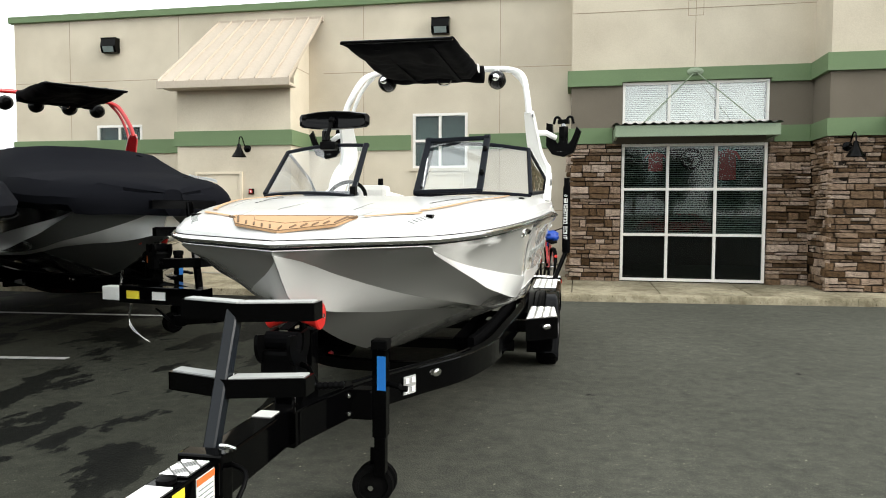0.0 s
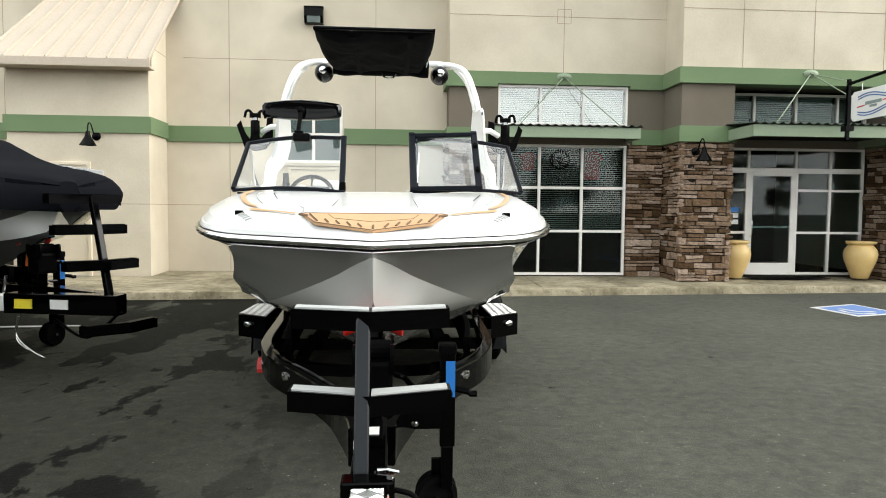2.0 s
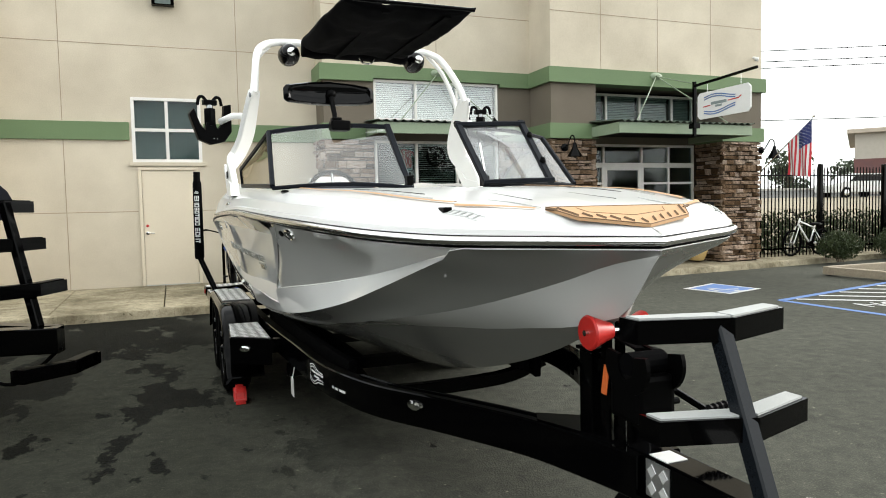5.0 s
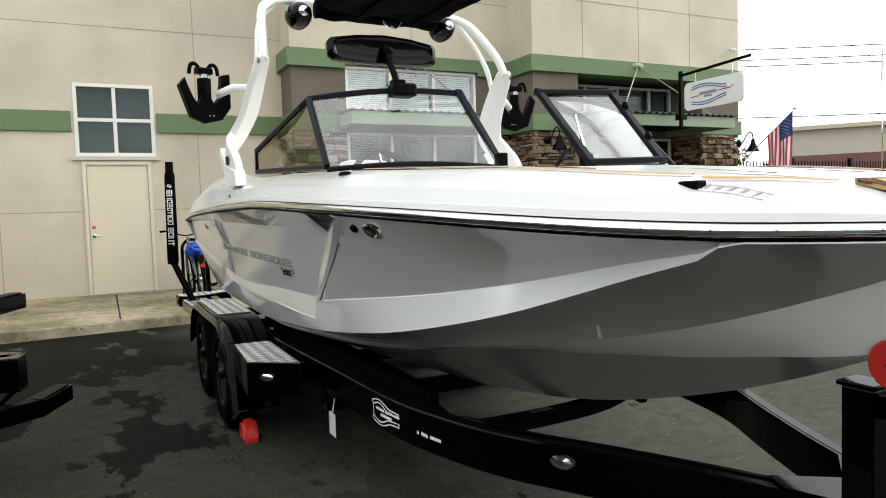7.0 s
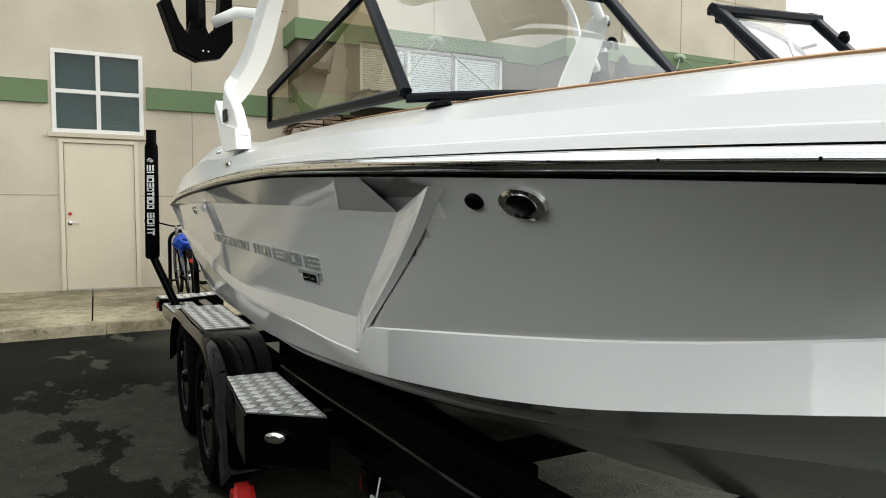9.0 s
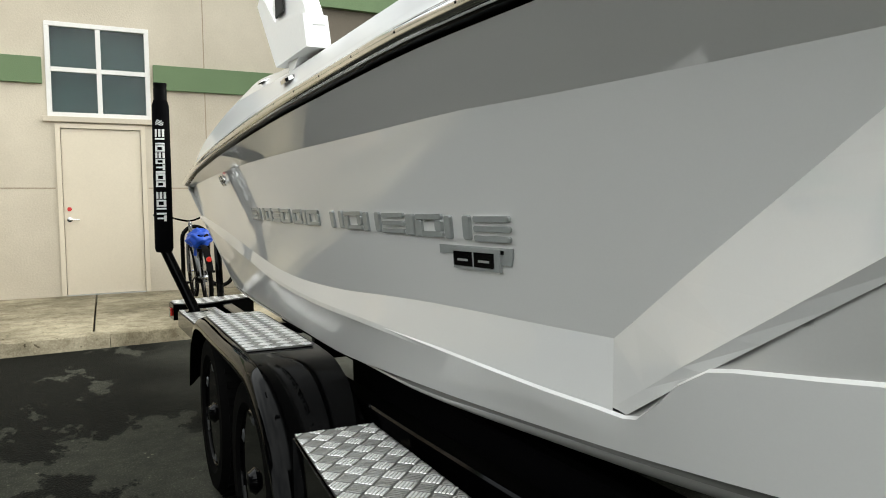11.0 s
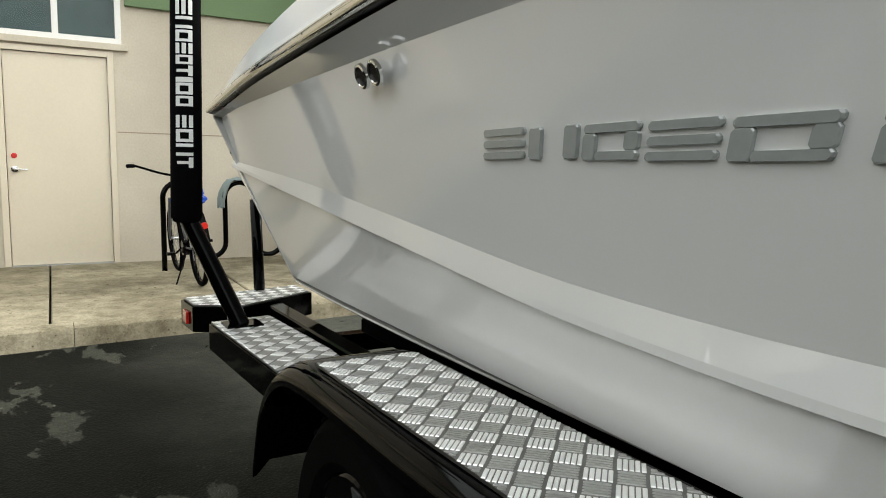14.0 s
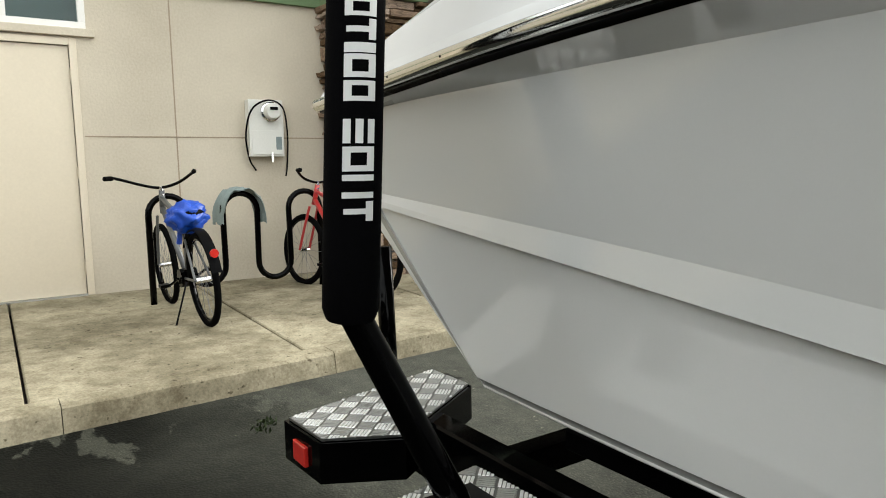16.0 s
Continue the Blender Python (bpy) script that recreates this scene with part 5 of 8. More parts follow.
def mirror_and_helm(boat):
    """Wide tapered mirror on its stalk, then helm, consoles and seats."""
    outline = [(-0.285, -0.034), (-0.287, 0.03), (-0.268, 0.052), (-0.14, 0.068), (0.0, 0.075), (0.14, 0.068), (0.268, 0.052), (0.287, 0.03), (0.285, -0.034), (0.262, -0.052), (0.14, -0.066), (0.0, -0.073), (-0.14, -0.066), (-0.262, -0.052)]
    bm = bmesh.new()
    vs = strip(bm, [[Vector((-0.568 + x * k, 5.254 + dy + 0.35 * x * x, 2.195 + z * k)) for x, z in outline] for dy, k in ((-0.020, 0.80), (-0.023, 0.86), (-0.036, 0.91), (-0.015, 1.0), (0.02, 0.985), (0.026, 0.94), (0.012, 0.93))], closed=True)
    bm.faces.new(vs[0])
    bm.faces.new(vs[-1])
    mm = part("mirror_housing", bm, GLOSS_BLACK, boat, "wide black rear-view mirror on a stalk", smooth=40)
    part("stalk", tube(bmesh.new(), smooth_path([(-0.575, 5.09, 1.975), (-0.575, 5.11, 2.04), (-0.572, 5.18, 2.13), (-0.568, 5.22, 2.19)], 4), 0.016, 10), BLACK_PLASTIC, mm, smooth=True)
    part("bracket", boxed(-0.61, -0.49, 5.05, 5.14, 1.95, 2.012, 0.014), BLACK_PLASTIC, mm)
    part("clamp_block", boxed(-0.60, -0.54, 5.07, 5.13, 2.012, 2.03, 0.006), BLACK_PLASTIC, mm)
    part("ball_joint", lathe(bmesh.new(), [(0, -0.03), (0.022, -0.02), (0.03, 0), (0.022, 0.02), (0, 0.03)], 14, Matrix.Translation((-0.568, 5.215, 2.19))), BLACK_PLASTIC, mm, smooth=True)
    helm = part("helm_console", boxed(-0.92, -0.26, 5.02, 5.32, 1.30, 1.60, 0.03), DASH, boat)
    wheel = [Matrix.Translation((-0.52, 5.42, 1.585)) @ pose(0, 0, 0, 62) @ Vector((0.16 * math.cos(a), 0.16 * math.sin(a), 0)) for a in [2 * math.pi * i / 28 for i in range(28)]]
    sw = part("steering_wheel", tube(bmesh.new(), wheel, 0.016, 8, closed=True), BLACK_PLASTIC, boat, smooth=True)
    for a in (90, 210, 330):
        e = Matrix.Translation((-0.52, 5.42, 1.585)) @ pose(0, 0, 0, 62) @ Vector((0.15 * math.cos(radians(a)), 0.16 * math.sin(radians(a)), 0))
        part("spoke", tube(bmesh.new(), [(-0.52, 5.42, 1.585), e], 0.01, 6), CHROME, sw)
    part("port_console", boxed(0.26, 0.92, 5.02, 5.32, 1.30, 1.60, 0.03), VINYL, boat)
    part("gauge_hood", boxed(-0.75, -0.35, 5.06, 5.22, 1.60, 1.638, 0.015), DASH, helm)
    for x0, x1, y0, y1, z1, nm in ((-0.58, -0.30, 5.86, 6.02, 1.715, "helm_seat_back"), (0.35, 0.8, 6.2, 6.36, 1.61, "lounge_back"), (-0.8, 0.8, 8.45, 8.65, 1.66, "rear_seat_back")):
        part(nm, boxed(x0, x1, y0, y1, 1.2, z1, 0.04), VINYL, boat)


def deck_fittings(boat):
    def patch(name, pts, h, material, parent, label=""):
        bm = bmesh.new()
        lo = [bm.verts.new((x, y, deck_z(x, y) + 0.002)) for x, y in pts]
        hi = [bm.verts.new((x, y, deck_z(x, y) + h)) for x, y in pts]
        bm.faces.new(hi)
        for i in range(len(pts)):
            j = (i + 1) % len(pts)
            bm.faces.new((lo[i], lo[j], hi[j], hi[i]))
        return part(name, bm, material, parent, label)
    pad_b = bmesh.new()
    edge_f = lambda x: 2.885 + abs(x) * 0.36 if abs(x) < 0.24 else 2.971 + (abs(x) - 0.24) * 1.6
    pad_z = lambda y: 1.396 + 0.345 * (y - 2.885)
    front = [-0.305, -0.24, 0.0, 0.24, 0.305]
    rim = [(x, edge_f(x)) for x in front] + [(0.29, 3.075), (-0.29, 3.075)]
    low = [pad_b.verts.new((x, y, pad_z(y) - 0.012)) for x, y in rim]
    high = [pad_b.verts.new((x, y, pad_z(y))) for x, y in rim]
    pad_b.faces.new(high)
    for k in range(len(rim)):
        pad_b.faces.new((low[k], low[(k + 1) % len(rim)], high[(k + 1) % len(rim)], high[k]))
    pad = part("bow_pad", pad_b, TEAK, boat, "tan foam non-slip bow pad with dark grooves")
    for k in range(-6, 7):
        x = k * 0.046
        lean = 0.016 if k > 0 else -0.016 if k < 0 else 0
        a = (x, edge_f(x) + 0.014)
        b = (x + lean * (1 if abs(k) < 5 else 2.4), min(edge_f(x) + (0.05 if abs(k) < 5 else 0.10), 3.06))
        part("groove", beam(bmesh.new(), [(a[0], a[1], pad_z(a[1]) + 0.0004), (b[0], b[1], pad_z(b[1]) + 0.0004)], 0.0018, 0.001), TEAK_LINE, pad)
    outline = [(*q, pad_z(q[1]) + 0.0005) for q in rim]
    part("border", tube(bmesh.new(), outline, 0.0018, 6, closed=True), TEAK_LINE, pad)
    part("border", tube(bmesh.new(), [(x, y, pad_z(y) + 0.0005) for x, y in ((-0.19, 3.06), (-0.165, 3.015), (0.0, 2.975), (0.165, 3.015), (0.19, 3.06))], 0.0014, 6), TEAK_LINE, pad)
    for s in (-1, 1):
        def ribbon(name, path, w, mat, lift=0.006):
            bm = bmesh.new()
            rows = []
            for i, (x, y) in enumerate(path):
                x0, y0 = path[max(i - 1, 0)]
                x1, y1 = path[min(i + 1, len(path) - 1)]
                d = Vector((x1 - x0, y1 - y0, 0)).normalized()
                n = Vector((-d.y, d.x, 0)) * w / 2
                rows.append([Vector((x + n.x * k, y + n.y * k, deck_z(x + n.x * k, y + n.y * k) + lift + (0.0 if abs(k) == 1 else 0.003))) for k in (-1, -0.6, 0.6, 1)])
            strip(bm, rows)
            return part(name, bm, mat, boat, smooth=40)
        ribbon("deck_strip", [(s * x, y) for x, y in ((0.33, 3.10), (0.42, 3.16), (0.52, 3.24), (0.56, 3.29))], 0.022, TEAK)
        ribbon("deck_strip", [(s * (RUB_HW(y) - 0.225), y) for y in [3.34 + 0.1 * i for i in range(24)]], 0.026, TEAK)
        ribbon("deck_line", [(s * (RUB_HW(y) - 0.30), y) for y in [3.55 + 0.1 * i for i in range(11)]], 0.006, GREY_GRIP, 0.004)
        ribbon("deck_seam", [(s * x, y) for x, y in ((0.64, 4.45), (0.58, 4.1), (0.51, 3.75))], 0.004, SEAM, 0.005)
        ribbon("deck_seam", [(s * x, y) for x, y in ((0.20, 3.36), (0.195, 3.7), (0.19, 3.9))], 0.004, SEAM, 0.006)
        ribbon("deck_line", [(s * x, y) for x, y in ((0.30, 3.12), (0.32, 3.3), (0.36, 3.42))], 0.006, GREY_GRIP, 0.004)
        c = part("cleat", boxed(s * 0.605 - 0.016, s * 0.605 + 0.016, 3.25, 3.31, deck_z(0.605, 3.28) - 0.012, deck_z(0.605, 3.28) + 0.009, 0.004), BLACK_PLASTIC, boat, "black pop-up bow cleat")
        def on_deck(x, y, up):
            return Vector((s * x, y, deck_z(x, y) + up))
        for dx in (-0.016, 0.016):
            part("cleat_rail", tube(bmesh.new(), [on_deck(0.60 + dx, 3.25, 0.002), on_deck(0.565 + dx, 3.19, 0.002), on_deck(0.53 + dx, 3.13, 0.002)], 0.003, 6), CHROME, c)
        for k in range(5):
            f = k / 5
            part("rung", tube(bmesh.new(), [on_deck(0.585 - 0.07 * f, 3.245 - 0.12 * f, 0.002), on_deck(0.615 - 0.07 * f, 3.245 - 0.12 * f, 0.002)], 0.0035, 6), GREY_GRIP, c)
        part("vent", lathe(bmesh.new(), [(0.055, 0), (0.05, 0.008), (0.03, 0.012), (0.0, 0.012)], 18, Matrix.Translation((s * 0.93, 4.86, deck_z(0.93, 4.86))) @ Matrix.Diagonal((0.4, 1, 1, 1))), BLACK_PLASTIC, boat)
        part("fuel_cap", lathe(bmesh.new(), [(0.024, 0), (0.024, 0.004), (0.018, 0.008), (0.0, 0.008)], 18, Matrix.Translation((s * 1.03, 7.2, deck_z(1.03, 7.2))) @ pose(0, 0, 0, 0, 25 * s)), CHROME, boat, smooth=40)


LIP_OUT = line((5.5, -0.008), (6.2, 0.002), (7.0, 0.017), (STERN, 0.017))
PANEL_TOP = line((4.9, 1.337), (5.7, 1.352), (6.3, 1.36), (7.0, 1.37), (8.0, 1.378), (9.0, 1.374), (STERN, 1.366))
BEVEL_H = line((5.4, 0.108), (6.2, 0.088), (6.8, 0.055), (7.4, 0.045), (8.3, 0.045), (STERN, 0.014))


HEAD_OUT = line((4.9, -0.064), (6.0, -0.050), (7.5, -0.034), (STERN, -0.030))
FOOT_OUT = line((4.9, -0.060), (5.75, -0.046), (6.6, -0.022), (7.6, 0.0), (STERN, 0.004))


def panel_out(f, y):
    """How far the field of the accent panel stands off the plain topside, from its top (0) to its foot (1); deepest forward."""
    return HEAD_OUT(y) + (FOOT_OUT(y) - HEAD_OUT(y)) * f


def panel_span(y):
    return PANEL_TOP(y), float(STYLE(max(y, 5.53))[1]) + BEVEL_H(y)


def on_panel(y, z, out=0.0):
    top, bot = panel_span(y)
    return topside_at(y, z, panel_out(min(1.0, max(0.0, (top - z) / (top - bot))), y) + out)


def side_panel(boat, material):
    """The faceted accent panel on each topside: raised forward ridge, sunken field, bevels above and below."""
    edge_y = panel_edge
    for s in (-1, 1):
        def at(y, z, out):
            p = topside_at(min(y, STERN - 0.02), z, out)
            return Vector((p.x * -s, p.y, p.z))
        ys = [STERN - 0.02 - (STERN - 0.02 - 5.0) * i / 36 for i in range(37)][::-1]
        z_rub = lambda y: RUB_Z(y) - 0.024
        z_low = lambda y: float(STYLE(max(y, 5.53))[1])
        zs = [1.388 - (1.388 - 0.880) * k / 10 for k in range(11)]
        ridge = [(edge_y(z) + 0.03 + 0.02 * (1.375 - z), z) for z in zs]
        inner = [(5.03 + 0.54 * k / 10, 1.333 - 0.348 * k / 10) for k in range(11)]
        panel = part("accent_panel", strip_mesh([[at(edge_y(z), z, 0.0005) for z in zs], [at(y, z, 0.020 - 0.028 * k / 10) for k, (y, z) in enumerate(ridge)]]), material, boat, "faceted silver accent panel with raised edges")
        part("ridge_facet", strip_mesh([[at(y, z, 0.020 - 0.028 * k / 10) for k, (y, z) in enumerate(ridge)], [at(y, z, panel_out(k / 10, y)) for k, (y, z) in enumerate(inner)]]), material, panel)
        # field between the bevels, from the inner edge aft
        rows = []
        for k in range(9):
            f = k / 8
            row = []
            for i in range(37):
                g = i / 36
                y0, z0 = inner[0][0] + (inner[10][0] - inner[0][0]) * f, inner[0][1] + (inner[10][1] - inner[0][1]) * f
                y = y0 + (STERN - 0.02 - y0) * g
                top, bot = panel_span(y)
                z = (top + (bot - top) * f) * min(1, g * 6) + z0 * (1 - min(1, g * 6))
                row.append(at(y, z, panel_out(f, y)))
            rows.append(row)
        part("field", strip_mesh(rows), material, panel, smooth=30)
        part("upper_bevel", strip_mesh([[at(p.y, z_rub(p.y), 0.002) for p in rows[0]], rows[0]]), material, panel, smooth=20)
        lip = [at(ridge[10][0], ridge[10][1], -0.008)] + [at(p.y, z_low(p.y), LIP_OUT(p.y)) for p in rows[-1][1:]]
        part("lower_bevel", strip_mesh([rows[-1], lip]), material, panel, smooth=20)
        part("lip", strip_mesh([lip, [p + Vector((0, 0, -0.014)) for p in lip], [p + Vector((-s * 0.012, 0, -0.018)) for p in lip]]), material, panel)


def strip_mesh(rows):
    bm = bmesh.new()
    strip(bm, rows)
    return bm


def bar(u0, u1, v0, v1):
    return [(u0, v0), (u1, v0), (u1, v1), (u0, v1)]


# plain shapes of upright and level bars that stand in for the maker's and the shop's lettering
BLOCK_SHAPES = [
    [bar(0, 1, 0, 1)],
    [bar(0, 1, 0.75, 1), bar(0, 0.24, 0, 0.75), bar(0.76, 1, 0.25, 0.75), bar(0.24, 1, 0, 0.25)],
    [bar(0, 0.24, 0, 1), bar(0.76, 1, 0, 1), bar(0.24, 0.76, 0, 0.26)],
    [bar(0, 1, 0.76, 1), bar(0, 1, 0.38, 0.62), bar(0, 1, 0, 0.24)],
    [bar(0, 1, 0.75, 1), bar(0.36, 0.64, 0, 0.68)],
    [bar(0, 0.26, 0, 1), bar(0.74, 1, 0, 1)],
]


def softened(poly, r=0.075):
    """Polygon with its corners cut back."""
    out = []
    for i, p in enumerate(poly):
        for q in (poly[i - 1], poly[(i + 1) % len(poly)]):
            d = math.hypot(q[0] - p[0], q[1] - p[1])
            f = min(r, 0.35 * d) / d
            out.append((p[0] + (q[0] - p[0]) * f, p[1] + (q[1] - p[1]) * f))
    return out


def emblem(boat):
    """Raised satin letter-sized blocks along the panel; the maker's wording is not spelled out."""
    # (aft edge, forward edge, shape) of each block
    blocks = ((7.589, 7.475, 3), (7.462, 7.352, 5), (7.341, 7.238, 1), (7.226, 7.118, 3), (7.106, 6.985, 1), (6.95, 6.852, 1), (6.838, 6.806, 0), (6.795, 6.682, 1), (6.572, 6.476, 5), (6.464, 6.342, 1), (6.330, 6.232, 5), (6.221, 6.105, 3), (6.096, 6.060, 0), (6.051, 5.940, 1), (5.929, 5.838, 5), (5.828, 5.716, 3))
    for s in (-1, 1):
        for y, y_end, kind in blocks:
            y, y_end = [v + 0.028 + 0.022 * math.exp(-((v - 6.5) / 0.6) ** 2) for v in (y, y_end)]
            h = 0.047
            z0 = 1.160 - 0.0195 * (7.61 - y)
            ww = y - y_end

            def pt(u, v, out):
                yy = y - ww * u - 0.018 * (v - 0.5)
                p = on_panel(yy, z0 + h * v, out)
                return Vector((p.x * -s, p.y, p.z))
            for shape in BLOCK_SHAPES[kind]:
                shape = [(u / ww, v / h) for u, v in softened([(u * ww, v * h) for u, v in shape], 0.0035)]
                mu, mv = sum(c[0] for c in shape) / len(shape), sum(c[1] for c in shape) / len(shape)
                bm = bmesh.new()
                q = strip(bm, [[pt(u, v, -0.002) for u, v in shape], [pt(u, v, 0.0045) for u, v in shape], [pt(u + (mu - u) * 0.06, v + (mv - v) * 0.08, 0.0065) for u, v in shape]], closed=True)
                bm.faces.new(q[-1])
                part("emblem_bar", bm, SILVER_LETTER, boat)

        def plate(name, y0, y1, z0, z1, out0, out1, mat, lean=0.02):
            y0, y1 = y0 + 0.03, y1 + 0.03
            b = bmesh.new()
            ring = [(y0, z0), (y1, z0), (y1 - lean, z1), (y0 - lean, z1)]
            rows = []
            for o in (out0, out1):
                rows.append([Vector((on_panel(a, c, o).x * -s, a, c)) for a, c in ring])
            q = strip(b, rows, closed=True)
            b.faces.new(q[-1])
            return part(name, b, mat, boat)
        plate("badge_wing", 5.99, 5.735, 1.098, 1.116, -0.002, 0.003, SILVER_LETTER, 0.008)
        plate("badge_wing", 5.81, 5.745, 1.084, 1.098, -0.002, 0.003, SILVER_LETTER, 0.01)
        plate("badge_plate", 5.945, 5.782, 1.070, 1.113, -0.002, 0.006, SILVER_LETTER)
        for a in (5.937, 5.863):
            plate("badge_inlay", a, a - 0.066, 1.076, 1.105, 0.004, 0.0075, GLOSS_BLACK, 0.012)
            plate("badge_bar", a - 0.020, a - 0.056, 1.086, 1.0905, 0.006, 0.0085, SILVER_LETTER, 0.002)
        plate("badge_inlay", 5.785, 5.758, 1.104, 1.111, 0.001, 0.0045, GLOSS_BLACK, 0.004)


def side_fittings(boat):
    for s in (-1, 1):
        def ring(name, y, z, ry, rz, mat, depth=0.014, inner=0.55, sunk=0.0):
            p = topside_at(y, z, -sunk)
            p.x *= -s
            a, b = topside_at(y + 0.05, z), topside_at(y, z + 0.03)
            c = topside_at(y, z)
            nrm = (a - c).cross(b - c)
            nrm = nrm if nrm.x < 0 else -nrm
            nrm.x *= -s
            m = Matrix.Translation(p + nrm.normalized() * 0.004) @ nrm.to_track_quat("Z", "Y").to_matrix().to_4x4() @ Matrix.Diagonal((ry, rz, 1, 1))
            o = part(name, lathe(bmesh.new(), [(1.0, -0.004), (0.97, depth * 0.6), (0.8, depth), (inner, depth * 0.6), (inner * 0.95, -0.01)], 22, m, cap=False), mat, boat, smooth=40)
            part("inner", lathe(bmesh.new(), [(inner, 0.0005), (inner * 0.6, 0.001), (0.0, 0.001)], 18, m), BLACK_PLASTIC, o, smooth=40)
            return o
        ring("docking_light", 4.43, 1.352, 0.062, 0.034, CHROME, 0.008, 0.62)
        ring("side_vent", 4.57, 1.357, 0.026, 0.017, BLACK_PLASTIC, 0.006, 0.8)
        for y in (7.925, 7.993):
            ring("drain_ring", y, 1.335, 0.029, 0.027, CHROME, 0.005, 0.70, 0.003)


def make_boat(m):
    boat = local_thing("wakeboard_boat", m, "white and silver-grey wakeboard boat with a white tower on trailer", "boat")
    # tones follow how the facets are lit: bright band, dark flare and bottom
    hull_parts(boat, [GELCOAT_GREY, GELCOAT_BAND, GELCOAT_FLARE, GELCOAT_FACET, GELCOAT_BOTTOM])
    rub_rail(boat)
    deck_parts(boat, GELCOAT_WHITE)
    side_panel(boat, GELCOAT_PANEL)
    windscreen(boat)
    tower(boat, TOWER_WHITE)
    for s in (-1, 1):
        board_rack(boat, s)
    bimini(boat)
    mirror_and_helm(boat)
    deck_fittings(boat)
    emblem(boat)
    side_fittings(boat)
    return boat


BOAT_M = Matrix.Translation((-1.262, 2.84, 0)) @ Matrix.Rotation(radians(0.56), 4, "Z") @ Matrix.Translation((0, -2.84, 0))
make_boat(BOAT_M)


# ---------------------------------------------------------------- boat trailers
def tread_plate(name, corners, z, parent, thick=0.006, cell=0.045):
    """Aluminium plate with rows of raised five-bar lugs."""
    bm = prism(bmesh.new(), corners, "z", z - thick, z)
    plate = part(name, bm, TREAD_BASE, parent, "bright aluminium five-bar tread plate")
    sets = (([], []), ([], []))
    xs, ys = [c[0] for c in corners], [c[1] for c in corners]

    def inside(x, y):
        n, ok = len(corners), False
        for i in range(n):
            (x0, y0), (x1, y1) = corners[i], corners[i - 1]
            if (y0 > y) != (y1 > y) and x < (x1 - x0) * (y - y0) / (y1 - y0) + x0:
                ok = not ok
        return ok
    mx, my, r2 = (max(xs) + min(xs)) / 2, (max(ys) + min(ys)) / 2, math.sqrt(0.5)
    n_half = int(max(max(xs) - min(xs), max(ys) - min(ys)) / cell) + 1

    def lay(px, py, z1):
        return (mx + (px - py) * r2, my + (px + py) * r2, z1)
    for i in range(-n_half, n_half):
        for j in range(-n_half, n_half):
            px0, py0 = (i + 0.5) * cell, (j + 0.5) * cell
            cx, cy, _ = lay(px0, py0, 0)
            if not any(inside(*lay(px0 + a * cell, py0 + b * cell, 0)[:2]) for a in (-0.45, 0, 0.45) for b in (-0.45, 0, 0.45)):
                continue
            verts, faces = sets[(i + j) % 2]
            for k in range(5):
                o = (k - 2) * cell * 0.19
                a, b = (cell * 0.43, cell * 0.074) if (i + j) % 2 else (cell * 0.06, cell * 0.42)
                px, py = (px0, py0 + o) if (i + j) % 2 else (px0 + o, py0)
                ends = [k / 8 for k in range(-8, 9) if inside(*(lay(px + a * k / 8, py, 0) if (i + j) % 2 else lay(px, py + b * k / 8, 0))[:2])]
                if len(ends) < 3:
                    continue
                mid, half = (ends[0] + ends[-1]) / 2, (ends[-1] - ends[0]) / 2
                if (i + j) % 2:
                    px, a = px + a * mid, a * half
                else:
                    py, b = py + b * mid, b * half
                n = len(verts)
                verts += [lay(px - a, py - b, z), lay(px + a, py - b, z), lay(px + a, py + b, z), lay(px - a, py + b, z)]
                verts += [lay(px - a * 0.92, py - b * 0.75, z + 0.0016), lay(px + a * 0.92, py - b * 0.75, z + 0.0016), lay(px + a * 0.92, py + b * 0.75, z + 0.0016), lay(px - a * 0.92, py + b * 0.75, z + 0.0016)]
                faces += [(n + 4, n + 5, n + 6, n + 7), (n, n + 1, n + 5, n + 4), (n + 1, n + 2, n + 6, n + 5), (n + 2, n + 3, n + 7, n + 6), (n + 3, n, n + 4, n + 7)]
    # lugs of one direction get the bright metal: their sheen is in the colour
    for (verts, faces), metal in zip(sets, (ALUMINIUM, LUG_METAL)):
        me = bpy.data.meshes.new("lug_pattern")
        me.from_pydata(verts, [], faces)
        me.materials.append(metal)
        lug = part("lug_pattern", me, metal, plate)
        lug["kind"] = "stuff"
    return plate


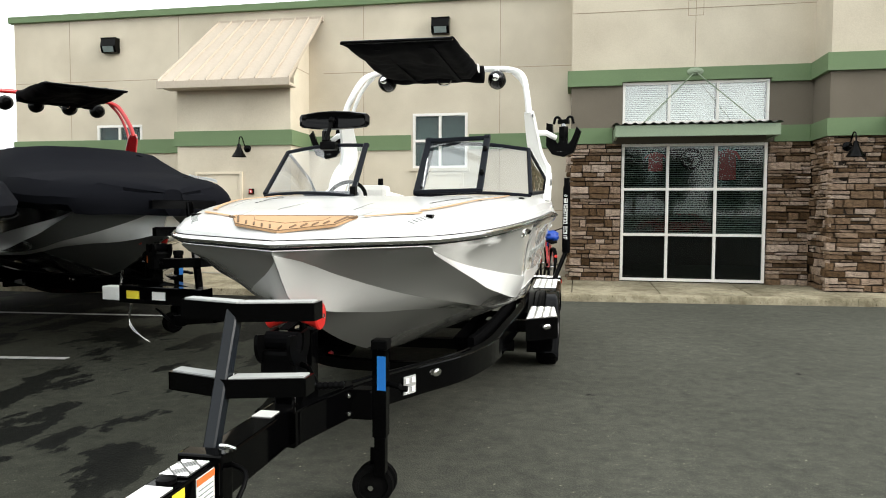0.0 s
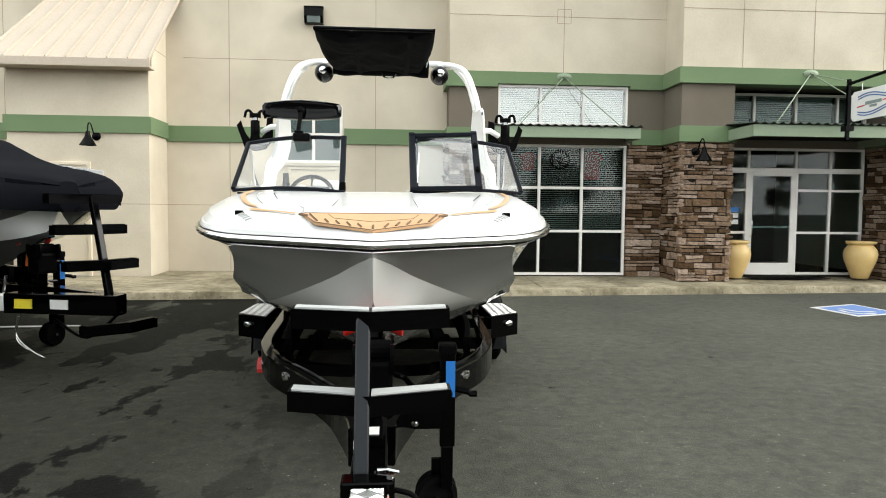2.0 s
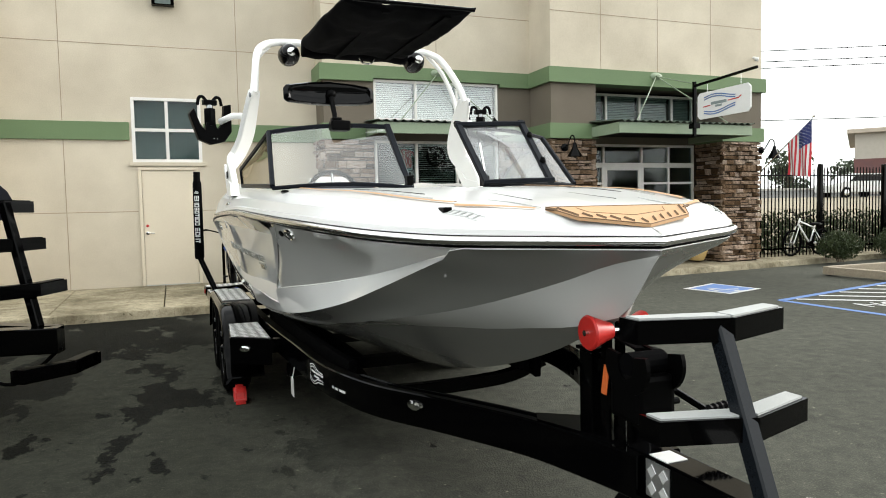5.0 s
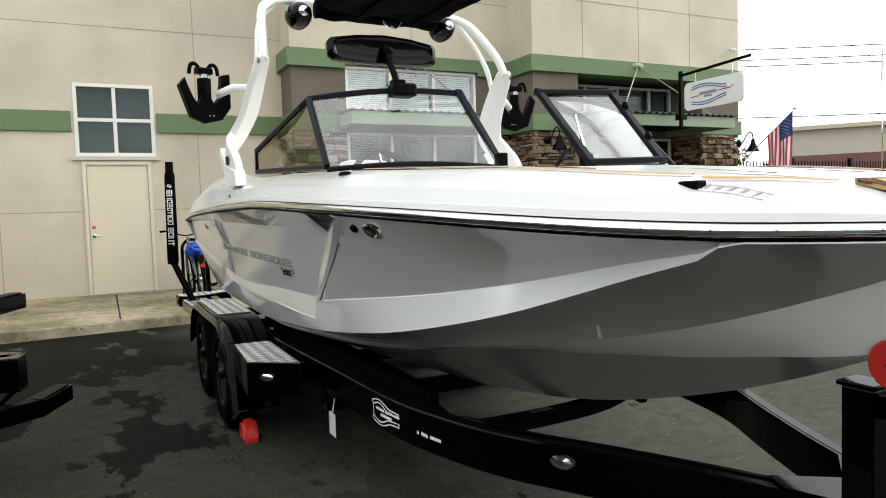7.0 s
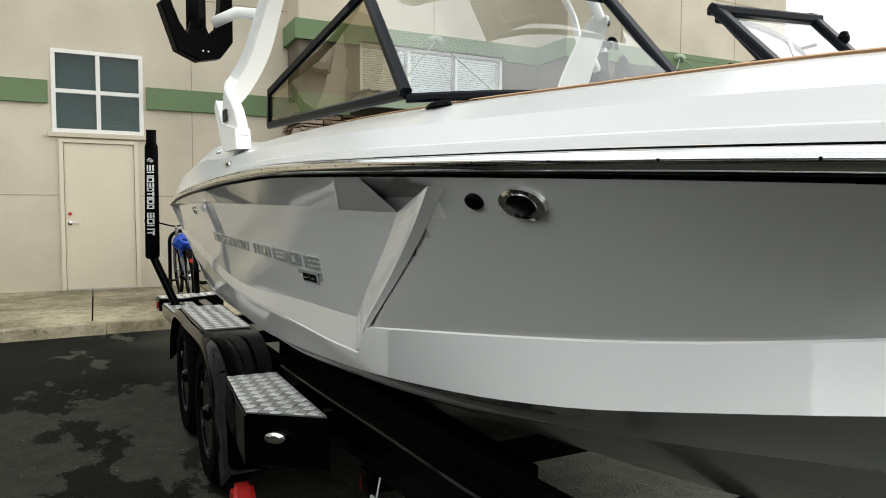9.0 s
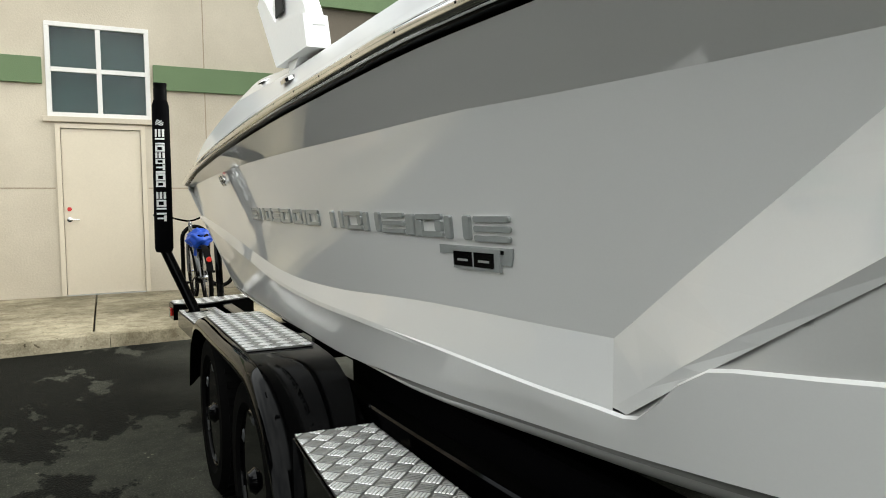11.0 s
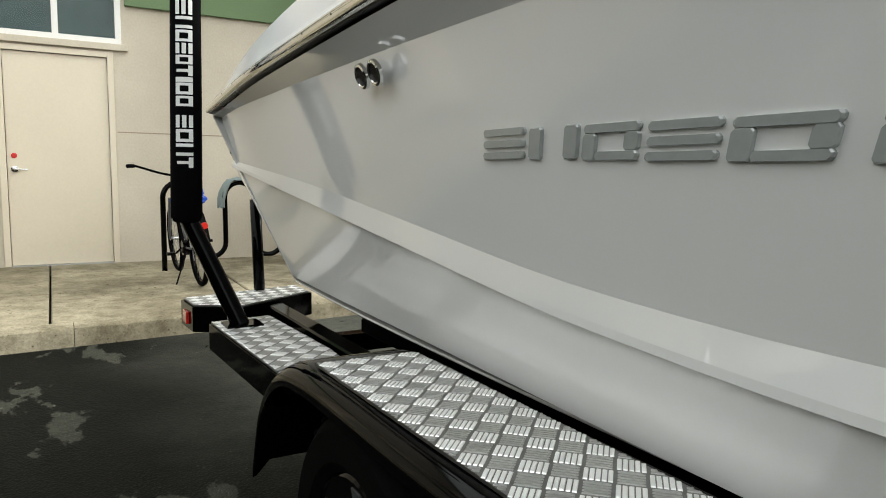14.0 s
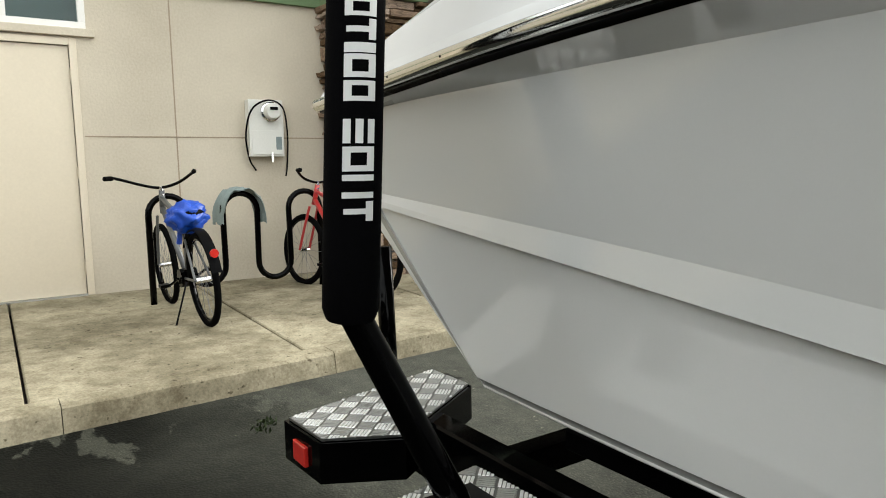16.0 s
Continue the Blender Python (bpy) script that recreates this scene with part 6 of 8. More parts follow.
def tyre_and_rim(t, x, y, z, r, s):
    m = Matrix.Translation((x, y, z)) @ pose(0, 0, 0, 0, 90 * s)
    w = 0.105
    ty = part("wheel", lathe(bmesh.new(), [(r * 0.66, -w * 0.85), (r * 0.72, -w), (r * 0.9, -w), (r * 0.975, -w * 0.8), (r, -w * 0.55), (r, w * 0.55), (r * 0.975, w * 0.8), (r * 0.9, w), (r * 0.72, w), (r * 0.66, w * 0.85)], 44, m, cap=False), RUBBER, t, "black low-profile tyre on a dark alloy rim", smooth=35)
    tread = finish("tread_block", boxed(-0.022, 0.022, -0.012, 0.012, -0.002, 0.0035), RUBBER)
    for i in range(34):
        for k in (-1, 0, 1):
            a = 2 * math.pi * (i + 0.5 * (k % 2)) / 34
            ob = part("tread_block", tread, RUBBER, ty)
            ob.matrix_basis = Matrix.Translation((x, y, z)) @ Matrix.Rotation(a, 4, "X") @ Matrix.Translation((k * 0.058, 0, r))
    part("rim", lathe(bmesh.new(), [(r * 0.66, w * 0.85), (r * 0.64, w * 0.9), (r * 0.60, w * 0.5), (r * 0.58, -w * 0.2), (r * 0.2, -w * 0.1), (0.0, -w * 0.1)], 36, m), BLACK_METAL, ty, smooth=40)
    for i in range(6):
        a = 2 * math.pi * i / 6
        q = [m @ Vector((rr * math.cos(a), rr * math.sin(a), zz)) for rr, zz in ((r * 0.14, w * 0.55), (r * 0.35, w * 0.6), (r * 0.6, w * 0.75))]
        part("spoke", beam(bmesh.new(), q, 0.05, 0.03, m.to_3x3() @ Vector((0, 0, 1))), GREY_METAL, ty)
        b = m @ Matrix.Translation((r * 0.2 * math.cos(a + 0.5), r * 0.2 * math.sin(a + 0.5), w * 0.55))
        part("lug_nut", lathe(bmesh.new(), [(0.011, 0), (0.011, 0.02), (0.0, 0.024)], 8, b), CHROME, ty)
    part("hub_cap", lathe(bmesh.new(), [(r * 0.17, w * 0.4), (r * 0.15, w * 0.75), (r * 0.08, w * 1.05), (0.0, w * 1.08)], 18, m), GLOSS_BLACK, ty, smooth=40)


RAIL = [(0.060, 2.855), (0.072, 2.95), (0.115, 3.13), (0.20, 3.42), (0.40, 3.83), (0.59, 4.18), (0.69, 4.5), (0.75, 4.85), (0.78, 5.5), (0.81, 6.1), (0.83, 6.8), (0.84, 8.2), (0.84, 9.60)]


def make_trailer(m, folded=False, label="", front=True):
    t = local_thing("boat_trailer", m, label, "trailer")
    for s in (-1, 1):
        path = smooth_path([(s * x, y, 0.525) for x, y in RAIL], 4)
        part("side_rail", beam(bmesh.new(), path, 0.07, 0.16), BLACK_METAL, t)
        part("rail_cap", beam(bmesh.new(), [p + Vector((-s * 0.03, 0, 0.082)) for p in path[4:24]], 0.02, 0.006), BLACK_METAL, t)
        for y, x in ((6.95, 1.065), (7.80, 1.065)):
            tyre_and_rim(t, s * x, y, 0.335, 0.345, s)
        # fender: a bent sheet with a rolled outer edge
        arch = smooth_path([(0, 6.45, 0.20), (0, 6.53, 0.40), (0, 6.67, 0.57), (0, 6.88, 0.685), (0, 7.11, 0.712), (0, 7.58, 0.712), (0, 8.05, 0.712), (0, 8.25, 0.67), (0, 8.39, 0.55), (0, 8.47, 0.36)], 5)
        fb = bmesh.new()
        strip(fb, [[p + Vector((s * 0.885, 0, 0)), p + Vector((s * 1.135, 0, 0)), p + Vector((s * 1.165, 0, -0.012)), p + Vector((s * 1.178, 0, -0.03)), p + Vector((s * 1.178, 0, -0.055)), p + Vector((s * 1.166, 0, -0.05)), p + Vector((s * 1.13, 0, -0.012)), p + Vector((s * 0.885, 0, -0.012))] for p in arch], closed=True)
        fender = part("fender", fb, BLACK_METAL, t, "glossy black tandem fender", smooth=45)
        part("fender_skirt", prism(bmesh.new(), [(6.44, 0.2), (6.52, 0.4), (6.66, 0.57), (6.88, 0.67), (7.11, 0.70), (8.05, 0.70), (8.22, 0.66), (8.36, 0.55), (8.44, 0.36), (8.44, 0.2)], "x", s * 0.885, s * 0.895), BLACK_METAL, fender)
        tread_plate("fender_tread", [(s * 0.905, 7.12), (s * 1.135, 7.13), (s * 1.14, 8.06), (s * 0.90, 8.05)], 0.721, t)
        # front step
        fs = [(s * 1.137, 6.515), (s * 0.915, 6.505), (s * 0.918, 5.725), (s * 1.175, 5.925)]
        part("front_step", prism(bmesh.new(), fs, "z", 0.42, 0.598), BLACK_METAL, t)
        for y in (5.95, 6.4):
            part("step_bracket", boxed(min(s * 0.78, s * 0.93), max(s * 0.78, s * 0.93), y, y + 0.06, 0.46, 0.56), BLACK_METAL, t)
        for y in (8.6, 9.0, 9.45):
            part("step_bracket", boxed(min(s * 0.84, s * 1.0), max(s * 0.84, s * 1.0), y, y + 0.06, 0.47, 0.57), BLACK_METAL, t)
        tread_plate("step_tread", [(s * 1.132, 6.51), (s * 0.92, 6.50), (s * 0.923, 5.745), (s * 1.167, 5.935)], 0.608, t)
        part("marker_light", lathe(bmesh.new(), [(0.045, 0), (0.04, 0.015), (0.02, 0.02), (0, 0.02)], 14, Matrix.Translation((s * 1.08, 5.842, 0.53)) @ pose(0, 0, 0, 90, 0, 38 * s) @ Matrix.Diagonal((1, 0.5, 1, 1))), CHROME, t, "chrome marker light")
        part("marker_light", lathe(bmesh.new(), [(0.05, 0), (0.045, 0.015), (0.02, 0.02), (0, 0.02)], 14, Matrix.Translation((s * 0.502, 3.955, 0.550)) @ pose(0, 0, 0, 0, 90 * s, -22 * s) @ Matrix.Diagonal((0.5, 1, 1, 1))), CHROME, t, "chrome marker light")
        # rear step and guide
        rs = [(s * 1.165, 9.075), (s * 0.945, 9.105), (s * 0.922, 8.53), (s * 0.93, 8.42), (s * 1.137, 8.375)]
        part("rear_step", prism(bmesh.new(), rs, "z", 0.525, 0.612), BLACK_METAL, t)
        tread_plate("rear_tread", [(s * 1.158, 9.07), (s * 0.95, 9.1), (s * 0.927, 8.535), (s * 0.935, 8.425), (s * 1.132, 8.382)], 0.62, t)
        g = part("guide_post", tube(bmesh.new(), [(s * 1.075, 8.98, 0.61), (s * 1.225, 9.10, 0.99), (s * 1.23, 9.045, 1.6)], 0.03, 12), BLACK_METAL, t, "black guide post with printed padded sleeve", smooth=40)
        part("foot_plate", boxed(s * 1.075 - 0.06, s * 1.075 + 0.06, 8.93, 9.03, 0.615, 0.628), BLACK_METAL, g)
        part("sleeve", lathe(bmesh.new(), [(0.044, 0.0), (0.051, 0.02), (0.051, 0.12), (0.049, 0.5), (0.046, 0.84), (0.036, 0.87)], 20, Matrix.Translation((s * 1.225, 9.10, 0.97)) @ pose(0, 0, 0, 6.3)), CANVAS, g, smooth=40)
        part("cap", lathe(bmesh.new(), [(0.036, 0.86), (0.036, 0.93), (0.034, 0.94), (0.036, 0.95), (0.036, 0.965), (0.0, 0.967)], 16, Matrix.Translation((s * 1.225, 9.10, 0.97)) @ pose(0, 0, 0, 6.3)), BLACK_PLASTIC, g, smooth=40)
        part("inner_post", tube(bmesh.new(), [(s * 0.83, 9.66, 0.55), (s * 0.845, 9.66, 1.02)], 0.024, 10), BLACK_METAL, t, smooth=True)
        rc = [(s * 1.17, 9.605), (s * 0.645, 9.735), (s * 0.633, 9.545), (s * 0.987, 9.32), (s * 1.16, 9.415)]
        part("rear_bumper", prism(bmesh.new(), rc, "z", 0.515, 0.612), BLACK_METAL, t)
        tread_plate("bumper_tread", [(s * 1.16, 9.598), (s * 0.652, 9.725), (s * 0.643, 9.548), (s * 0.985, 9.332), (s * 1.152, 9.42)], 0.62, t)
        part("tail_light", boxed(s * 1.168 - 0.006, s * 1.168 + 0.006, 9.475, 9.545, 0.535, 0.585, 0.003), RED_LENS, t, "red tail light")
        part("bunk", beam(bmesh.new(), [(s * 0.45, 5.2, 0.50), (s * 0.45, 9.3, 0.50)], 0.10, 0.06), CANVAS, t)
        for y in (5.3, 6.3, 8.6):
            part("bunk_bracket", boxed(s * 0.45 - 0.03, s * 0.45 + 0.03, y, y + 0.06, 0.42, 0.48), BLACK_METAL, t)
        # board added and made deep to fill the shade beneath the hull
        part("guide_bunk", beam(bmesh.new(), smooth_path([(s * 0.60, 4.75, 0.50), (s * 0.66, 5.3, 0.52), (s * 0.70, 6.4, 0.53), (s * 0.71, 7.2, 0.53)], 4), 0.045, 0.23), CANVAS, t, "black carpeted guide bunk, deepened to fill the shade under the hull")
        part("bow_bunk", beam(bmesh.new(), smooth_path([(s * 0.52, 4.78, 0.46), (s * 0.51, 5.0, 0.475), (s * 0.50, 5.4, 0.49)], 4), 0.07, 0.06), CANVAS, t)
    for y in (5.6, 6.6, 8.5, 9.4):
        part("cross_member", boxed(-0.83, 0.83, y, y + 0.07, 0.36, 0.44), BLACK_METAL, t)
    part("cross_member", beam(bmesh.new(), smooth_path([(-0.72, 4.90, 0.46), (-0.4, 4.93, 0.36), (0.4, 4.93, 0.36), (0.72, 4.90, 0.46)], 5), 0.07, 0.08), BLACK_METAL, t)
    for y in (6.95, 7.80):
        part("axle", tube(bmesh.new(), [(-1.1, y, 0.335), (1.1, y, 0.335)], 0.035, 10), BLACK_METAL, t)
    # tongue, gusset and coupler
    if not front:
        part("tongue", boxed(-0.06, 0.06, 2.75, 3.2, 0.455, 0.605, 0.008), BLACK_METAL, t)
        part("winch_post", beam(bmesh.new(), [(0, 3.12, 0.58), (0, 2.96, 1.0)], 0.09, 0.08), BLACK_METAL, t)
        return t
    if not folded:
        tongue = part("tongue", boxed(-0.062, 0.062, 1.75, 3.2, 0.450, 0.610, 0.008), BLACK_METAL, t)
        part("gusset", prism(bmesh.new(), [(-0.07, 2.98), (0.07, 2.98), (0.20, 3.34), (0.16, 3.42), (0.0, 3.30), (-0.16, 3.42), (-0.20, 3.34)], "z", 0.607, 0.613), BLACK_METAL, tongue)
        part("hinge", tube(bmesh.new(), [(0.072, 2.27, 0.43), (0.072, 2.27, 0.64)], 0.013, 12), CHROME, tongue)
        part("swing_latch", boxed(-0.085, 0.085, 2.22, 2.30, 0.44, 0.632, 0.008), BLACK_METAL, tongue)
        part("pin", tube(bmesh.new(), [(0.03, 2.31, 0.638), (0.06, 2.305, 0.640), (0.10, 2.295, 0.634)], 0.005, 8), CHROME, tongue)
        part("pin_bracket", boxed(0.02, 0.07, 2.29, 2.33, 0.61, 0.628, 0.003), CHROME, tongue)
        part("coupler", boxed(-0.055, 0.055, 1.30, 1.75, 0.48, 0.60, 0.02), BLACK_METAL, tongue)
        tread_plate("actuator_plate", [(-0.05, 2.06), (0.05, 2.06), (0.05, 2.20), (-0.05, 2.20)], 0.620, tongue)
        part("fluid_cap", lathe(bmesh.new(), [(0.032, 0.0), (0.032, 0.014), (0.02, 0.018), (0.0, 0.018)], 16, Matrix.Translation((0.0, 2.02, 0.611))), BLACK_PLASTIC, tongue, smooth=40)
        part("actuator_label", boxed(-0.048, 0.048, 1.80, 1.98, 0.6105, 0.615, 0.001), LABEL_WHITE, tongue)
        part("warning_label", boxed(0.0625, 0.065, 2.09, 2.205, 0.485, 0.598), LABEL_WHITE, tongue)
        part("warning_stripe", boxed(0.0655, 0.067, 2.09, 2.205, 0.572, 0.596), ORANGE, tongue)
        for k in range(4):
            part("print_bar", boxed(0.0655, 0.0665, 2.10, 2.195, 0.500 + 0.017 * k, 0.504 + 0.017 * k), CURTAIN, tongue)
        part("yellow_label", boxed(0.0625, 0.0645, 1.95, 2.02, 0.56, 0.60), LABEL_YELLOW, tongue)
        part("white_decal", boxed(-0.055, 0.03, 2.74, 2.83, 0.6105, 0.614), LABEL_WHITE, tongue)
        tread = part("side_patch", boxed(-0.0665, -0.0635, 2.715, 2.835, 0.475, 0.600), ALUMINIUM, tongue, "bright diamond-pattern reflector plate")
        for i in range(2):
            for j in range(2):
                part("diamond", prism(bmesh.new(), [(2.746 + 0.058 * i + dy, 0.506 + 0.058 * j + dz) for dy, dz in ((-0.022, 0), (0, -0.024), (0.022, 0), (0, 0.024))], "x", -0.0685, -0.0665), LUG_METAL, tread)
        part("post_patch", boxed(-0.045, 0.045, 2.965, 2.975, 0.612, 0.69, 0.002), ALUMINIUM, tongue)
        patch = part("rail_patch", beam(bmesh.new(), [(0.375, 3.69, 0.525), (0.424, 3.78, 0.525)], 0.006, 0.10), ALUMINIUM, tongue, "bright diamond-pattern reflector plate")
        for f in (0.25, 0.75):
            for dz in (-0.025, 0.025):
                c = Vector((0.379 + 0.049 * f, 3.69 + 0.09 * f, 0.525 + dz))
                part("diamond", beam(bmesh.new(), [c + Vector((-0.007, -0.014, 0)), c + Vector((0.007, 0.014, 0))], 0.005, 0.028), LUG_METAL, patch)
        part("cable", tube(bmesh.new(), smooth_path([(0.07, 2.3, 0.58), (0.16, 2.25, 0.55), (0.13, 2.1, 0.40), (0.10, 1.9, 0.25), (0.10, 1.6, 0.30)], 5), 0.009, 6), BLACK_PLASTIC, tongue, smooth=True)
        step_n = ((2.41, 0.853, 0.0), (2.503, 1.127, 0.0))
    else:
        tongue = part("tongue", boxed(-0.06, 0.06, 1.85, 3.2, 0.455, 0.605, 0.008), BLACK_METAL, t)
        sw = [Vector((-0.02, 1.80, 0.53)), Vector((-0.42, 2.6, 0.53))]
        part("swing_tongue", beam(bmesh.new(), sw, 0.12, 0.15), BLACK_METAL, tongue)
        d = (sw[1] - sw[0]).normalized()
        n = Vector((d.y, -d.x, 0))
        part("coupler", beam(bmesh.new(), [sw[1], sw[1] + d * 0.20], 0.11, 0.12), LABEL_WHITE, tongue)
        part("coupler_lever", tube(bmesh.new(), [sw[1] + d * 0.05 + Vector((0, 0, 0.05)), sw[1] + d * 0.02 + Vector((0, 0, 0.2))], 0.012, 8), CHROME, tongue)
        for f, mat, w in ((0.82, LABEL_YELLOW, 0.14), (0.5, LABEL_WHITE, 0.14)):
            c = sw[0].lerp(sw[1], f) - n * 0.064
            part("decal", beam(bmesh.new(), [c - d * w / 2, c + d * w / 2], 0.004, 0.07), mat, tongue)
            c = sw[0].lerp(sw[1], f) + n * 0.064
            part("decal", beam(bmesh.new(), [c - d * w / 2, c + d * w / 2], 0.004, 0.07), mat, tongue)
        for k in (0, 0.03):
            part("safety_chain", tube(bmesh.new(), smooth_path([sw[1] - d * (0.1 + k), sw[1] - d * 0.05 - Vector((0, 0, 0.25 + k)), sw[1] - d * (0.25 + k) - Vector((0, 0, 0.42))], 5), 0.006, 6), CHROME, tongue, smooth=True)
        part("cable", tube(bmesh.new(), smooth_path([sw[0] - Vector((0, 0, 0.05)), sw[0].lerp(sw[1], 0.3) - Vector((0, 0, 0.25)), sw[0].lerp(sw[1], 0.6) - Vector((0, 0, 0.12))], 6), 0.012, 6), BLACK_PLASTIC, tongue, smooth=True)
        step_n = ((1.72, 0.40, 0.0), (1.95, 0.853, 0.0), (2.10, 1.118, 0.0), (2.18, 1.35, 0.0))
    back = 0.0 if not folded else -0.36
    part("step_post", beam(bmesh.new(), [(-0.025 if not folded else 0, 2.33 + back, 0.55), (-0.025 if not folded else 0, 2.545 + back, 1.10 if not folded else 1.33)], 0.05, 0.055), SKY_TINTED_METAL if not folded else BLACK_METAL, t)
    for y, z, _ in step_n:
        def chevron(o, lo, hi, half):
            return prism(bmesh.new(), [(0, y - o), (half, y + 0.085 - o), (half, y + 0.175), (0, y + 0.10), (-half, y + 0.175), (-half, y + 0.085 - o)], "z", lo, hi)
        st = part("step", chevron(0.0, z - 0.075, z - 0.004, 0.285), BLACK_METAL, t, "black chevron step with grey grip pad")
        for s in (-1, 1):
            part("grip_pad", prism(bmesh.new(), [(s * 0.006, y + 0.014), (s * 0.272, y + 0.095), (s * 0.272, y + 0.158), (s * 0.006, y + 0.085)], "z", z - 0.004, z + 0.002), GREY_GRIP if not folded else BLACK_PLASTIC, st)
    # winch stand, bow stop and strap
    part("winch_post", beam(bmesh.new(), [(0, 2.99, 0.58), (0, 2.97, 0.84)], 0.09, 0.08), BLACK_METAL, t)
    part("winch_stand", boxed(-0.04, 0.04, 3.19, 3.28, 0.58, 0.895, 0.006), BLACK_METAL, t)
    part("stand_cap", boxed(-0.05, 0.05, 3.18, 3.29, 0.895, 0.91, 0.004), BLACK_METAL, t)
    part("stand_arm", beam(bmesh.new(), [(0, 3.24, 0.84), (0, 3.11, 0.86)], 0.05, 0.06), BLACK_METAL, t)
    win = part("winch", boxed(-0.075, 0.085, 2.86, 3.03, 0.70, 0.87, 0.02), BLACK_PLASTIC, t, "black hand winch with strap")
    for s in (-1, 1):
        flange = [(0.118 * math.cos(a), 0.105 * math.sin(a)) for a in [radians(-205 + 230 * k / 20) for k in range(21)]]
        flange += [(0.045 * math.cos(a), 0.06 * math.sin(a) + 0.01) for a in [radians(25 - 230 * k / 8) for k in range(9)]]
        part("drum_flange", prism(bmesh.new(), [(2.93 + u, 0.90 + v) for u, v in flange], "x", 0.005 + s * 0.075 - 0.008, 0.005 + s * 0.075 + 0.008), BLACK_PLASTIC, win)
        part("bow_roller", lathe(bmesh.new(), [(0.02, -0.052), (0.060, -0.052), (0.066, -0.045), (0.040, 0.02), (0.032, 0.05), (0.02, 0.05)], 24, Matrix.Translation((s * 0.076, 3.09, 0.995)) @ pose(0, 0, 0, 0, -90 * s)), RED, t, "red rubber bow roller", smooth=40)
        part("upright", beam(bmesh.new(), [(s * 0.03, 3.115, 0.60), (s * 0.03, 3.105, 1.02)], 0.022, 0.05), BLACK_METAL, t)
        part("brace", beam(bmesh.new(), [(s * 0.03, 3.10, 0.70), (s * 0.03, 2.99, 0.88)], 0.016, 0.04), BLACK_METAL, t)
    part("drum", tube(bmesh.new(), [(-0.07, 2.93, 0.90), (0.08, 2.93, 0.90)], 0.045, 14), CANVAS, win)
    part("roller_axle", tube(bmesh.new(), [(-0.14, 3.09, 0.995), (0.14, 3.09, 0.995)], 0.012, 8), CHROME, t)
    part("strap", beam(bmesh.new(), [(-0.046, 3.105, 0.755), (-0.046, 3.085, 0.865)], 0.010, 0.034), ORANGE, win)
    part("hook_strap", beam(bmesh.new(), [(0, 2.95, 0.95), (0, 3.16, 0.985)], 0.045, 0.006), CANVAS, win)
    part("crank", tube(bmesh.new(), [(0.09, 2.93, 0.80), (0.13, 2.92, 0.79), (0.20, 2.84, 0.73)], 0.012, 8), BLACK_METAL, win)
    part("crank_grip", lathe(bmesh.new(), [(0.0, 0.0)] + [(0.014 + 0.004 * (k % 2), 0.012 * k) for k in range(11)] + [(0.0, 0.125)], 12, Matrix.Translation((0.20, 2.84, 0.73)) @ pose(0, 0, 0, 0, 85)), BLACK_PLASTIC, win)
    # swing jack with a dolly wheel
    jx, jy = 0.345, 3.34
    jack = part("jack", boxed(jx - 0.036, jx + 0.036, jy - 0.036, jy + 0.036, 0.36, 0.84, 0.006), BLACK_METAL, t, "black swivel tongue jack with blue stripe")
    part("inner_tube", boxed(jx - 0.028, jx + 0.028, jy - 0.028, jy + 0.028, 0.16, 0.36, 0.004), BLACK_METAL, jack)
    part("head", boxed(jx - 0.042, jx + 0.042, jy - 0.042, jy + 0.042, 0.80, 0.85, 0.008), BLACK_PLASTIC, jack)
    part("blue_stripe", boxed(jx - 0.01, jx + 0.034, jy - 0.0385, jy - 0.0365, 0.60, 0.77), BLUE, jack)
    part("swivel_mount", boxed(jx - 0.20, jx - 0.03, jy - 0.05, jy + 0.05, 0.45, 0.60, 0.01), BLACK_METAL, jack)
    part("crank", tube(bmesh.new(), [(jx + 0.03, jy, 0.63), (jx + 0.10, jy - 0.02, 0.62), (jx + 0.11, jy - 0.02, 0.61), (jx + 0.14, jy - 0.02, 0.61)], 0.016, 8), BLACK_PLASTIC, jack)
    for dx in (-0.05, 0.05):
        part("dolly_wheel", lathe(bmesh.new(), [(0.02, -0.018), (0.07, -0.014), (0.075, -0.026), (0.098, -0.024), (0.106, 0.0), (0.098, 0.024), (0.075, 0.026), (0.07, 0.014), (0.02, 0.018)], 26, Matrix.Translation((jx - 0.045, jy + 0.05 + 0.7 * dx, 0.102)) @ pose(0, 0, 0, 90, 0, 14)), RUBBER, jack, smooth=40)
    part("wheel_axle", tube(bmesh.new(), [(jx - 0.045, jy - 0.035, 0.102), (jx - 0.045, jy + 0.135, 0.102)], 0.014, 8), CHROME, jack)
    part("fork", boxed(jx - 0.07, jx + 0.0, jy + 0.045, jy + 0.057, 0.11, 0.28, 0.004), BLACK_METAL, jack)
    for z in (0.48, 0.57):
        part("bolt", lathe(bmesh.new(), [(0.012, 0), (0.012, 0.01), (0, 0.012)], 8, Matrix.Translation((jx - 0.15, jy - 0.05, z)) @ pose(0, 0, 0, 90)), CHROME, jack)
    return t


TRAILER = make_trailer(BOAT_M, False, "glossy black tandem-axle boat trailer with aluminium tread steps")
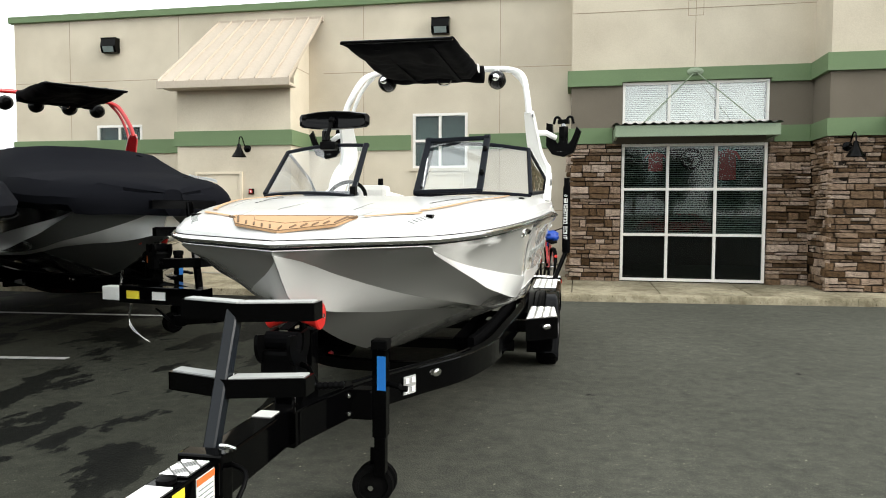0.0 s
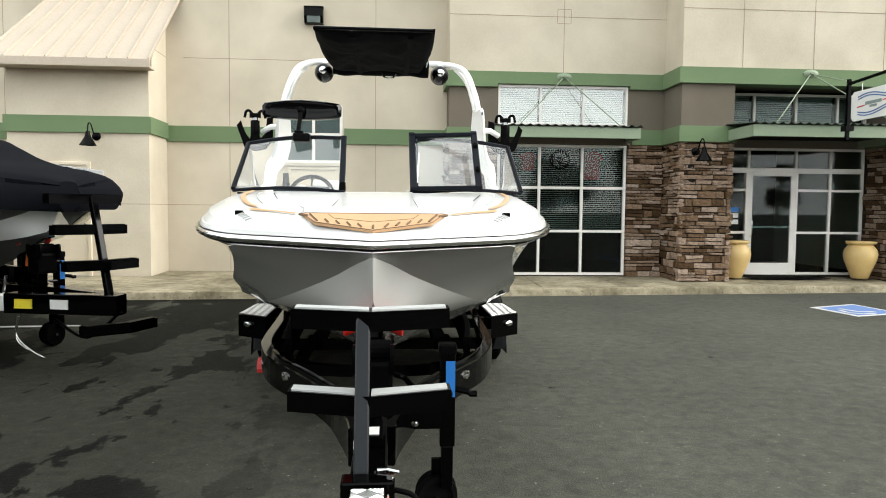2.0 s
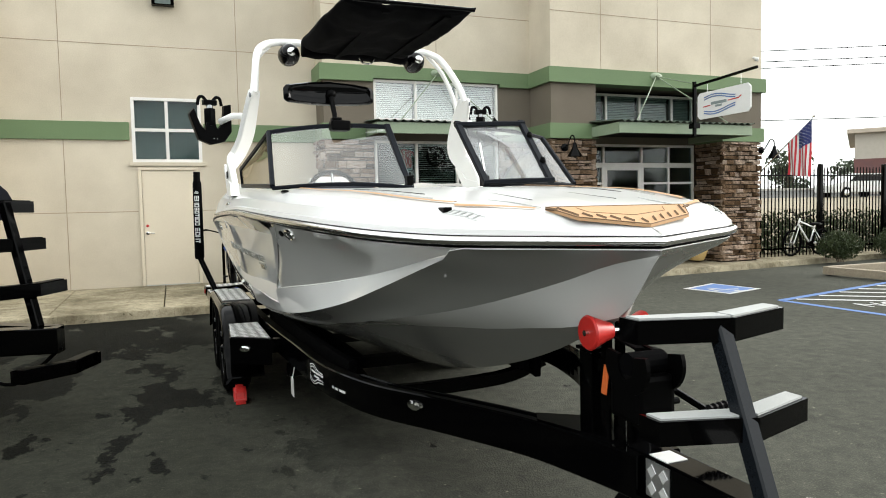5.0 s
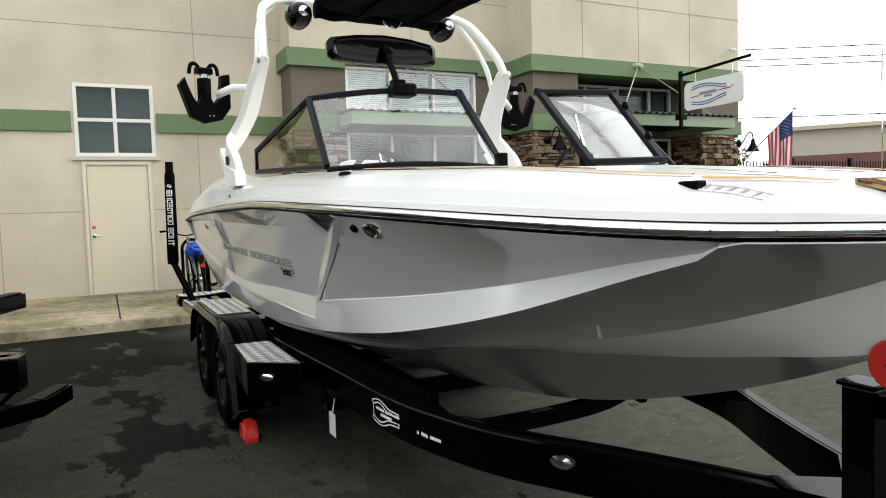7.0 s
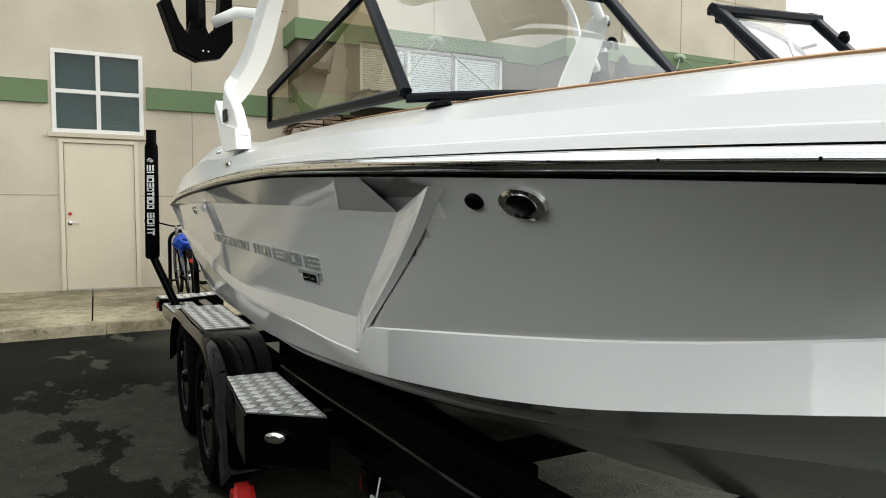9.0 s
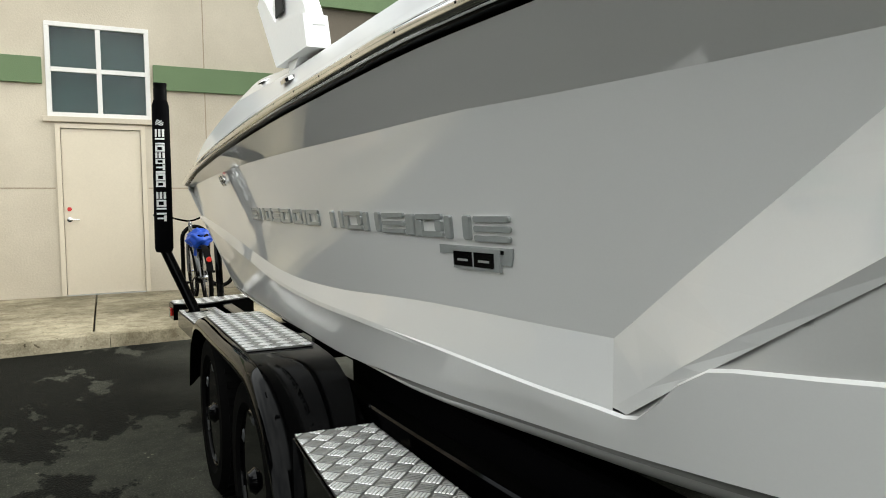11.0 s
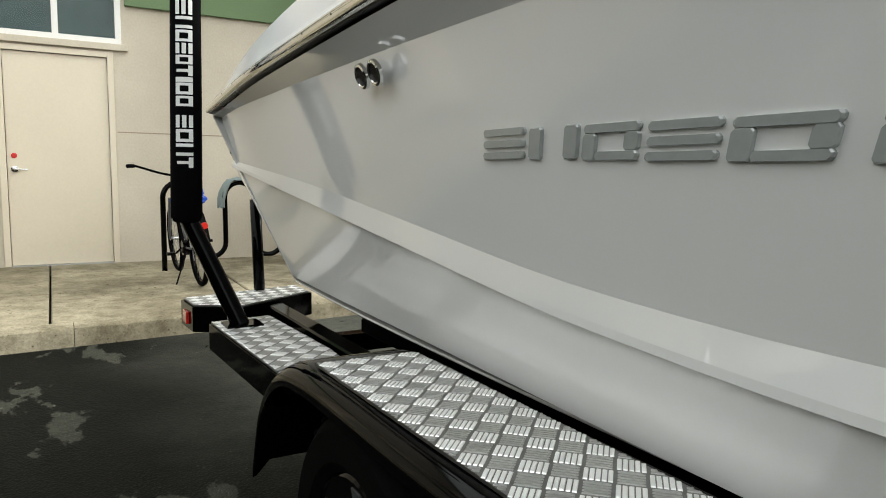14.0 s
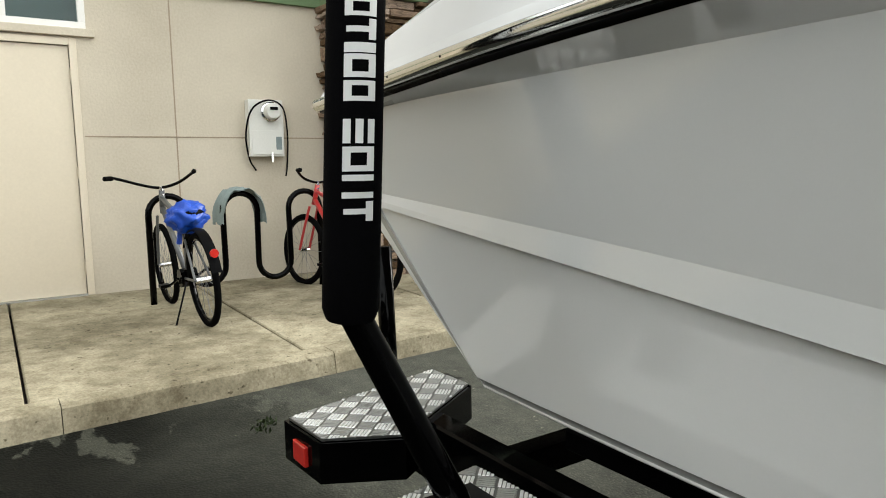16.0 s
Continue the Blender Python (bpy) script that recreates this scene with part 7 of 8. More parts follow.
# printed sleeves and rail decal on the near trailer: lettering shown as plain bars
for s, turn in ((-1, 0), (-1, 180), (1, 0), (1, 180)):
    z = 1.668
    for n, (h, shape) in enumerate(((0.062, 3), (0.052, 5), (0.050, 1), (0.046, 3), (0.040, 1), (0.046, 0), (0.022, 0), (0.052, 1), (0.046, 1), (None, 0), (0.056, 3), (0.058, 1), (0.056, 5), (0.048, 0))):
        if h is None:
            z -= 0.024
            continue
        h *= 0.79
        around = lambda u: radians(turn - 106 + 62 * (u - 0.5))
        for poly in BLOCK_SHAPES[shape] if shape or h < 0.02 else [bar(0, 1, 0.74, 1), bar(0.36, 0.64, 0.06, 0.74)]:
            (u0, v0), (u1, v1) = poly[0], poly[2]
            bm = bmesh.new()
            rows = []
            for u in (u0, u1):
                row = []
                for k in range(7):
                    v = v0 + (v1 - v0) * k / 6
                    zz = z - h * 0.88 * u
                    rr = 0.0524 - 0.0055 * max(0, (zz - 1.09) / 0.8)
                    row.append(Vector((s * 1.225 + rr * math.cos(around(v)), 9.10 - (zz - 0.97) * 0.1104 + rr * math.sin(around(v)), zz)))
                rows.append(row)
            strip(bm, rows)
            part("print_bar", bm, LABEL_WHITE, TRAILER)
        z -= h
    for zz, w in ((1.692, 0.8), (1.702, 0.9), (1.712, 0.55)):
        rows = []
        for dz in (0.0, 0.005):
            rows.append([Vector((s * 1.225 + 0.0482 * math.cos(radians(turn - 106 + 62 * w * (k / 8 - 0.5))), 9.10 - (zz - 0.97) * 0.1104 + 0.0482 * math.sin(radians(turn - 106 + 62 * w * (k / 8 - 0.5))), zz + dz + 0.004 * math.sin(k * 0.8))) for k in range(9)])
        part("print_mark", strip_mesh(rows), LABEL_WHITE, TRAILER)


def rail_decal(path, w, name):
    """A painted stroke of width w on the outer face of the side rail, through (y, z) points."""
    pts = [Vector((0, y, z)) for y, z in path]
    rows = []
    for i, p in enumerate(pts):
        d = (pts[min(i + 1, len(pts) - 1)] - pts[max(i - 1, 0)]).normalized()
        n = Vector((0, -d.z, d.y)) * w / 2
        row = []
        for q in (p - n, p + n):
            x = float(np.interp(q.y, [c[1] for c in RAIL], [c[0] for c in RAIL]))
            row.append(Vector((-x - 0.042, q.y, q.z)))
        rows.append(row)
    part(name, strip_mesh(rows), LABEL_WHITE, TRAILER)


# a plain fish-shaped mark of swept lines, with bars for its small print
for lift, k in ((0.0, 1.0), (-0.014, 0.82)):
    rail_decal([(4.90 + 0.09 * k - 0.26 * k * u, 0.566 + lift + 0.020 * math.sin(math.pi * min(1, u * 1.5)) - 0.016 * u) for u in [i / 12 for i in range(13)]], 0.006, "decal_line")
    rail_decal([(4.90 + 0.09 * k - 0.26 * k * u, 0.486 - lift - 0.020 * math.sin(math.pi * min(1, u * 1.5)) + 0.010 * u) for u in [i / 12 for i in range(13)]], 0.006, "decal_line")
rail_decal([(4.985 - 0.012 * math.sin(math.pi * u), 0.566 - 0.08 * u) for u in [i / 6 for i in range(7)]], 0.006, "decal_line")
rail_decal([(4.75, 0.508), (4.70, 0.512), (4.665, 0.512)], 0.010, "decal_line")
for y0, y1, z in ((4.95, 4.86, 0.540), (4.85, 4.79, 0.540), (4.78, 4.71, 0.538), (4.90, 4.80, 0.517)):
    rail_decal([(y0, z), (y1, z)], 0.013, "decal_bar")
for y0, y1 in ((4.645, 4.595), (4.58, 4.535), (4.52, 4.455)):
    rail_decal([(y0, 0.513), (y1, 0.511)], 0.014, "decal_bar")
tag = thing("paper_tag", (-2.10, 5.55, 0.3), "white paper tag hanging from the trailer rail", "tag")
part("card", boxed(-2.105, -2.10, 5.50, 5.60, 0.24, 0.36), LABEL_WHITE, tag)
part("string", tube(bmesh.new(), [(-2.10, 5.55, 0.36), (-2.08, 5.55, 0.46)], 0.003, 6), LABEL_WHITE, tag)
chock = thing("wheel_chock", (-2.38, 6.45, 0), "red rubber wheel chock against the trailer tyre", "chock")
wedge = prism(bmesh.new(), [(6.40, -0.01), (6.58, -0.01), (6.57, 0.05), (6.54, 0.11), (6.49, 0.13), (6.44, 0.10), (6.41, 0.05)], "x", -2.42, -2.325)
bmesh.ops.bevel(wedge, geom=wedge.edges[:], offset=0.02, segments=3, affect="EDGES")
part("wedge", wedge, RED, chock, smooth=40)
part("ridge", boxed(-2.41, -2.335, 6.39, 6.415, -0.008, 0.03, 0.004), RED, chock)


# ---------------------------------------------------------------- covered boats
def cover_parts(boat, peak):
    """Fitted travel cover: tight skirt over the rub rail, ridge over the windscreen."""
    top = line((2.75, 1.45), (3.3, 1.575), (4.2, 1.68), (4.7, 1.81), (5.25, peak - 0.04), (5.8, peak), (7.0, peak + 0.02), (8.5, 1.93), (9.6, 1.6))
    ys = [2.74 + 0.12 * i for i in range(58)]
    rows = []
    for y in ys:
        yy = min(max(y, 2.83), 9.5)
        hw = RUB_HW(min(max(y + 0.05, 2.86), 9.5)) + 0.035
        zr, zt = RUB_Z(yy), top(y)
        zd = min(DECK_Z(min(yy, 9.2)) + 0.02, zt - 0.02)
        xs_ = -topside_at(yy, zr - 0.12).x + 0.02 if yy > 3.3 else hw - 0.06
        half = [(min(xs_, hw), zr - 0.12), (hw - 0.012, zr - 0.05), (hw + 0.005, zr + 0.02), (hw - 0.03, zr + 0.08), (max(hw - 0.09, 0.0), zd), (hw * 0.80, zd + (zt - zd) * 0.45), (hw * 0.62, zd + (zt - zd) * 0.86), (hw * 0.34, zd + (zt - zd) * 0.97), (0.0, zt)]
        row = [(x, z) for x, z in half] + [(-x, z) for x, z in half[-2::-1]]
        rows.append([Vector((x, y, z + 0.014 * noise.noise(Vector((x * 4, y * 4, z * 5))))) for x, z in row])
    bm = bmesh.new()
    vs = strip(bm, rows)
    bm.faces.new(vs[0])
    bm.faces.new(vs[-1])
    c = part("travel_cover", bm, COVER, boat, "dark charcoal fitted boat cover", smooth=28)
    for y in (3.6, 5.0):
        part("vent_flap", beam(bmesh.new(), [(0.45, y, top(y) - 0.01), (0.56, y + 0.08, top(y) - 0.04)], 0.05, 0.02), COVER, c)
    part("hem_strap", tube(bmesh.new(), [(RUB_HW(y) + 0.045, y, RUB_Z(y) - 0.08) for y in [3.2 + 0.2 * i for i in range(30)]], 0.008, 6), CANVAS, c)
    for i in range(11):
        y = 3.55 + 0.11 * i
        hw = RUB_HW(y) + 0.035
        zd = DECK_Z(y) + 0.02
        q = Vector(((hw - 0.09 + hw * 0.80) / 2 + 0.02, y, zd + (top(y) - zd) * 0.225 + 0.03))
        part("print_bar", beam(bmesh.new(), [q, q + Vector((0.01, 0.085, 0.012))], 0.006, 0.03), LABEL_WHITE, c)


DARK_HULL = surface("black_gelcoat", (0.006, 0.006, 0.007), None, 0.2, spec=0.4)
MID_HULL = surface("mid_grey_gelcoat", (0.15, 0.155, 0.15), (0.14, 0.145, 0.14), 0.05)
PALE_HULL = surface("pale_grey_gelcoat", (0.88, 0.89, 0.87), (0.85, 0.86, 0.84), 0.05)


def covered_boat(m, mats, red_tower, label):
    b = local_thing("covered_boat", m, label, "boat", "covered boats")
    hull_parts(b, mats)
    rub_rail(b)
    cover_parts(b, 2.03)
    if red_tower:
        tower(b, RED_PAINT, False)
        bimini(b)
        for ob in b.children:
            if ob.name.startswith(("tower_leg", "folded_bimini")):
                ob.location.z -= 0.10
        for x in (-0.55, -0.2, 0.2, 0.55):
            part("tower_speaker", lathe(bmesh.new(), [(0.0, 0.13), (0.05, 0.11), (0.09, 0.03), (0.09, -0.06), (0.07, -0.08), (0.0, -0.08)], 18, pose(x, 6.9, 2.64, 90)), BLACK_PLASTIC, b, smooth=40)
    return b


BOAT2_M = pose(-1.60, 4.79, 0, 0, 0, 53) @ Matrix.Scale(1.18, 4)
covered_boat(BOAT2_M, [DARK_HULL, PALE_HULL, MID_HULL, PALE_HULL, MID_HULL], True, "grey and black wakeboard boat under a dark travel cover")
make_trailer(pose(-1.844, 5.022, 0, 0, 0, 53) @ Matrix.Scale(1.18, 4), True, "black boat trailer with its swing tongue folded aside")
BOAT3_M = pose(-2.07, 1.92, 0, 0, 0, 53)
covered_boat(BOAT3_M @ Matrix.Scale(1.1, 4), [DARK_HULL, PALE_HULL, PALE_HULL, PALE_HULL, MID_HULL], False, "pale grey boat under a charcoal travel cover")
make_trailer(BOAT3_M, False, "black boat trailer under the pale covered boat", False)

# ---------------------------------------------------------------- pavement slabs and kerb
PAVE_END, JOINT_Y = 14.63, 12.95


def kerb_y(x):
    """The kerb runs a little askew of the shop front."""
    return 11.90 + 0.082 * x


def walk_z(x, y):
    return 0.12 + 0.019 * (y - kerb_y(x))


pave = thing("pavement", (0, 13.5, 0), "weathered concrete walkway along the shop", "pavement", kind="structure")
bed = prism(bmesh.new(), [(-20, kerb_y(-20) + 0.16), (24, kerb_y(24) + 0.16), (24, PAVE_END + 0.02), (-20, PAVE_END + 0.02)], "z", -0.06, 0.075)
part("bed", bed, MORTAR, pave)
for i in range(-9, 15):
    xa, xb = -2.99 + 1.48 * i + 0.008, -2.99 + 1.48 * (i + 1) - 0.008
    for near, far in ((lambda x: kerb_y(x) + 0.163, lambda x: JOINT_Y - 0.010), (lambda x: JOINT_Y + 0.010, lambda x: PAVE_END)):
        rows = []
        for x, inset in ((xa, 0.008), (xa + 0.008, 0.0), (xb - 0.008, 0.0), (xb, 0.008)):
            y0, y1 = near(x), far(x)
            rows.append([Vector((x, yy, zz)) for yy, zz in ((y0, 0.0), (y0, walk_z(x, y0) - 0.008), (y0 + 0.008, walk_z(x, y0) - inset), (y1 - 0.008, walk_z(x, y1) - inset), (y1, walk_z(x, y1) - 0.008), (y1, 0.0))])
        bm = bmesh.new()
        vs = strip(bm, rows, closed=True)
        bm.faces.new(vs[0])
        bm.faces.new(vs[-1])
        part("slab", bm, CONCRETE, pave)
    kb = bmesh.new()
    rows = []
    for k in range(25):
        xx = xa + 0.13 + (xb - xa + 0.012) * k / 24
        ky = kerb_y(xx)
        row = []
        for j, (dy, zz) in enumerate(((-0.018, -0.05), (-0.010, 0.03), (-0.002, 0.075), (0.006, 0.106), (0.022, 0.117), (0.05, 0.1205), (0.160, 0.1225), (0.160, -0.05))):
            chip = 0.011 * noise.noise(Vector((xx * 9, zz * 14, 2.0))) if j in (1, 2, 3, 4) else 0
            sag = 0.009 * noise.noise(Vector((xx * 8, 3.1, dy * 20))) if j in (3, 4) else 0
            row.append(Vector((xx, ky + dy + chip, zz + sag)))
        rows.append(row)
    vs = strip(kb, rows, closed=True)
    kb.faces.new(vs[0])
    kb.faces.new(vs[-1])
    part("kerb_stone", kb, CONCRETE, pave, smooth=35)


# ---------------------------------------------------------------- bicycles and rack
def bike(front, rear, paint, label, swept=True, bag=None, lean=0.0, steer=0.0):
    f, r = Vector(front), Vector(rear)
    d = (f - r)
    d.z = 0
    length = d.length
    ang = math.atan2(d.y, d.x)
    m = Matrix.Translation(r) @ Matrix.Rotation(ang, 4, "Z") @ Matrix.Rotation(lean, 4, "X")
    b = thing("bicycle", m, label, "bicycle", "parked bicycles")
    R = 0.33

    def P(x, y, z):
        return m @ Vector((x * length / 1.05, y, z))
    for nm, x in (("rear_wheel", 0.0), ("front_wheel", 1.05)):
        ring = [P(x, 0, R) + m.to_3x3() @ Vector((0.312 * math.cos(a), 0, 0.312 * math.sin(a))) for a in [2 * math.pi * i / 36 for i in range(36)]]
        w = part(nm, tube(bmesh.new(), ring, 0.024, 8, closed=True), RUBBER, b, smooth=True)
        ring = [P(x, 0, R) + m.to_3x3() @ Vector((0.285 * math.cos(a), 0, 0.285 * math.sin(a))) for a in [2 * math.pi * i / 36 for i in range(36)]]
        part("rim", tube(bmesh.new(), ring, 0.010, 6, closed=True), BLACK_METAL, w)
        sp = bmesh.new()
        for i in range(18):
            a = 2 * math.pi * i / 18
            tube(sp, [P(x, 0.02 * (-1) ** i, R), P(x, 0, R) + m.to_3x3() @ Vector((0.28 * math.cos(a), 0, 0.28 * math.sin(a)))], 0.0016, 4)
        part("spoke_set", sp, GREY_METAL, w)
        part("hub", tube(bmesh.new(), [P(x, -0.05, R), P(x, 0.05, R)], 0.02, 10), CHROME, w)
    for nm, a, c, rad in (("seat_tube", (0.40, 0, 0.30), (0.28, 0, 0.72), 0.017), ("top_tube", (0.30, 0, 0.70), (0.86, 0, 0.88), 0.019), ("down_tube", (0.40, 0, 0.30), (0.88, 0, 0.80), 0.022), ("head_tube", (0.90, 0, 0.76), (0.84, 0, 0.94), 0.022)):
        part(nm, tube(bmesh.new(), [P(*a), P(*c)], rad, 10), paint, b, smooth=True)
    for s in (-1, 1):
        part("chain_stay", tube(bmesh.new(), [P(0.40, s * 0.03, 0.30), P(0, s * 0.055, R)], 0.010, 8), paint, b)
        part("seat_stay", tube(bmesh.new(), [P(0.31, s * 0.02, 0.68), P(0, s * 0.055, R)], 0.009, 8), paint, b)
        part("fork_blade", tube(bmesh.new(), smooth_path([P(0.90, s * 0.045, 0.74), P(0.97, s * 0.052, 0.55), P(1.05, s * 0.052, R)], 3), 0.012, 8), paint, b)
    bar = [P(0.62 if swept else 0.80, -0.33, 1.06), P(0.72, -0.30, 1.06), P(0.84, -0.14, 0.99), P(0.84, 0, 0.96), P(0.84, 0.14, 0.99), P(0.72, 0.30, 1.06), P(0.62 if swept else 0.80, 0.33, 1.06)]
    turn = Matrix.Translation(P(0.84, 0, 0.96)) @ Matrix.Rotation(steer, 4, "Z") @ Matrix.Translation(-P(0.84, 0, 0.96))
    bar = [turn @ q for q in bar]
    hb = part("handlebar", tube(bmesh.new(), smooth_path(bar, 4), 0.012, 8), BLACK_METAL, b, smooth=True)
    for i, j in ((0, 1), (-1, -2)):
        part("grip", tube(bmesh.new(), [bar[i], bar[i].lerp(bar[j], 0.8)], 0.018, 8), RUBBER, hb)
    part("stem", tube(bmesh.new(), [P(0.84, 0, 0.90), P(0.84, 0, 0.97)], 0.014, 8), CHROME, b)
    seat = bmesh.new()
    rows = []
    for x, w, z in ((0.10, 0.03, 0.0), (0.12, 0.10, 0.01), (0.22, 0.11, 0.02), (0.30, 0.06, 0.015), (0.42, 0.025, 0.01), (0.45, 0.01, 0.0)):
        rows.append([P(x, w * math.cos(a), 0.78 + z + 0.03 * math.sin(a)) for a in [2 * math.pi * i / 10 for i in range(10)]])
    vs = strip(seat, rows, closed=True)
    seat.faces.new(vs[0])
    seat.faces.new(vs[-1])
    part("saddle", seat, BLACK_PLASTIC, b, smooth=True)
    part("seat_post", tube(bmesh.new(), [P(0.28, 0, 0.70), P(0.26, 0, 0.79)], 0.013, 8), CHROME, b)
    part("crank_set", tube(bmesh.new(), [P(0.40, -0.06, 0.30), P(0.40, 0.06, 0.30)], 0.07, 16), BLACK_METAL, b)
    for s in (-1, 1):
        e = P(0.40 + 0.15 * s, s * 0.09, 0.30 - 0.06 * s)
        part("crank_arm", tube(bmesh.new(), [P(0.40, s * 0.07, 0.30), e], 0.010, 6), BLACK_METAL, b)
        part("pedal", box(bmesh.new(), -0.045, 0.045, -0.035, 0.035, -0.012, 0.012, 0.004, Matrix.Translation(e + m.to_3x3() @ Vector((0, s * 0.05, 0))) @ m.to_3x3().to_4x4()), BLACK_PLASTIC, b)
    part("kick_stand", tube(bmesh.new(), [P(0.30, 0.04, 0.28), P(0.18, 0.18, 0.0)], 0.008, 6), BLACK_METAL, b)
    if swept:
        rows = []
        for i in range(11):
            a = radians(15 + 13 * i)
            c = P(0, 0, R)
            rows.append([c + m.to_3x3() @ Vector((0.365 * math.cos(a) * -1 + 0.0, y, 0.365 * math.sin(a) - abs(y) * 0.25)) for y in (-0.035, -0.018, 0, 0.018, 0.035)])
        fb = bmesh.new()
        strip(fb, rows)
        strip(fb, [[p + Vector((0, 0, 0.004)) for p in row] for row in rows])
        part("mudguard", fb, BLACK_PLASTIC, b, smooth=True)
        part("reflector", lathe(bmesh.new(), [(0.03, 0), (0.028, 0.012), (0, 0.014)], 14, Matrix.Translation(P(-0.34, 0, 0.55)) @ Matrix.Rotation(ang, 4, "Z") @ pose(0, 0, 0, 0, -90)), RED_LENS, b)
    if bag:
        bm = bmesh.new()
        bmesh.ops.create_icosphere(bm, subdivisions=4, radius=1.0)
        for v in bm.verts:
            n = noise.noise(v.co * 2.3 + Vector(bag[1])) * 0.35 + noise.noise(v.co * 6 + Vector(bag[1])) * 0.16
            v.co = v.co * (1 + n)
            v.co = Vector((v.co.x * 0.12, v.co.y * 0.135, v.co.z * 0.105))
        bmesh.ops.transform(bm, matrix=Matrix.Translation(P(*bag[0])) @ m.to_3x3().to_4x4(), verts=bm.verts)
        g = thing("plastic_bag", P(*bag[0]), "crumpled blue plastic bag tied over the saddle", "bag", "saddle bags")
        part("bag", bm, BLUE_BAG, g, smooth=True)
        part("knot", tube(bmesh.new(), [P(bag[0][0] + 0.1, 0.03, bag[0][2] - 0.08), P(bag[0][0] + 0.12, 0.05, bag[0][2] - 0.2)], 0.02, 6), BLUE_BAG, g)
    return b


gz = 0.15
bike((-1.865, 13.92, gz), (-1.835, 12.87, gz), BIKE_GREY, "silver-grey cruiser bicycle with black mudguards in rack", True, ((0.20, 0, 0.765), (3.1, 0.2, 0.0)), -0.07, radians(-32))
bike((-0.63, 14.08, gz), (-0.42, 13.05, gz), BIKE_RED, "red cruiser bicycle parked in the rack", True, ((0.24, 0, 0.90), (0.4, 5.2, 1.0)), 0.05)
SITE = BUILDING
bike((11.45, 13.93, gz), (12.45, 13.96, gz), LABEL_WHITE, "white mountain bicycle leaning on the fence", False, None, -0.1)

SITE = Matrix()
rack = thing("bike_rack", (-1.2, 13.93, 0.14), "black wave-shaped steel bicycle rack on the pavement", "bike rack")
wave = []
x = -2.0
wave.append((x, 13.9, 0.14))
for k in range(3):
    for i in range(13):
        a = math.pi - math.pi * i / 12
        wave.append((x + 0.15 + 0.15 * math.cos(a), 13.9 + 0.03 * k, 0.885 + 0.15 * math.sin(a)))
    x += 0.30
    if k < 2:
        for i in range(13):
            a = math.pi + math.pi * i / 12
            wave.append((x + 0.15 + 0.15 * math.cos(a), 13.915 + 0.03 * k, 0.425 + 0.15 * math.sin(a)))
        x += 0.30
wave.append((x, 13.96, 0.14))
part("wave_tube", tube(bmesh.new(), wave, 0.026, 12), BLACK_METAL, rack, smooth=True)
for fx, fy in ((-2.0, 13.9), (x, 13.96)):
    part("flange", lathe(bmesh.new(), [(0.07, 0), (0.07, 0.012), (0.03, 0.016)], 16, Matrix.Translation((fx, fy, 0.145))), BLACK_METAL, rack)
towel = bmesh.new()
rows = []
for i in range(15):
    a = math.pi * (i / 14)
    rows.append([])
    for j in range(13):
        y = 13.80 + 0.30 * j / 12
        hang = 0.13 * max(0, abs(i / 14 - 0.5) * 2 - 0.55)
        rows[-1].append(Vector((-1.25 - 0.185 * math.cos(a) + 0.012 * math.sin(j * 1.9), y + 0.01 * math.sin(i * 1.3), 0.885 + 0.20 * math.sin(a) - hang * 1.6 - 0.02 * abs(j / 12 - 0.5) + 0.012 * math.sin(i * 1.7 + j))))
strip(towel, rows)
strip(towel, [[p + Vector((0, 0, -0.008)) for p in r] for r in rows])
solid("towel", towel, TOWEL, "grey-green towel draped over the bike rack", "towel", smooth=True)

# ---------------------------------------------------------------- electric meter on the wall
SITE = BUILDING @ Matrix.Translation((-0.253, 0, 0))
meter = thing("electric_meter", (-0.46, WALL_Y, 1.4), "grey electric meter box with a round glass meter", "meter")
part("box", boxed(-0.64, -0.28, WALL_Y - 0.12, WALL_Y, 1.40, 1.97, 0.008), METER_GREY, meter)
part("cover_plate", boxed(-0.62, -0.30, WALL_Y - 0.132, WALL_Y - 0.12, 1.42, 1.66, 0.004), METER_GREY, meter)
part("meter_ring", lathe(bmesh.new(), [(0.10, 0), (0.10, 0.03), (0.085, 0.04)], 24, pose(-0.42, WALL_Y - 0.12, 1.85, 90)), CHROME, meter, smooth=40)
part("meter_glass", lathe(bmesh.new(), [(0.082, 0.0), (0.082, 0.10), (0.07, 0.12), (0.0, 0.125)], 24, pose(-0.42, WALL_Y - 0.12, 1.85, 90)), METER_GREY, meter, smooth=40)
part("display", boxed(-0.46, -0.38, WALL_Y - 0.252, WALL_Y - 0.246, 1.86, 1.89), BLACK_PLASTIC, meter)
part("label", boxed(-0.37, -0.31, WALL_Y - 0.136, WALL_Y - 0.132, 1.47, 1.6), CURTAIN, meter)
part("latch", boxed(-0.43, -0.41, WALL_Y - 0.15, WALL_Y - 0.12, 1.34, 1.44), CHROME, meter)
cable = thing("cable_loop", (-0.46, WALL_Y, 1.3), "black cable looped over the electric meter", "cable")
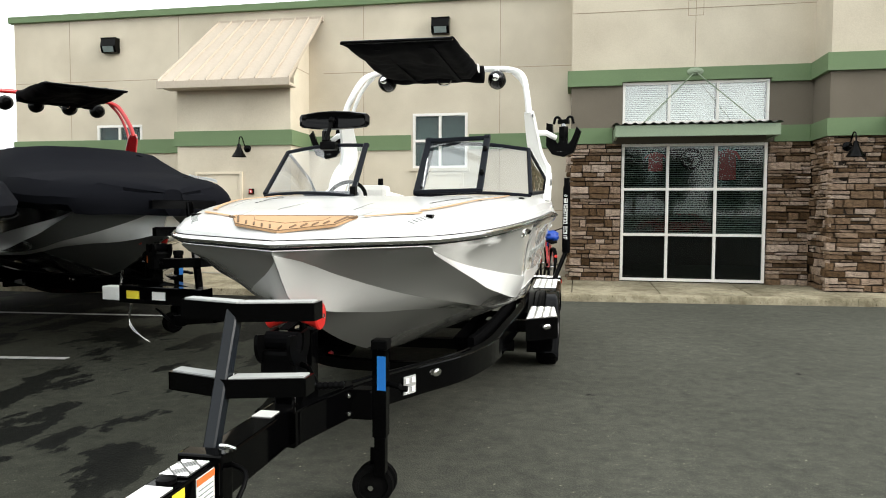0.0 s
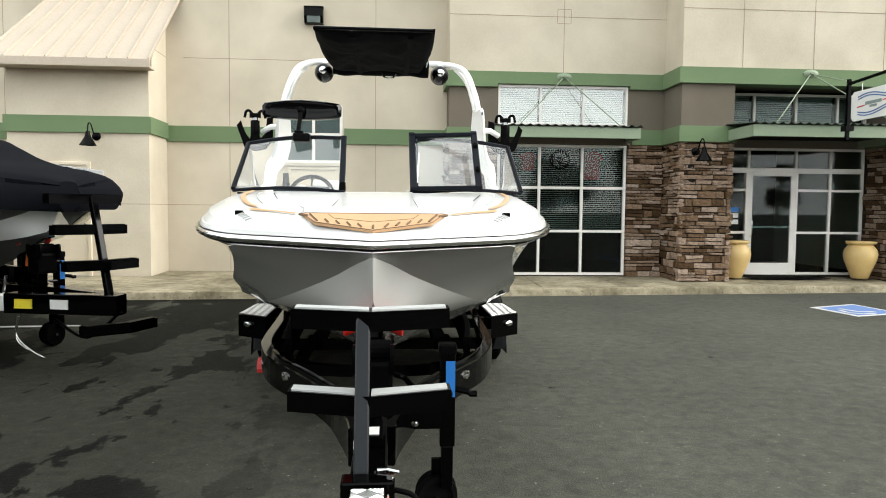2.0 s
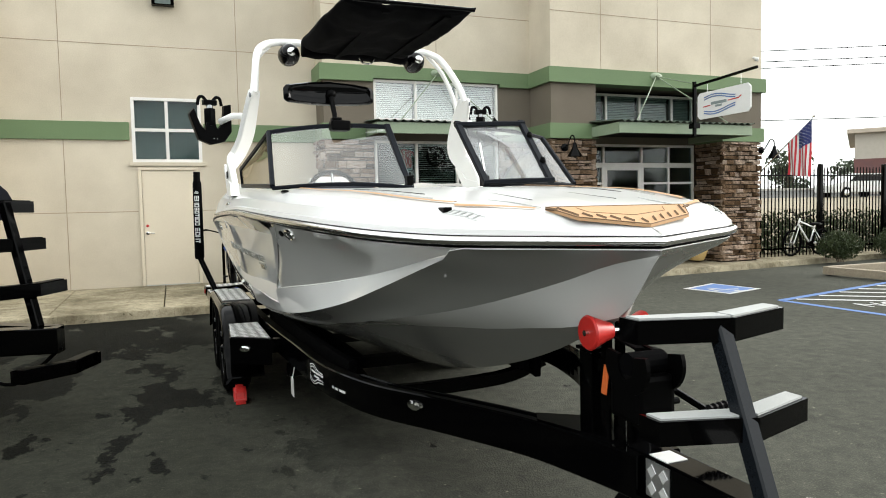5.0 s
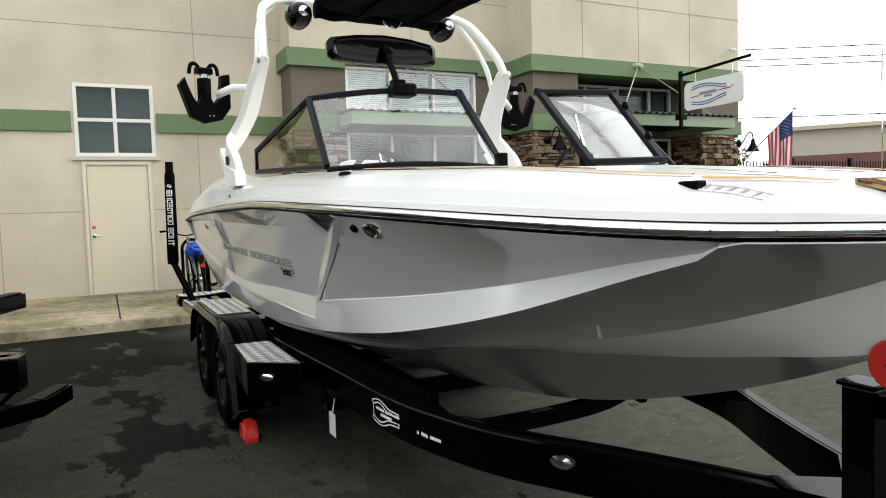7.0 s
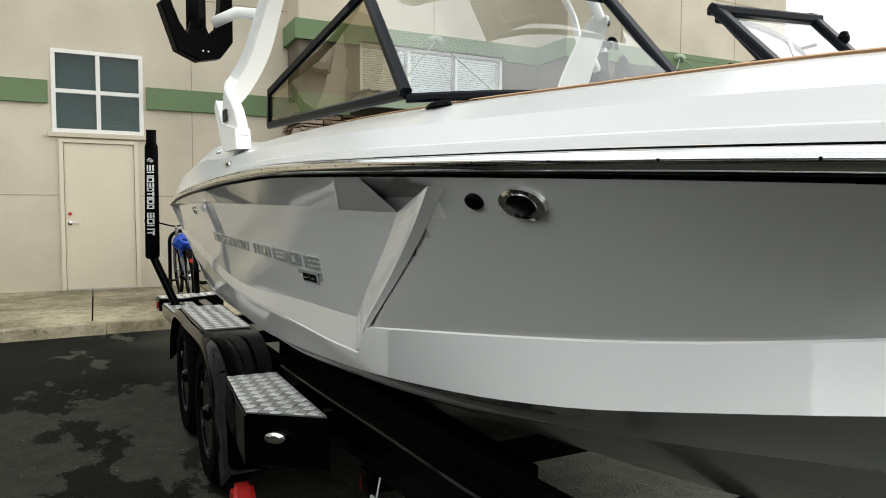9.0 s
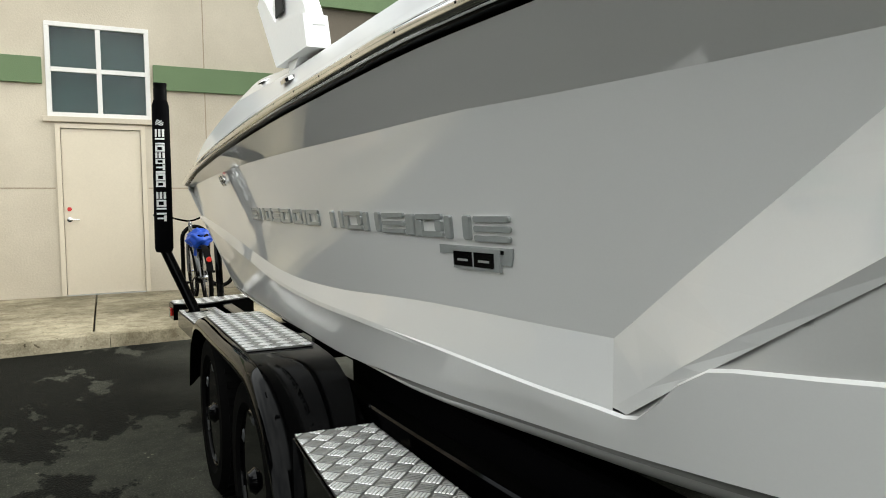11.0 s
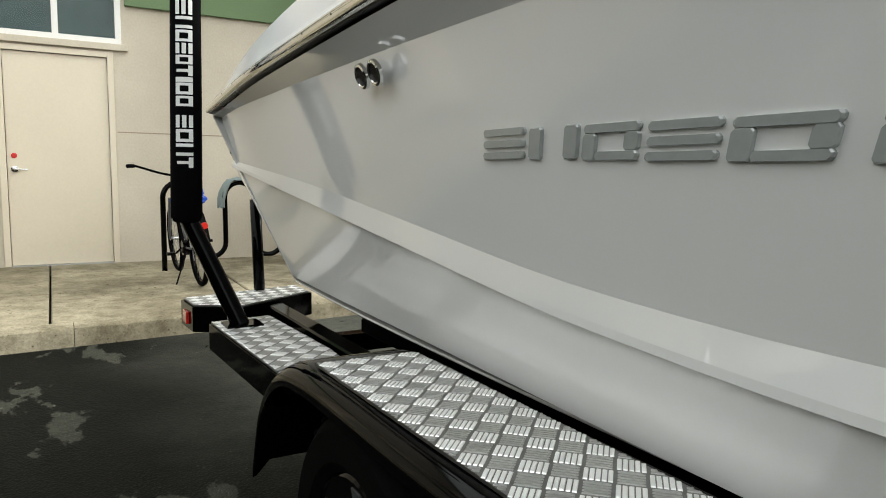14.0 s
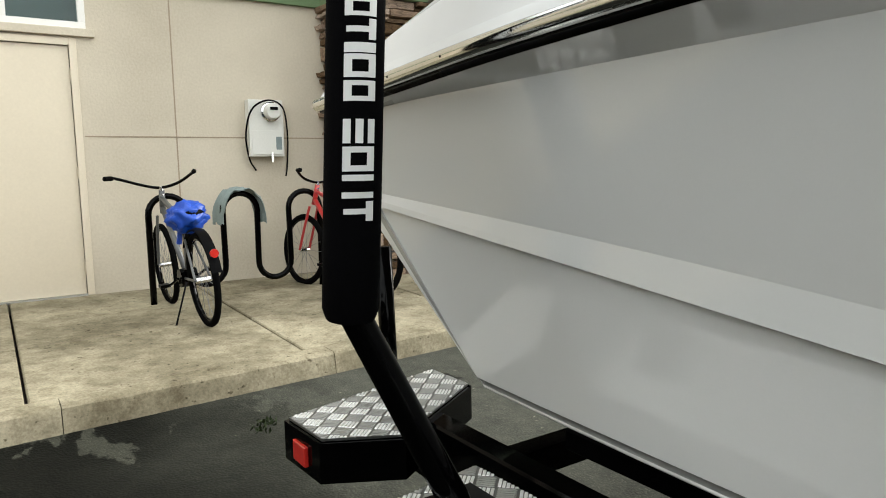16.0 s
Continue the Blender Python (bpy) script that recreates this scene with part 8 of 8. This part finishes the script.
part("loop", tube(bmesh.new(), smooth_path([(-0.56, WALL_Y - 0.03, 1.26), (-0.63, WALL_Y - 0.05, 1.38), (-0.665, WALL_Y - 0.08, 1.62), (-0.62, WALL_Y - 0.15, 1.86), (-0.46, WALL_Y - 0.17, 1.96), (-0.30, WALL_Y - 0.16, 1.90), (-0.22, WALL_Y - 0.06, 1.66), (-0.22, WALL_Y - 0.03, 1.35), (-0.26, WALL_Y - 0.08, 1.20)], 5), 0.009, 6), BLACK_PLASTIC, cable, smooth=True)


# ---------------------------------------------------------------- entrance: pots, mat, sign, flag
SITE = BUILDING


def pot(x, y):
    p = thing("planter_pot", (x, y, 0.14), "tall sand-coloured glazed pot by the entrance", "pot", "entrance pots")
    part("body", lathe(bmesh.new(), [(0.15, 0.0), (0.17, 0.02), (0.24, 0.2), (0.315, 0.40), (0.335, 0.52), (0.31, 0.62), (0.25, 0.70), (0.23, 0.73)], 36, Matrix.Translation((x, y, 0.145))), POT, p, smooth=60)
    rim = bmesh.new()
    rows = []
    for r, z in ((0.23, 0.72), (0.285, 0.745), (0.30, 0.775), (0.285, 0.80), (0.24, 0.79), (0.21, 0.70)):
        rows.append([Vector((x + (r + 0.008 * math.sin(9 * a)) * math.cos(a), y + (r + 0.008 * math.sin(9 * a)) * math.sin(a), 0.145 + z)) for a in [2 * math.pi * i / 36 for i in range(36)]])
    strip(rim, rows, closed=True)
    part("rim", rim, POT, p, smooth=60)


pot(6.12, 14.45)
pot(8.88, 14.35)
solid("door_mat", boxed(6.4, 8.15, 14.22, 14.62, 0.145, 0.158, 0.004), RUBBER, "dark rubber door mat at the shop entrance", "mat")

sign = thing("hanging_sign", (7.28, 11.8, 3.2), "white hanging shop sign with red and blue bands", "sign")
part("board", prism(bmesh.new(), [(11.12, 3.22), (12.40, 3.22), (12.47, 3.29), (12.47, 3.68), (12.40, 3.75), (11.12, 3.75), (11.05, 3.68), (11.05, 3.29)], "x", 7.265, 7.295), LABEL_WHITE, sign)
for s in (-1, 1):
    xo = 7.28 + s * 0.018
    for k, (zc, sg) in enumerate(((3.63, 1), (3.585, 1), (3.34, -1), (3.385, -1))):
        arc = [(xo, 12.28 - 0.85 * u, zc + sg * (0.05 * math.sin(math.pi * u * 1.3 + 0.2))) for u in [i / 14 for i in range(15)]]
        part("blue_band", beam(bmesh.new(), arc, 0.006, 0.02), PAINT_BLUE, sign)
    part("red_band", beam(bmesh.new(), [(xo, 12.3, 3.46), (xo, 12.1, 3.47)], 0.006, 0.02), RED, sign)
    part("red_band", beam(bmesh.new(), [(xo, 11.62, 3.5), (xo, 11.35, 3.51), (xo, 11.28, 3.55)], 0.006, 0.02), RED, sign)
    part("print_bar", boxed(xo - 0.003, xo + 0.003, 11.66, 12.08, 3.475, 3.53), CURTAIN, sign)
    part("print_bar", boxed(xo - 0.003, xo + 0.003, 11.78, 11.96, 3.42, 3.46), CURTAIN, sign)
part("post", boxed(7.25, 7.31, 12.55, 12.61, 2.9, 4.02, 0.005), BLACK_METAL, sign)
part("arm", beam(bmesh.new(), [(7.28, 12.62, 3.93), (7.28, 10.9, 4.0)], 0.045, 0.05), BLACK_METAL, sign)
for y in (11.3, 12.2):
    part("hanger", tube(bmesh.new(), [(7.28, y, 3.74), (7.28, y, 3.96)], 0.006, 6), CHROME, sign)
part("bracket", boxed(7.2, 7.36, 12.50, 12.66, 3.06, 3.16, 0.005), BLACK_METAL, sign)
part("stay", tube(bmesh.new(), [(7.28, 12.58, 3.98), (7.3, 13.85, 4.36)], 0.01, 6), GREEN_METAL, sign)


def draped_flag(base, tip, size, label, stars=True):
    base, tip = Vector(base), Vector(tip)
    f = thing("flag", base, label, "flag", "flags")
    part("pole", tube(bmesh.new(), [base, tip], 0.014 * max(1, size), 8), CHROME, f, smooth=True)
    part("finial", lathe(bmesh.new(), [(0, -0.03), (0.03, -0.02), (0.035, 0.01), (0, 0.05)], 10, Matrix.Translation(tip)), CHROME, f)
    hoist = (base - tip).normalized() * 0.78 * size

    def at(u, v):
        """u down the pole, v along the fly."""
        p = tip + (base - tip).normalized() * 0.06 + hoist * u
        fall = Vector((0.03 - 0.05 * u, 0.04, -1.0)).normalized()
        q = p + fall * 1.3 * size * v * (1 - 0.45 * u)
        centre = tip + hoist * 0.3 + fall * 1.1 * size * v
        q = q + (centre - q) * 0.12 * v
        return q + Vector((1, 0.4, 0)) * 0.05 * size * math.sin(u * 13 + v * 3) * min(1, 0.25 + v)
    for i in range(13):
        u0, u1 = i / 13, (i + 1) / 13
        v0 = 0.40 if i < 7 else 0.0
        bm = bmesh.new()
        strip(bm, [[at(u0 + (u1 - u0) * k / 2, v0 + (1 - v0) * j / 16) for k in range(3)] for j in range(17)])
        part("stripe", bm, FLAG_RED if i % 2 == 0 else FLAG_WHITE, f, smooth=True)
    bm = bmesh.new()
    strip(bm, [[at(7 / 13 * k / 10, 0.40 * j / 8) for k in range(11)] for j in range(9)])
    part("canton", bm, FLAG_BLUE, f, smooth=True)
    if stars:
        sb = bmesh.new()
        for r in range(9):
            for c in range(6 if r % 2 == 0 else 5):
                u, v = 7 / 13 * (r + 0.7) / 9.4, 0.40 * (c + (0.6 if r % 2 == 0 else 1.1)) / 6.3
                for sg in (-1, 1):
                    q = at(u, v) + Vector((0.35, -0.9, 0.0)).normalized() * 0.006 * sg
                    bmesh.ops.create_circle(sb, cap_ends=True, segments=5, radius=0.014 * size, matrix=Matrix.Translation(q) @ pose(0, 0, 0, 90, 0, 20))
        part("star_field", sb, FLAG_WHITE, f)


draped_flag((10.25, 13.90, 2.10), (10.42, 12.39, 3.38), 1.0, "American flag drooping from an angled pole by fence")
draped_flag((40.5, 29.0, -0.01), (40.5, 29.0, 11.5), 2.2, "distant American flag on a tall pole", False)

# ---------------------------------------------------------------- fence, shrubs, planter edge
fence = thing("picket_fence", (16, 14.5, 0), "tall black steel picket fence beside the shop", "fence")
FY = 14.5
for x in [10.75, 13.1, 15.5, 17.9, 20.3, 22.7, 25.1]:
    part("post", boxed(x - 0.05 * (2.0 if x == 10.75 else 1), x + 0.05 * (2.0 if x == 10.75 else 1), FY - 0.05, FY + 0.05, -0.02, 2.48, 0.005), BLACK_METAL, fence)
for z in (0.3, 2.18):
    part("rail", boxed(10.7, 25.1, FY - 0.018, FY + 0.018, z - 0.02, z + 0.02), BLACK_METAL, fence)
picket = finish("picket", prism(bmesh.new(), [(-0.011, 0.05), (0.011, 0.05), (0.011, 2.33), (0.0, 2.40), (-0.011, 2.33)], "y", -0.011, 0.011), BLACK_METAL)
for i in range(116):
    ob = part("picket", picket, BLACK_METAL, fence)
    ob.matrix_parent_inverse = Matrix()
    ob.location = Vector((10.92 + 0.122 * i, FY, 0)) - Vector((16, 14.5, 0))


def leaf_cloud(bm, centre, radii, n, size, rng, flat=0.0):
    for _ in range(n):
        while True:
            p = Vector((rng.uniform(-1, 1), rng.uniform(-1, 1), rng.uniform(-1, 1)))
            if 0.25 < p.length < 1:
                break
        p = Vector((p.x * radii[0], p.y * radii[1], p.z * radii[2])) * (1 + 0.25 * noise.noise(p * 2.2 + Vector(centre)))
        q = Vector(centre) + p
        a = Euler((rng.uniform(0, 6.3), rng.uniform(0, 6.3), rng.uniform(0, 6.3))).to_matrix()
        s = size * rng.uniform(0.6, 1.3)
        vs = [bm.verts.new(q + a @ Vector(c)) for c in ((-s, 0, 0), (0, -s * 0.45, 0), (s, 0, 0.1 * s), (0, s * 0.45, 0))]
        bm.faces.new(vs)


rng = random.Random(3)
for x, y, rx, h in ((12.45, 13.35, 0.62, 0.36), (14.6, 13.4, 0.8, 0.4), (16.9, 13.4, 0.9, 0.4)):
    sh = thing("shrub", (x, y, 0), "low clipped dark green shrub by the fence", "shrub", "fence shrubs")
    bm = bmesh.new()
    leaf_cloud(bm, (x, y, 0.14 + h * 0.75), (rx, 0.42, h), 5200, 0.03, rng)
    part("crown", bm, LEAF, sh)
    st = bmesh.new()
    for k in range(5):
        tube(st, [(x + 0.05 * k - 0.1, y, 0.0), (x + 0.16 * (k - 2), y + 0.05 * (k - 2), 0.3)], 0.012, 5)
    part("stem_cluster", st, BARK, sh)
hedge = thing("hedge", (16, 15.4, 0), "dark hedge growing behind the picket fence", "hedge")
bm = bmesh.new()
for k in range(16):
    leaf_cloud(bm, (11.4 + 0.85 * k, 15.3, 0.62), (0.75, 0.5, 0.66), 1100, 0.05, rng)
part("foliage", bm, LEAF, hedge)
bm = bmesh.new()
for k in range(16):
    tube(bm, [(11.4 + 0.85 * k, 15.3, -0.01), (11.5 + 0.85 * k, 15.3, 0.5)], 0.02, 5)
part("stem_cluster", bm, BARK, hedge)
edge = thing("planter_edge", (11, 11.4, 0), "weathered timber planter edging beside the lot", "edging")
TIMBER = surface("weathered_timber", (0.34, 0.29, 0.21), (0.22, 0.18, 0.13), 0.85, big=3, fine=30, bump=0.004)
part("timber", boxed(9.75, 13.5, 11.42, 11.56, -0.02, 0.15, 0.012), TIMBER, edge)
part("timber", boxed(9.75, 9.89, 10.1, 11.42, -0.02, 0.14, 0.012), TIMBER, edge)
part("timber", boxed(9.9, 13.5, 10.0, 10.12, -0.02, 0.13, 0.012), TIMBER, edge)
weed = thing("kerb_weed", (-2.11, 11.715, 0), "small green weed growing at the kerb", "weed")
bm = bmesh.new()
leaf_cloud(bm, (-2.11, 11.715, 0.025), (0.075, 0.025, 0.035), 70, 0.016, rng)
part("foliage", bm, LEAF, weed)


# ---------------------------------------------------------------- markings on the lot
SITE = Matrix()
def paint(name, pts, material, label, z=-0.006):
    return solid(name, prism(bmesh.new(), pts, "z", z - 0.002, z), material, label, "road marking", kind="structure")


def stroke(a, b, w):
    a, b = Vector(a), Vector(b)
    d = (b - a).normalized()
    n = Vector((-d.y, d.x)) * w / 2
    return [tuple(a + n), tuple(b + n), tuple(b - n), tuple(a - n)]


paint("road_marking", [(5.40, 10.55), (6.37, 10.93), (6.47, 9.88), (5.54, 9.60)], PAINT_WHITE, "white border of the accessible parking symbol")
paint("road_marking", [(5.50, 10.48), (6.30, 10.80), (6.39, 9.94), (5.61, 9.70)], PAINT_BLUE, "blue field of the accessible parking symbol", -0.002)
for a, b, w in (((5.75, 10.35), (5.85, 10.05), 0.07), ((5.85, 10.05), (6.1, 10.0), 0.07), ((5.66, 10.2), (5.62, 9.95), 0.06), ((5.62, 9.95), (5.78, 9.8), 0.06), ((5.78, 9.8), (5.98, 9.85), 0.06)):
    paint("road_marking", stroke(a, b, w), PAINT_WHITE, "white stroke of the accessible parking symbol", 0.002)
for a, b in (((5.59, 8.66), (9.8, 9.64)), ((5.59, 8.66), (5.64, 5.0))):
    paint("road_marking", stroke(a, b, 0.12), PAINT_BLUE, "worn blue border of the access aisle")
for k in range(6):
    paint("road_marking", stroke((5.9 + 0.62 * k, 8.65 + 0.14 * k), (7.6 + 0.62 * k, 7.2 + 0.1 * k), 0.1), PAINT_WHITE, "worn white hatching of the access aisle")
paint("road_marking", stroke((-9.0, 5.55), (-5.0, 6.12), 0.10), PAINT_WHITE, "worn white parking line")
paint("road_marking", stroke((-9.5, 8.6), (-5.1, 8.98), 0.10), PAINT_WHITE, "worn white parking line")
no = thing("road_lettering", (6.35, 7.6, 0), "worn white painted lettering in the access aisle", "road marking", kind="structure")
lettering("letters", "NO", 0.5, Matrix.Translation((6.45, 7.65, -0.003)) @ pose(0, 0, 0, 0, 0, -10), PAINT_WHITE, no, 0.001)


# ---------------------------------------------------------------- distance
def tree(x, y, h, rng, label):
    t = thing("tree", (x, y, 0), label, "tree", "far trees")
    bm = bmesh.new()
    sweep(bm, [(x, y, -0.05), (x + 0.05 * h * 0.3, y, h * 0.3), (x, y + 0.1, h * 0.62)], lambda f: circle(0.03 * h * (1 - 0.7 * f) + 0.02, 8))
    for k in range(6):
        a = rng.uniform(0, 6.28)
        sweep(bm, [(x, y, h * (0.3 + 0.05 * k)), (x + 0.16 * h * math.cos(a), y + 0.16 * h * math.sin(a), h * (0.5 + 0.06 * k))], lambda f: circle(0.012 * h * (1 - 0.8 * f), 6))
    part("trunk", bm, BARK, t)
    bm = bmesh.new()
    for k in range(9):
        a, r = rng.uniform(0, 6.28), rng.uniform(0.05, 0.24) * h
        leaf_cloud(bm, (x + r * math.cos(a), y + r * math.sin(a), h * rng.uniform(0.32, 0.85)), (0.19 * h, 0.19 * h, 0.16 * h), 170, 0.032 * h, rng)
    part("crown", bm, LEAF_FAR, t)


for i in range(12):
    tree(30 + 9.5 * i + rng.uniform(-3, 3), 62 - 1.2 * i + rng.uniform(-5, 5), rng.uniform(4.5, 8), rng, "distant leafy tree beyond the lot")
for i in range(24):
    tree(-62 + 5.6 * i + rng.uniform(-2, 2), -58 + rng.uniform(-6, 6), rng.uniform(6, 10), rng, "roadside tree across the street")
wh = thing("warehouse", (60, 31, 0), "distant pale metal warehouse with a dark red band", "building")
WH = pose(60.1, 31.0, 0, 0, 0, -52.3)
part("wall", box(bmesh.new(), -15, 15, -8, 8, -0.05, 6.4, m=WH), WAREHOUSE, wh)
part("band", box(bmesh.new(), -15.05, 15.05, -8.05, 8.05, 3.0, 4.5, m=WH), surface("dark_red_band", (0.16, 0.06, 0.05), (0.10, 0.05, 0.05), 0.7), wh)
part("roof", box(bmesh.new(), -15.5, 15.5, -8.5, 8.5, 6.4, 6.7, m=WH), ROOF_METAL, wh)
# the ground climbs beyond the fence: dirt bank, road, far verge
DIRT = surface("dry_grass_dirt", (0.30, 0.26, 0.18), (0.17, 0.145, 0.10), 0.95, big=0.25, fine=2.5, bump=0.01)
bank = prism(bmesh.new(), [(15.8, -0.05), (18.6, 0.95), (21.0, 1.22), (33.0, 1.70), (33.0, -0.05)], "x", 11.2, 130)
solid("dry_verge", bank, DIRT, "dry dirt bank rising beyond the fence", "ground", kind="structure")
solid("far_road", prism(bmesh.new(), [(33.0, -0.05), (33.0, 1.70), (47.0, 2.45), (47.0, -0.05)], "x", 11.2, 130), surface("grey_road", (0.085, 0.083, 0.076), (0.055, 0.054, 0.05), 0.9, big=0.3, fine=8), "grey road along the top of the bank", "road", kind="structure")
solid("far_kerb", prism(bmesh.new(), [(47.0, -0.05), (47.0, 2.62), (47.5, 2.66), (47.5, -0.05)], "x", 11.2, 130), surface("pale_kerb", (0.6, 0.58, 0.53), (0.5, 0.48, 0.44), 0.9), "pale kerb of the far road", "kerb", kind="structure")
solid("far_verge", prism(bmesh.new(), [(47.5, -0.05), (47.5, 2.60), (75.0, 3.3), (75.0, -0.05)], "x", 11.2, 130), DIRT, "dry verge beyond the far road", "ground", kind="structure")


def car(m, paint_mat, label, pickup=False):
    c = local_thing("parked_car", m, label, "car", "distant cars")
    bm = bmesh.new()
    prof = [(-2.2, 0.35), (2.2, 0.35), (2.25, 0.75), (2.0, 0.92), (1.1, 1.0), (-2.15, 1.02), (-2.25, 0.8)]
    prism(bm, prof, "x", -0.9, 0.9)
    bmesh.ops.bevel(bm, geom=bm.edges[:], offset=0.06, segments=2, affect="EDGES")
    part("body", bm, paint_mat, c, smooth=40)
    cab = [(-0.3, 1.0), (1.15, 1.0), (0.6, 1.5), (-0.2, 1.55)] if pickup else [(-1.9, 1.0), (1.15, 1.0), (0.55, 1.48), (-1.4, 1.48)]
    cb = part("cabin", prism(bmesh.new(), cab, "x", -0.78, 0.78), paint_mat, c)
    gl = [(a[0] * 0.9 + 0.03, 1.02 + (a[1] - 1.0) * 0.82) for a in cab]
    part("window", prism(bmesh.new(), gl, "x", -0.79, 0.79), GLOSS_BLACK, cb)
    for y in (-1.4, 1.4):
        for s in (-1, 1):
            w = part("wheel", lathe(bmesh.new(), [(0.2, -0.1), (0.33, -0.1), (0.35, 0.0), (0.33, 0.1), (0.2, 0.1), (0.0, 0.1)], 20, Matrix.Translation((s * 0.82, y, 0.34)) @ pose(0, 0, 0, 0, 90 * s)), RUBBER, c, smooth=40)
            part("hub", lathe(bmesh.new(), [(0.19, 0.101), (0.1, 0.115), (0, 0.115)], 16, Matrix.Translation((s * 0.82, y, 0.34)) @ pose(0, 0, 0, 0, 90 * s)), CHROME, w)
    part("headlight", boxed(0.5, 0.8, 2.18, 2.26, 0.68, 0.82), LABEL_WHITE, c)
    part("headlight", boxed(-0.8, -0.5, 2.18, 2.26, 0.68, 0.82), LABEL_WHITE, c)
    return c


car(pose(36.5, 31.6, 1.60, 0, 0, 80), CAR_WHITE, "white sedan parked on the bank beyond the fence")
car(pose(33.0, 52.0, 2.72, 0, 0, 88), CAR_DARK, "dark pickup parked far beyond the road", True)
car(pose(41.5, 53.0, 2.74, 0, 0, 84), CAR_WHITE, "white pickup parked far beyond the road", True)
car(pose(-6, -17, 0, 0, 0, 88), CAR_WHITE, "white sedan parked across the lot")
car(pose(6, -18, 0, 0, 0, 92), surface("red_car_paint", (0.45, 0.02, 0.03), None, 0.12), "red sedan parked across the lot")
wires = thing("power_lines", (60, 40, 0), "overhead power lines on timber poles", "power line")
for px, py in ((28, 66), (105, 20)):
    part("pole", tube(bmesh.new(), [(px, py, -0.1), (px, py, 17)], 0.16, 10), BARK, wires)
    part("cross_arm", beam(bmesh.new(), [(px - 0.8, py - 1.2, 16.2), (px + 0.8, py + 1.2, 16.2)], 0.12, 0.12), BARK, wires)
for dz, off in ((16.4, -1.0), (15.6, 0.0), (15.2, 1.0), (10.0, 0.0)):
    pts = []
    for k in range(17):
        u = k / 16
        pts.append((28 + 77 * u + off * 0.5, 66 - 46 * u + off, dz - 1.6 * 4 * u * (1 - u) * 0.5))
    part("wire", tube(bmesh.new(), pts, 0.044, 5), BLACK_METAL, wires)

# ---------------------------------------------------------------- ledge stone, laid piece by piece
stone_rng = random.Random(21)
SITE = BUILDING
STONE_MESH = []
for k in range(7):
    bm = bmesh.new()
    box(bm, -0.5, 0.5, -0.5, 0.5, -0.5, 0.5)
    bmesh.ops.subdivide_edges(bm, edges=[e for e in bm.edges if abs(e.verts[0].co.x - e.verts[1].co.x) > 0.5], cuts=2)
    for v in bm.verts:
        j = 0.09 if v.co.y < 0 else 0.0
        v.co += Vector((stone_rng.uniform(-0.02, 0.02), stone_rng.uniform(-j, j * 1.5), stone_rng.uniform(-0.07, 0.07)))
        if v.co.y < 0:
            v.co.x *= 0.975
            v.co.z *= 0.9
    STONE_MESH.append(finish("ledge_stone", bm, STONE))


def lay_stones(owner, origin, along, normal, width, z0, z1):
    """Random-coursed ledge stone over a rectangle that begins at origin and runs along."""
    along, normal = Vector(along), Vector(normal)
    base = BASE[owner.name].inverted()
    rot = Matrix((along, -normal, Vector((0, 0, 1)))).transposed().to_4x4()
    z = z0
    while z < z1 - 0.02:
        h = min(stone_rng.choice((0.05, 0.065, 0.085, 0.10, 0.125, 0.16)), z1 - z)
        u = 0.0
        while u < width - 0.01:
            w = min(stone_rng.uniform(0.12, 0.42), width - u)
            if width - u - w < 0.1:
                w = width - u
            split = h > 0.1 and stone_rng.random() < 0.35
            for zz, hh in (((z, h * 0.5), (z + h * 0.5, h * 0.5)) if split else ((z, h),)):
                depth = stone_rng.uniform(0.04, 0.15)
                ob = part("stone", stone_rng.choice(STONE_MESH), STONE, owner)
                c = Vector(origin) + along * (u + w / 2) - normal * (0.02 - depth / 2 + 0.03)
                ob.matrix_parent_inverse = Matrix()
                ob.matrix_basis = base @ Matrix.Translation((c.x, c.y, zz + hh / 2)) @ rot @ Matrix.Rotation(stone_rng.uniform(-0.025, 0.025), 4, "Y") @ Matrix.Diagonal((w - 0.018, depth, hh - stone_rng.uniform(0.010, 0.020), 1))
            u += w
        z += h


left_stone = thing("stone_facing", (0.5, STONE_Y, 0.1), "brown ledge-stone facing beside the shop window", "stone wall", kind="structure")
lay_stones(left_stone, (0.0, STONE_Y + 0.02, 0), (1, 0, 0), (0, -1, 0), 1.03, 0.12, 2.96)
lay_stones(left_stone, (0.0, WALL_Y, 0), (0, -1, 0), (-1, 0, 0), WALL_Y - STONE_Y, 0.12, 2.96)
right_stone = thing("stone_facing", (4.2, STONE_Y, 0.1), "brown ledge-stone facing beside the shop window", "stone wall", kind="structure")
lay_stones(right_stone, (3.86, STONE_Y + 0.02, 0), (1, 0, 0), (0, -1, 0), 0.78, 0.12, 2.96)
for x0, x1, lab in ((4.65, 5.76, "stone"), (9.27, 10.45, "stone")):
    pil = thing("stone_pillar", ((x0 + x1) / 2, PIL_Y, 0.1), "square pillar faced in brown ledge stone", "pillar", "entrance pillars", kind="structure")
    lay_stones(pil, (x0, PIL_Y + 0.05, 0), (1, 0, 0), (0, -1, 0), x1 - x0, 0.12, 2.96)
    lay_stones(pil, (x0 + 0.04, STONE_Y, 0), (0, -1, 0), (-1, 0, 0), STONE_Y - PIL_Y, 0.12, 2.96)
    if x0 < 6:
        lay_stones(pil, (x1 - 0.04, PIL_Y, 0), (0, 1, 0), (1, 0, 0), STONE_Y - PIL_Y, 0.12, 2.96)
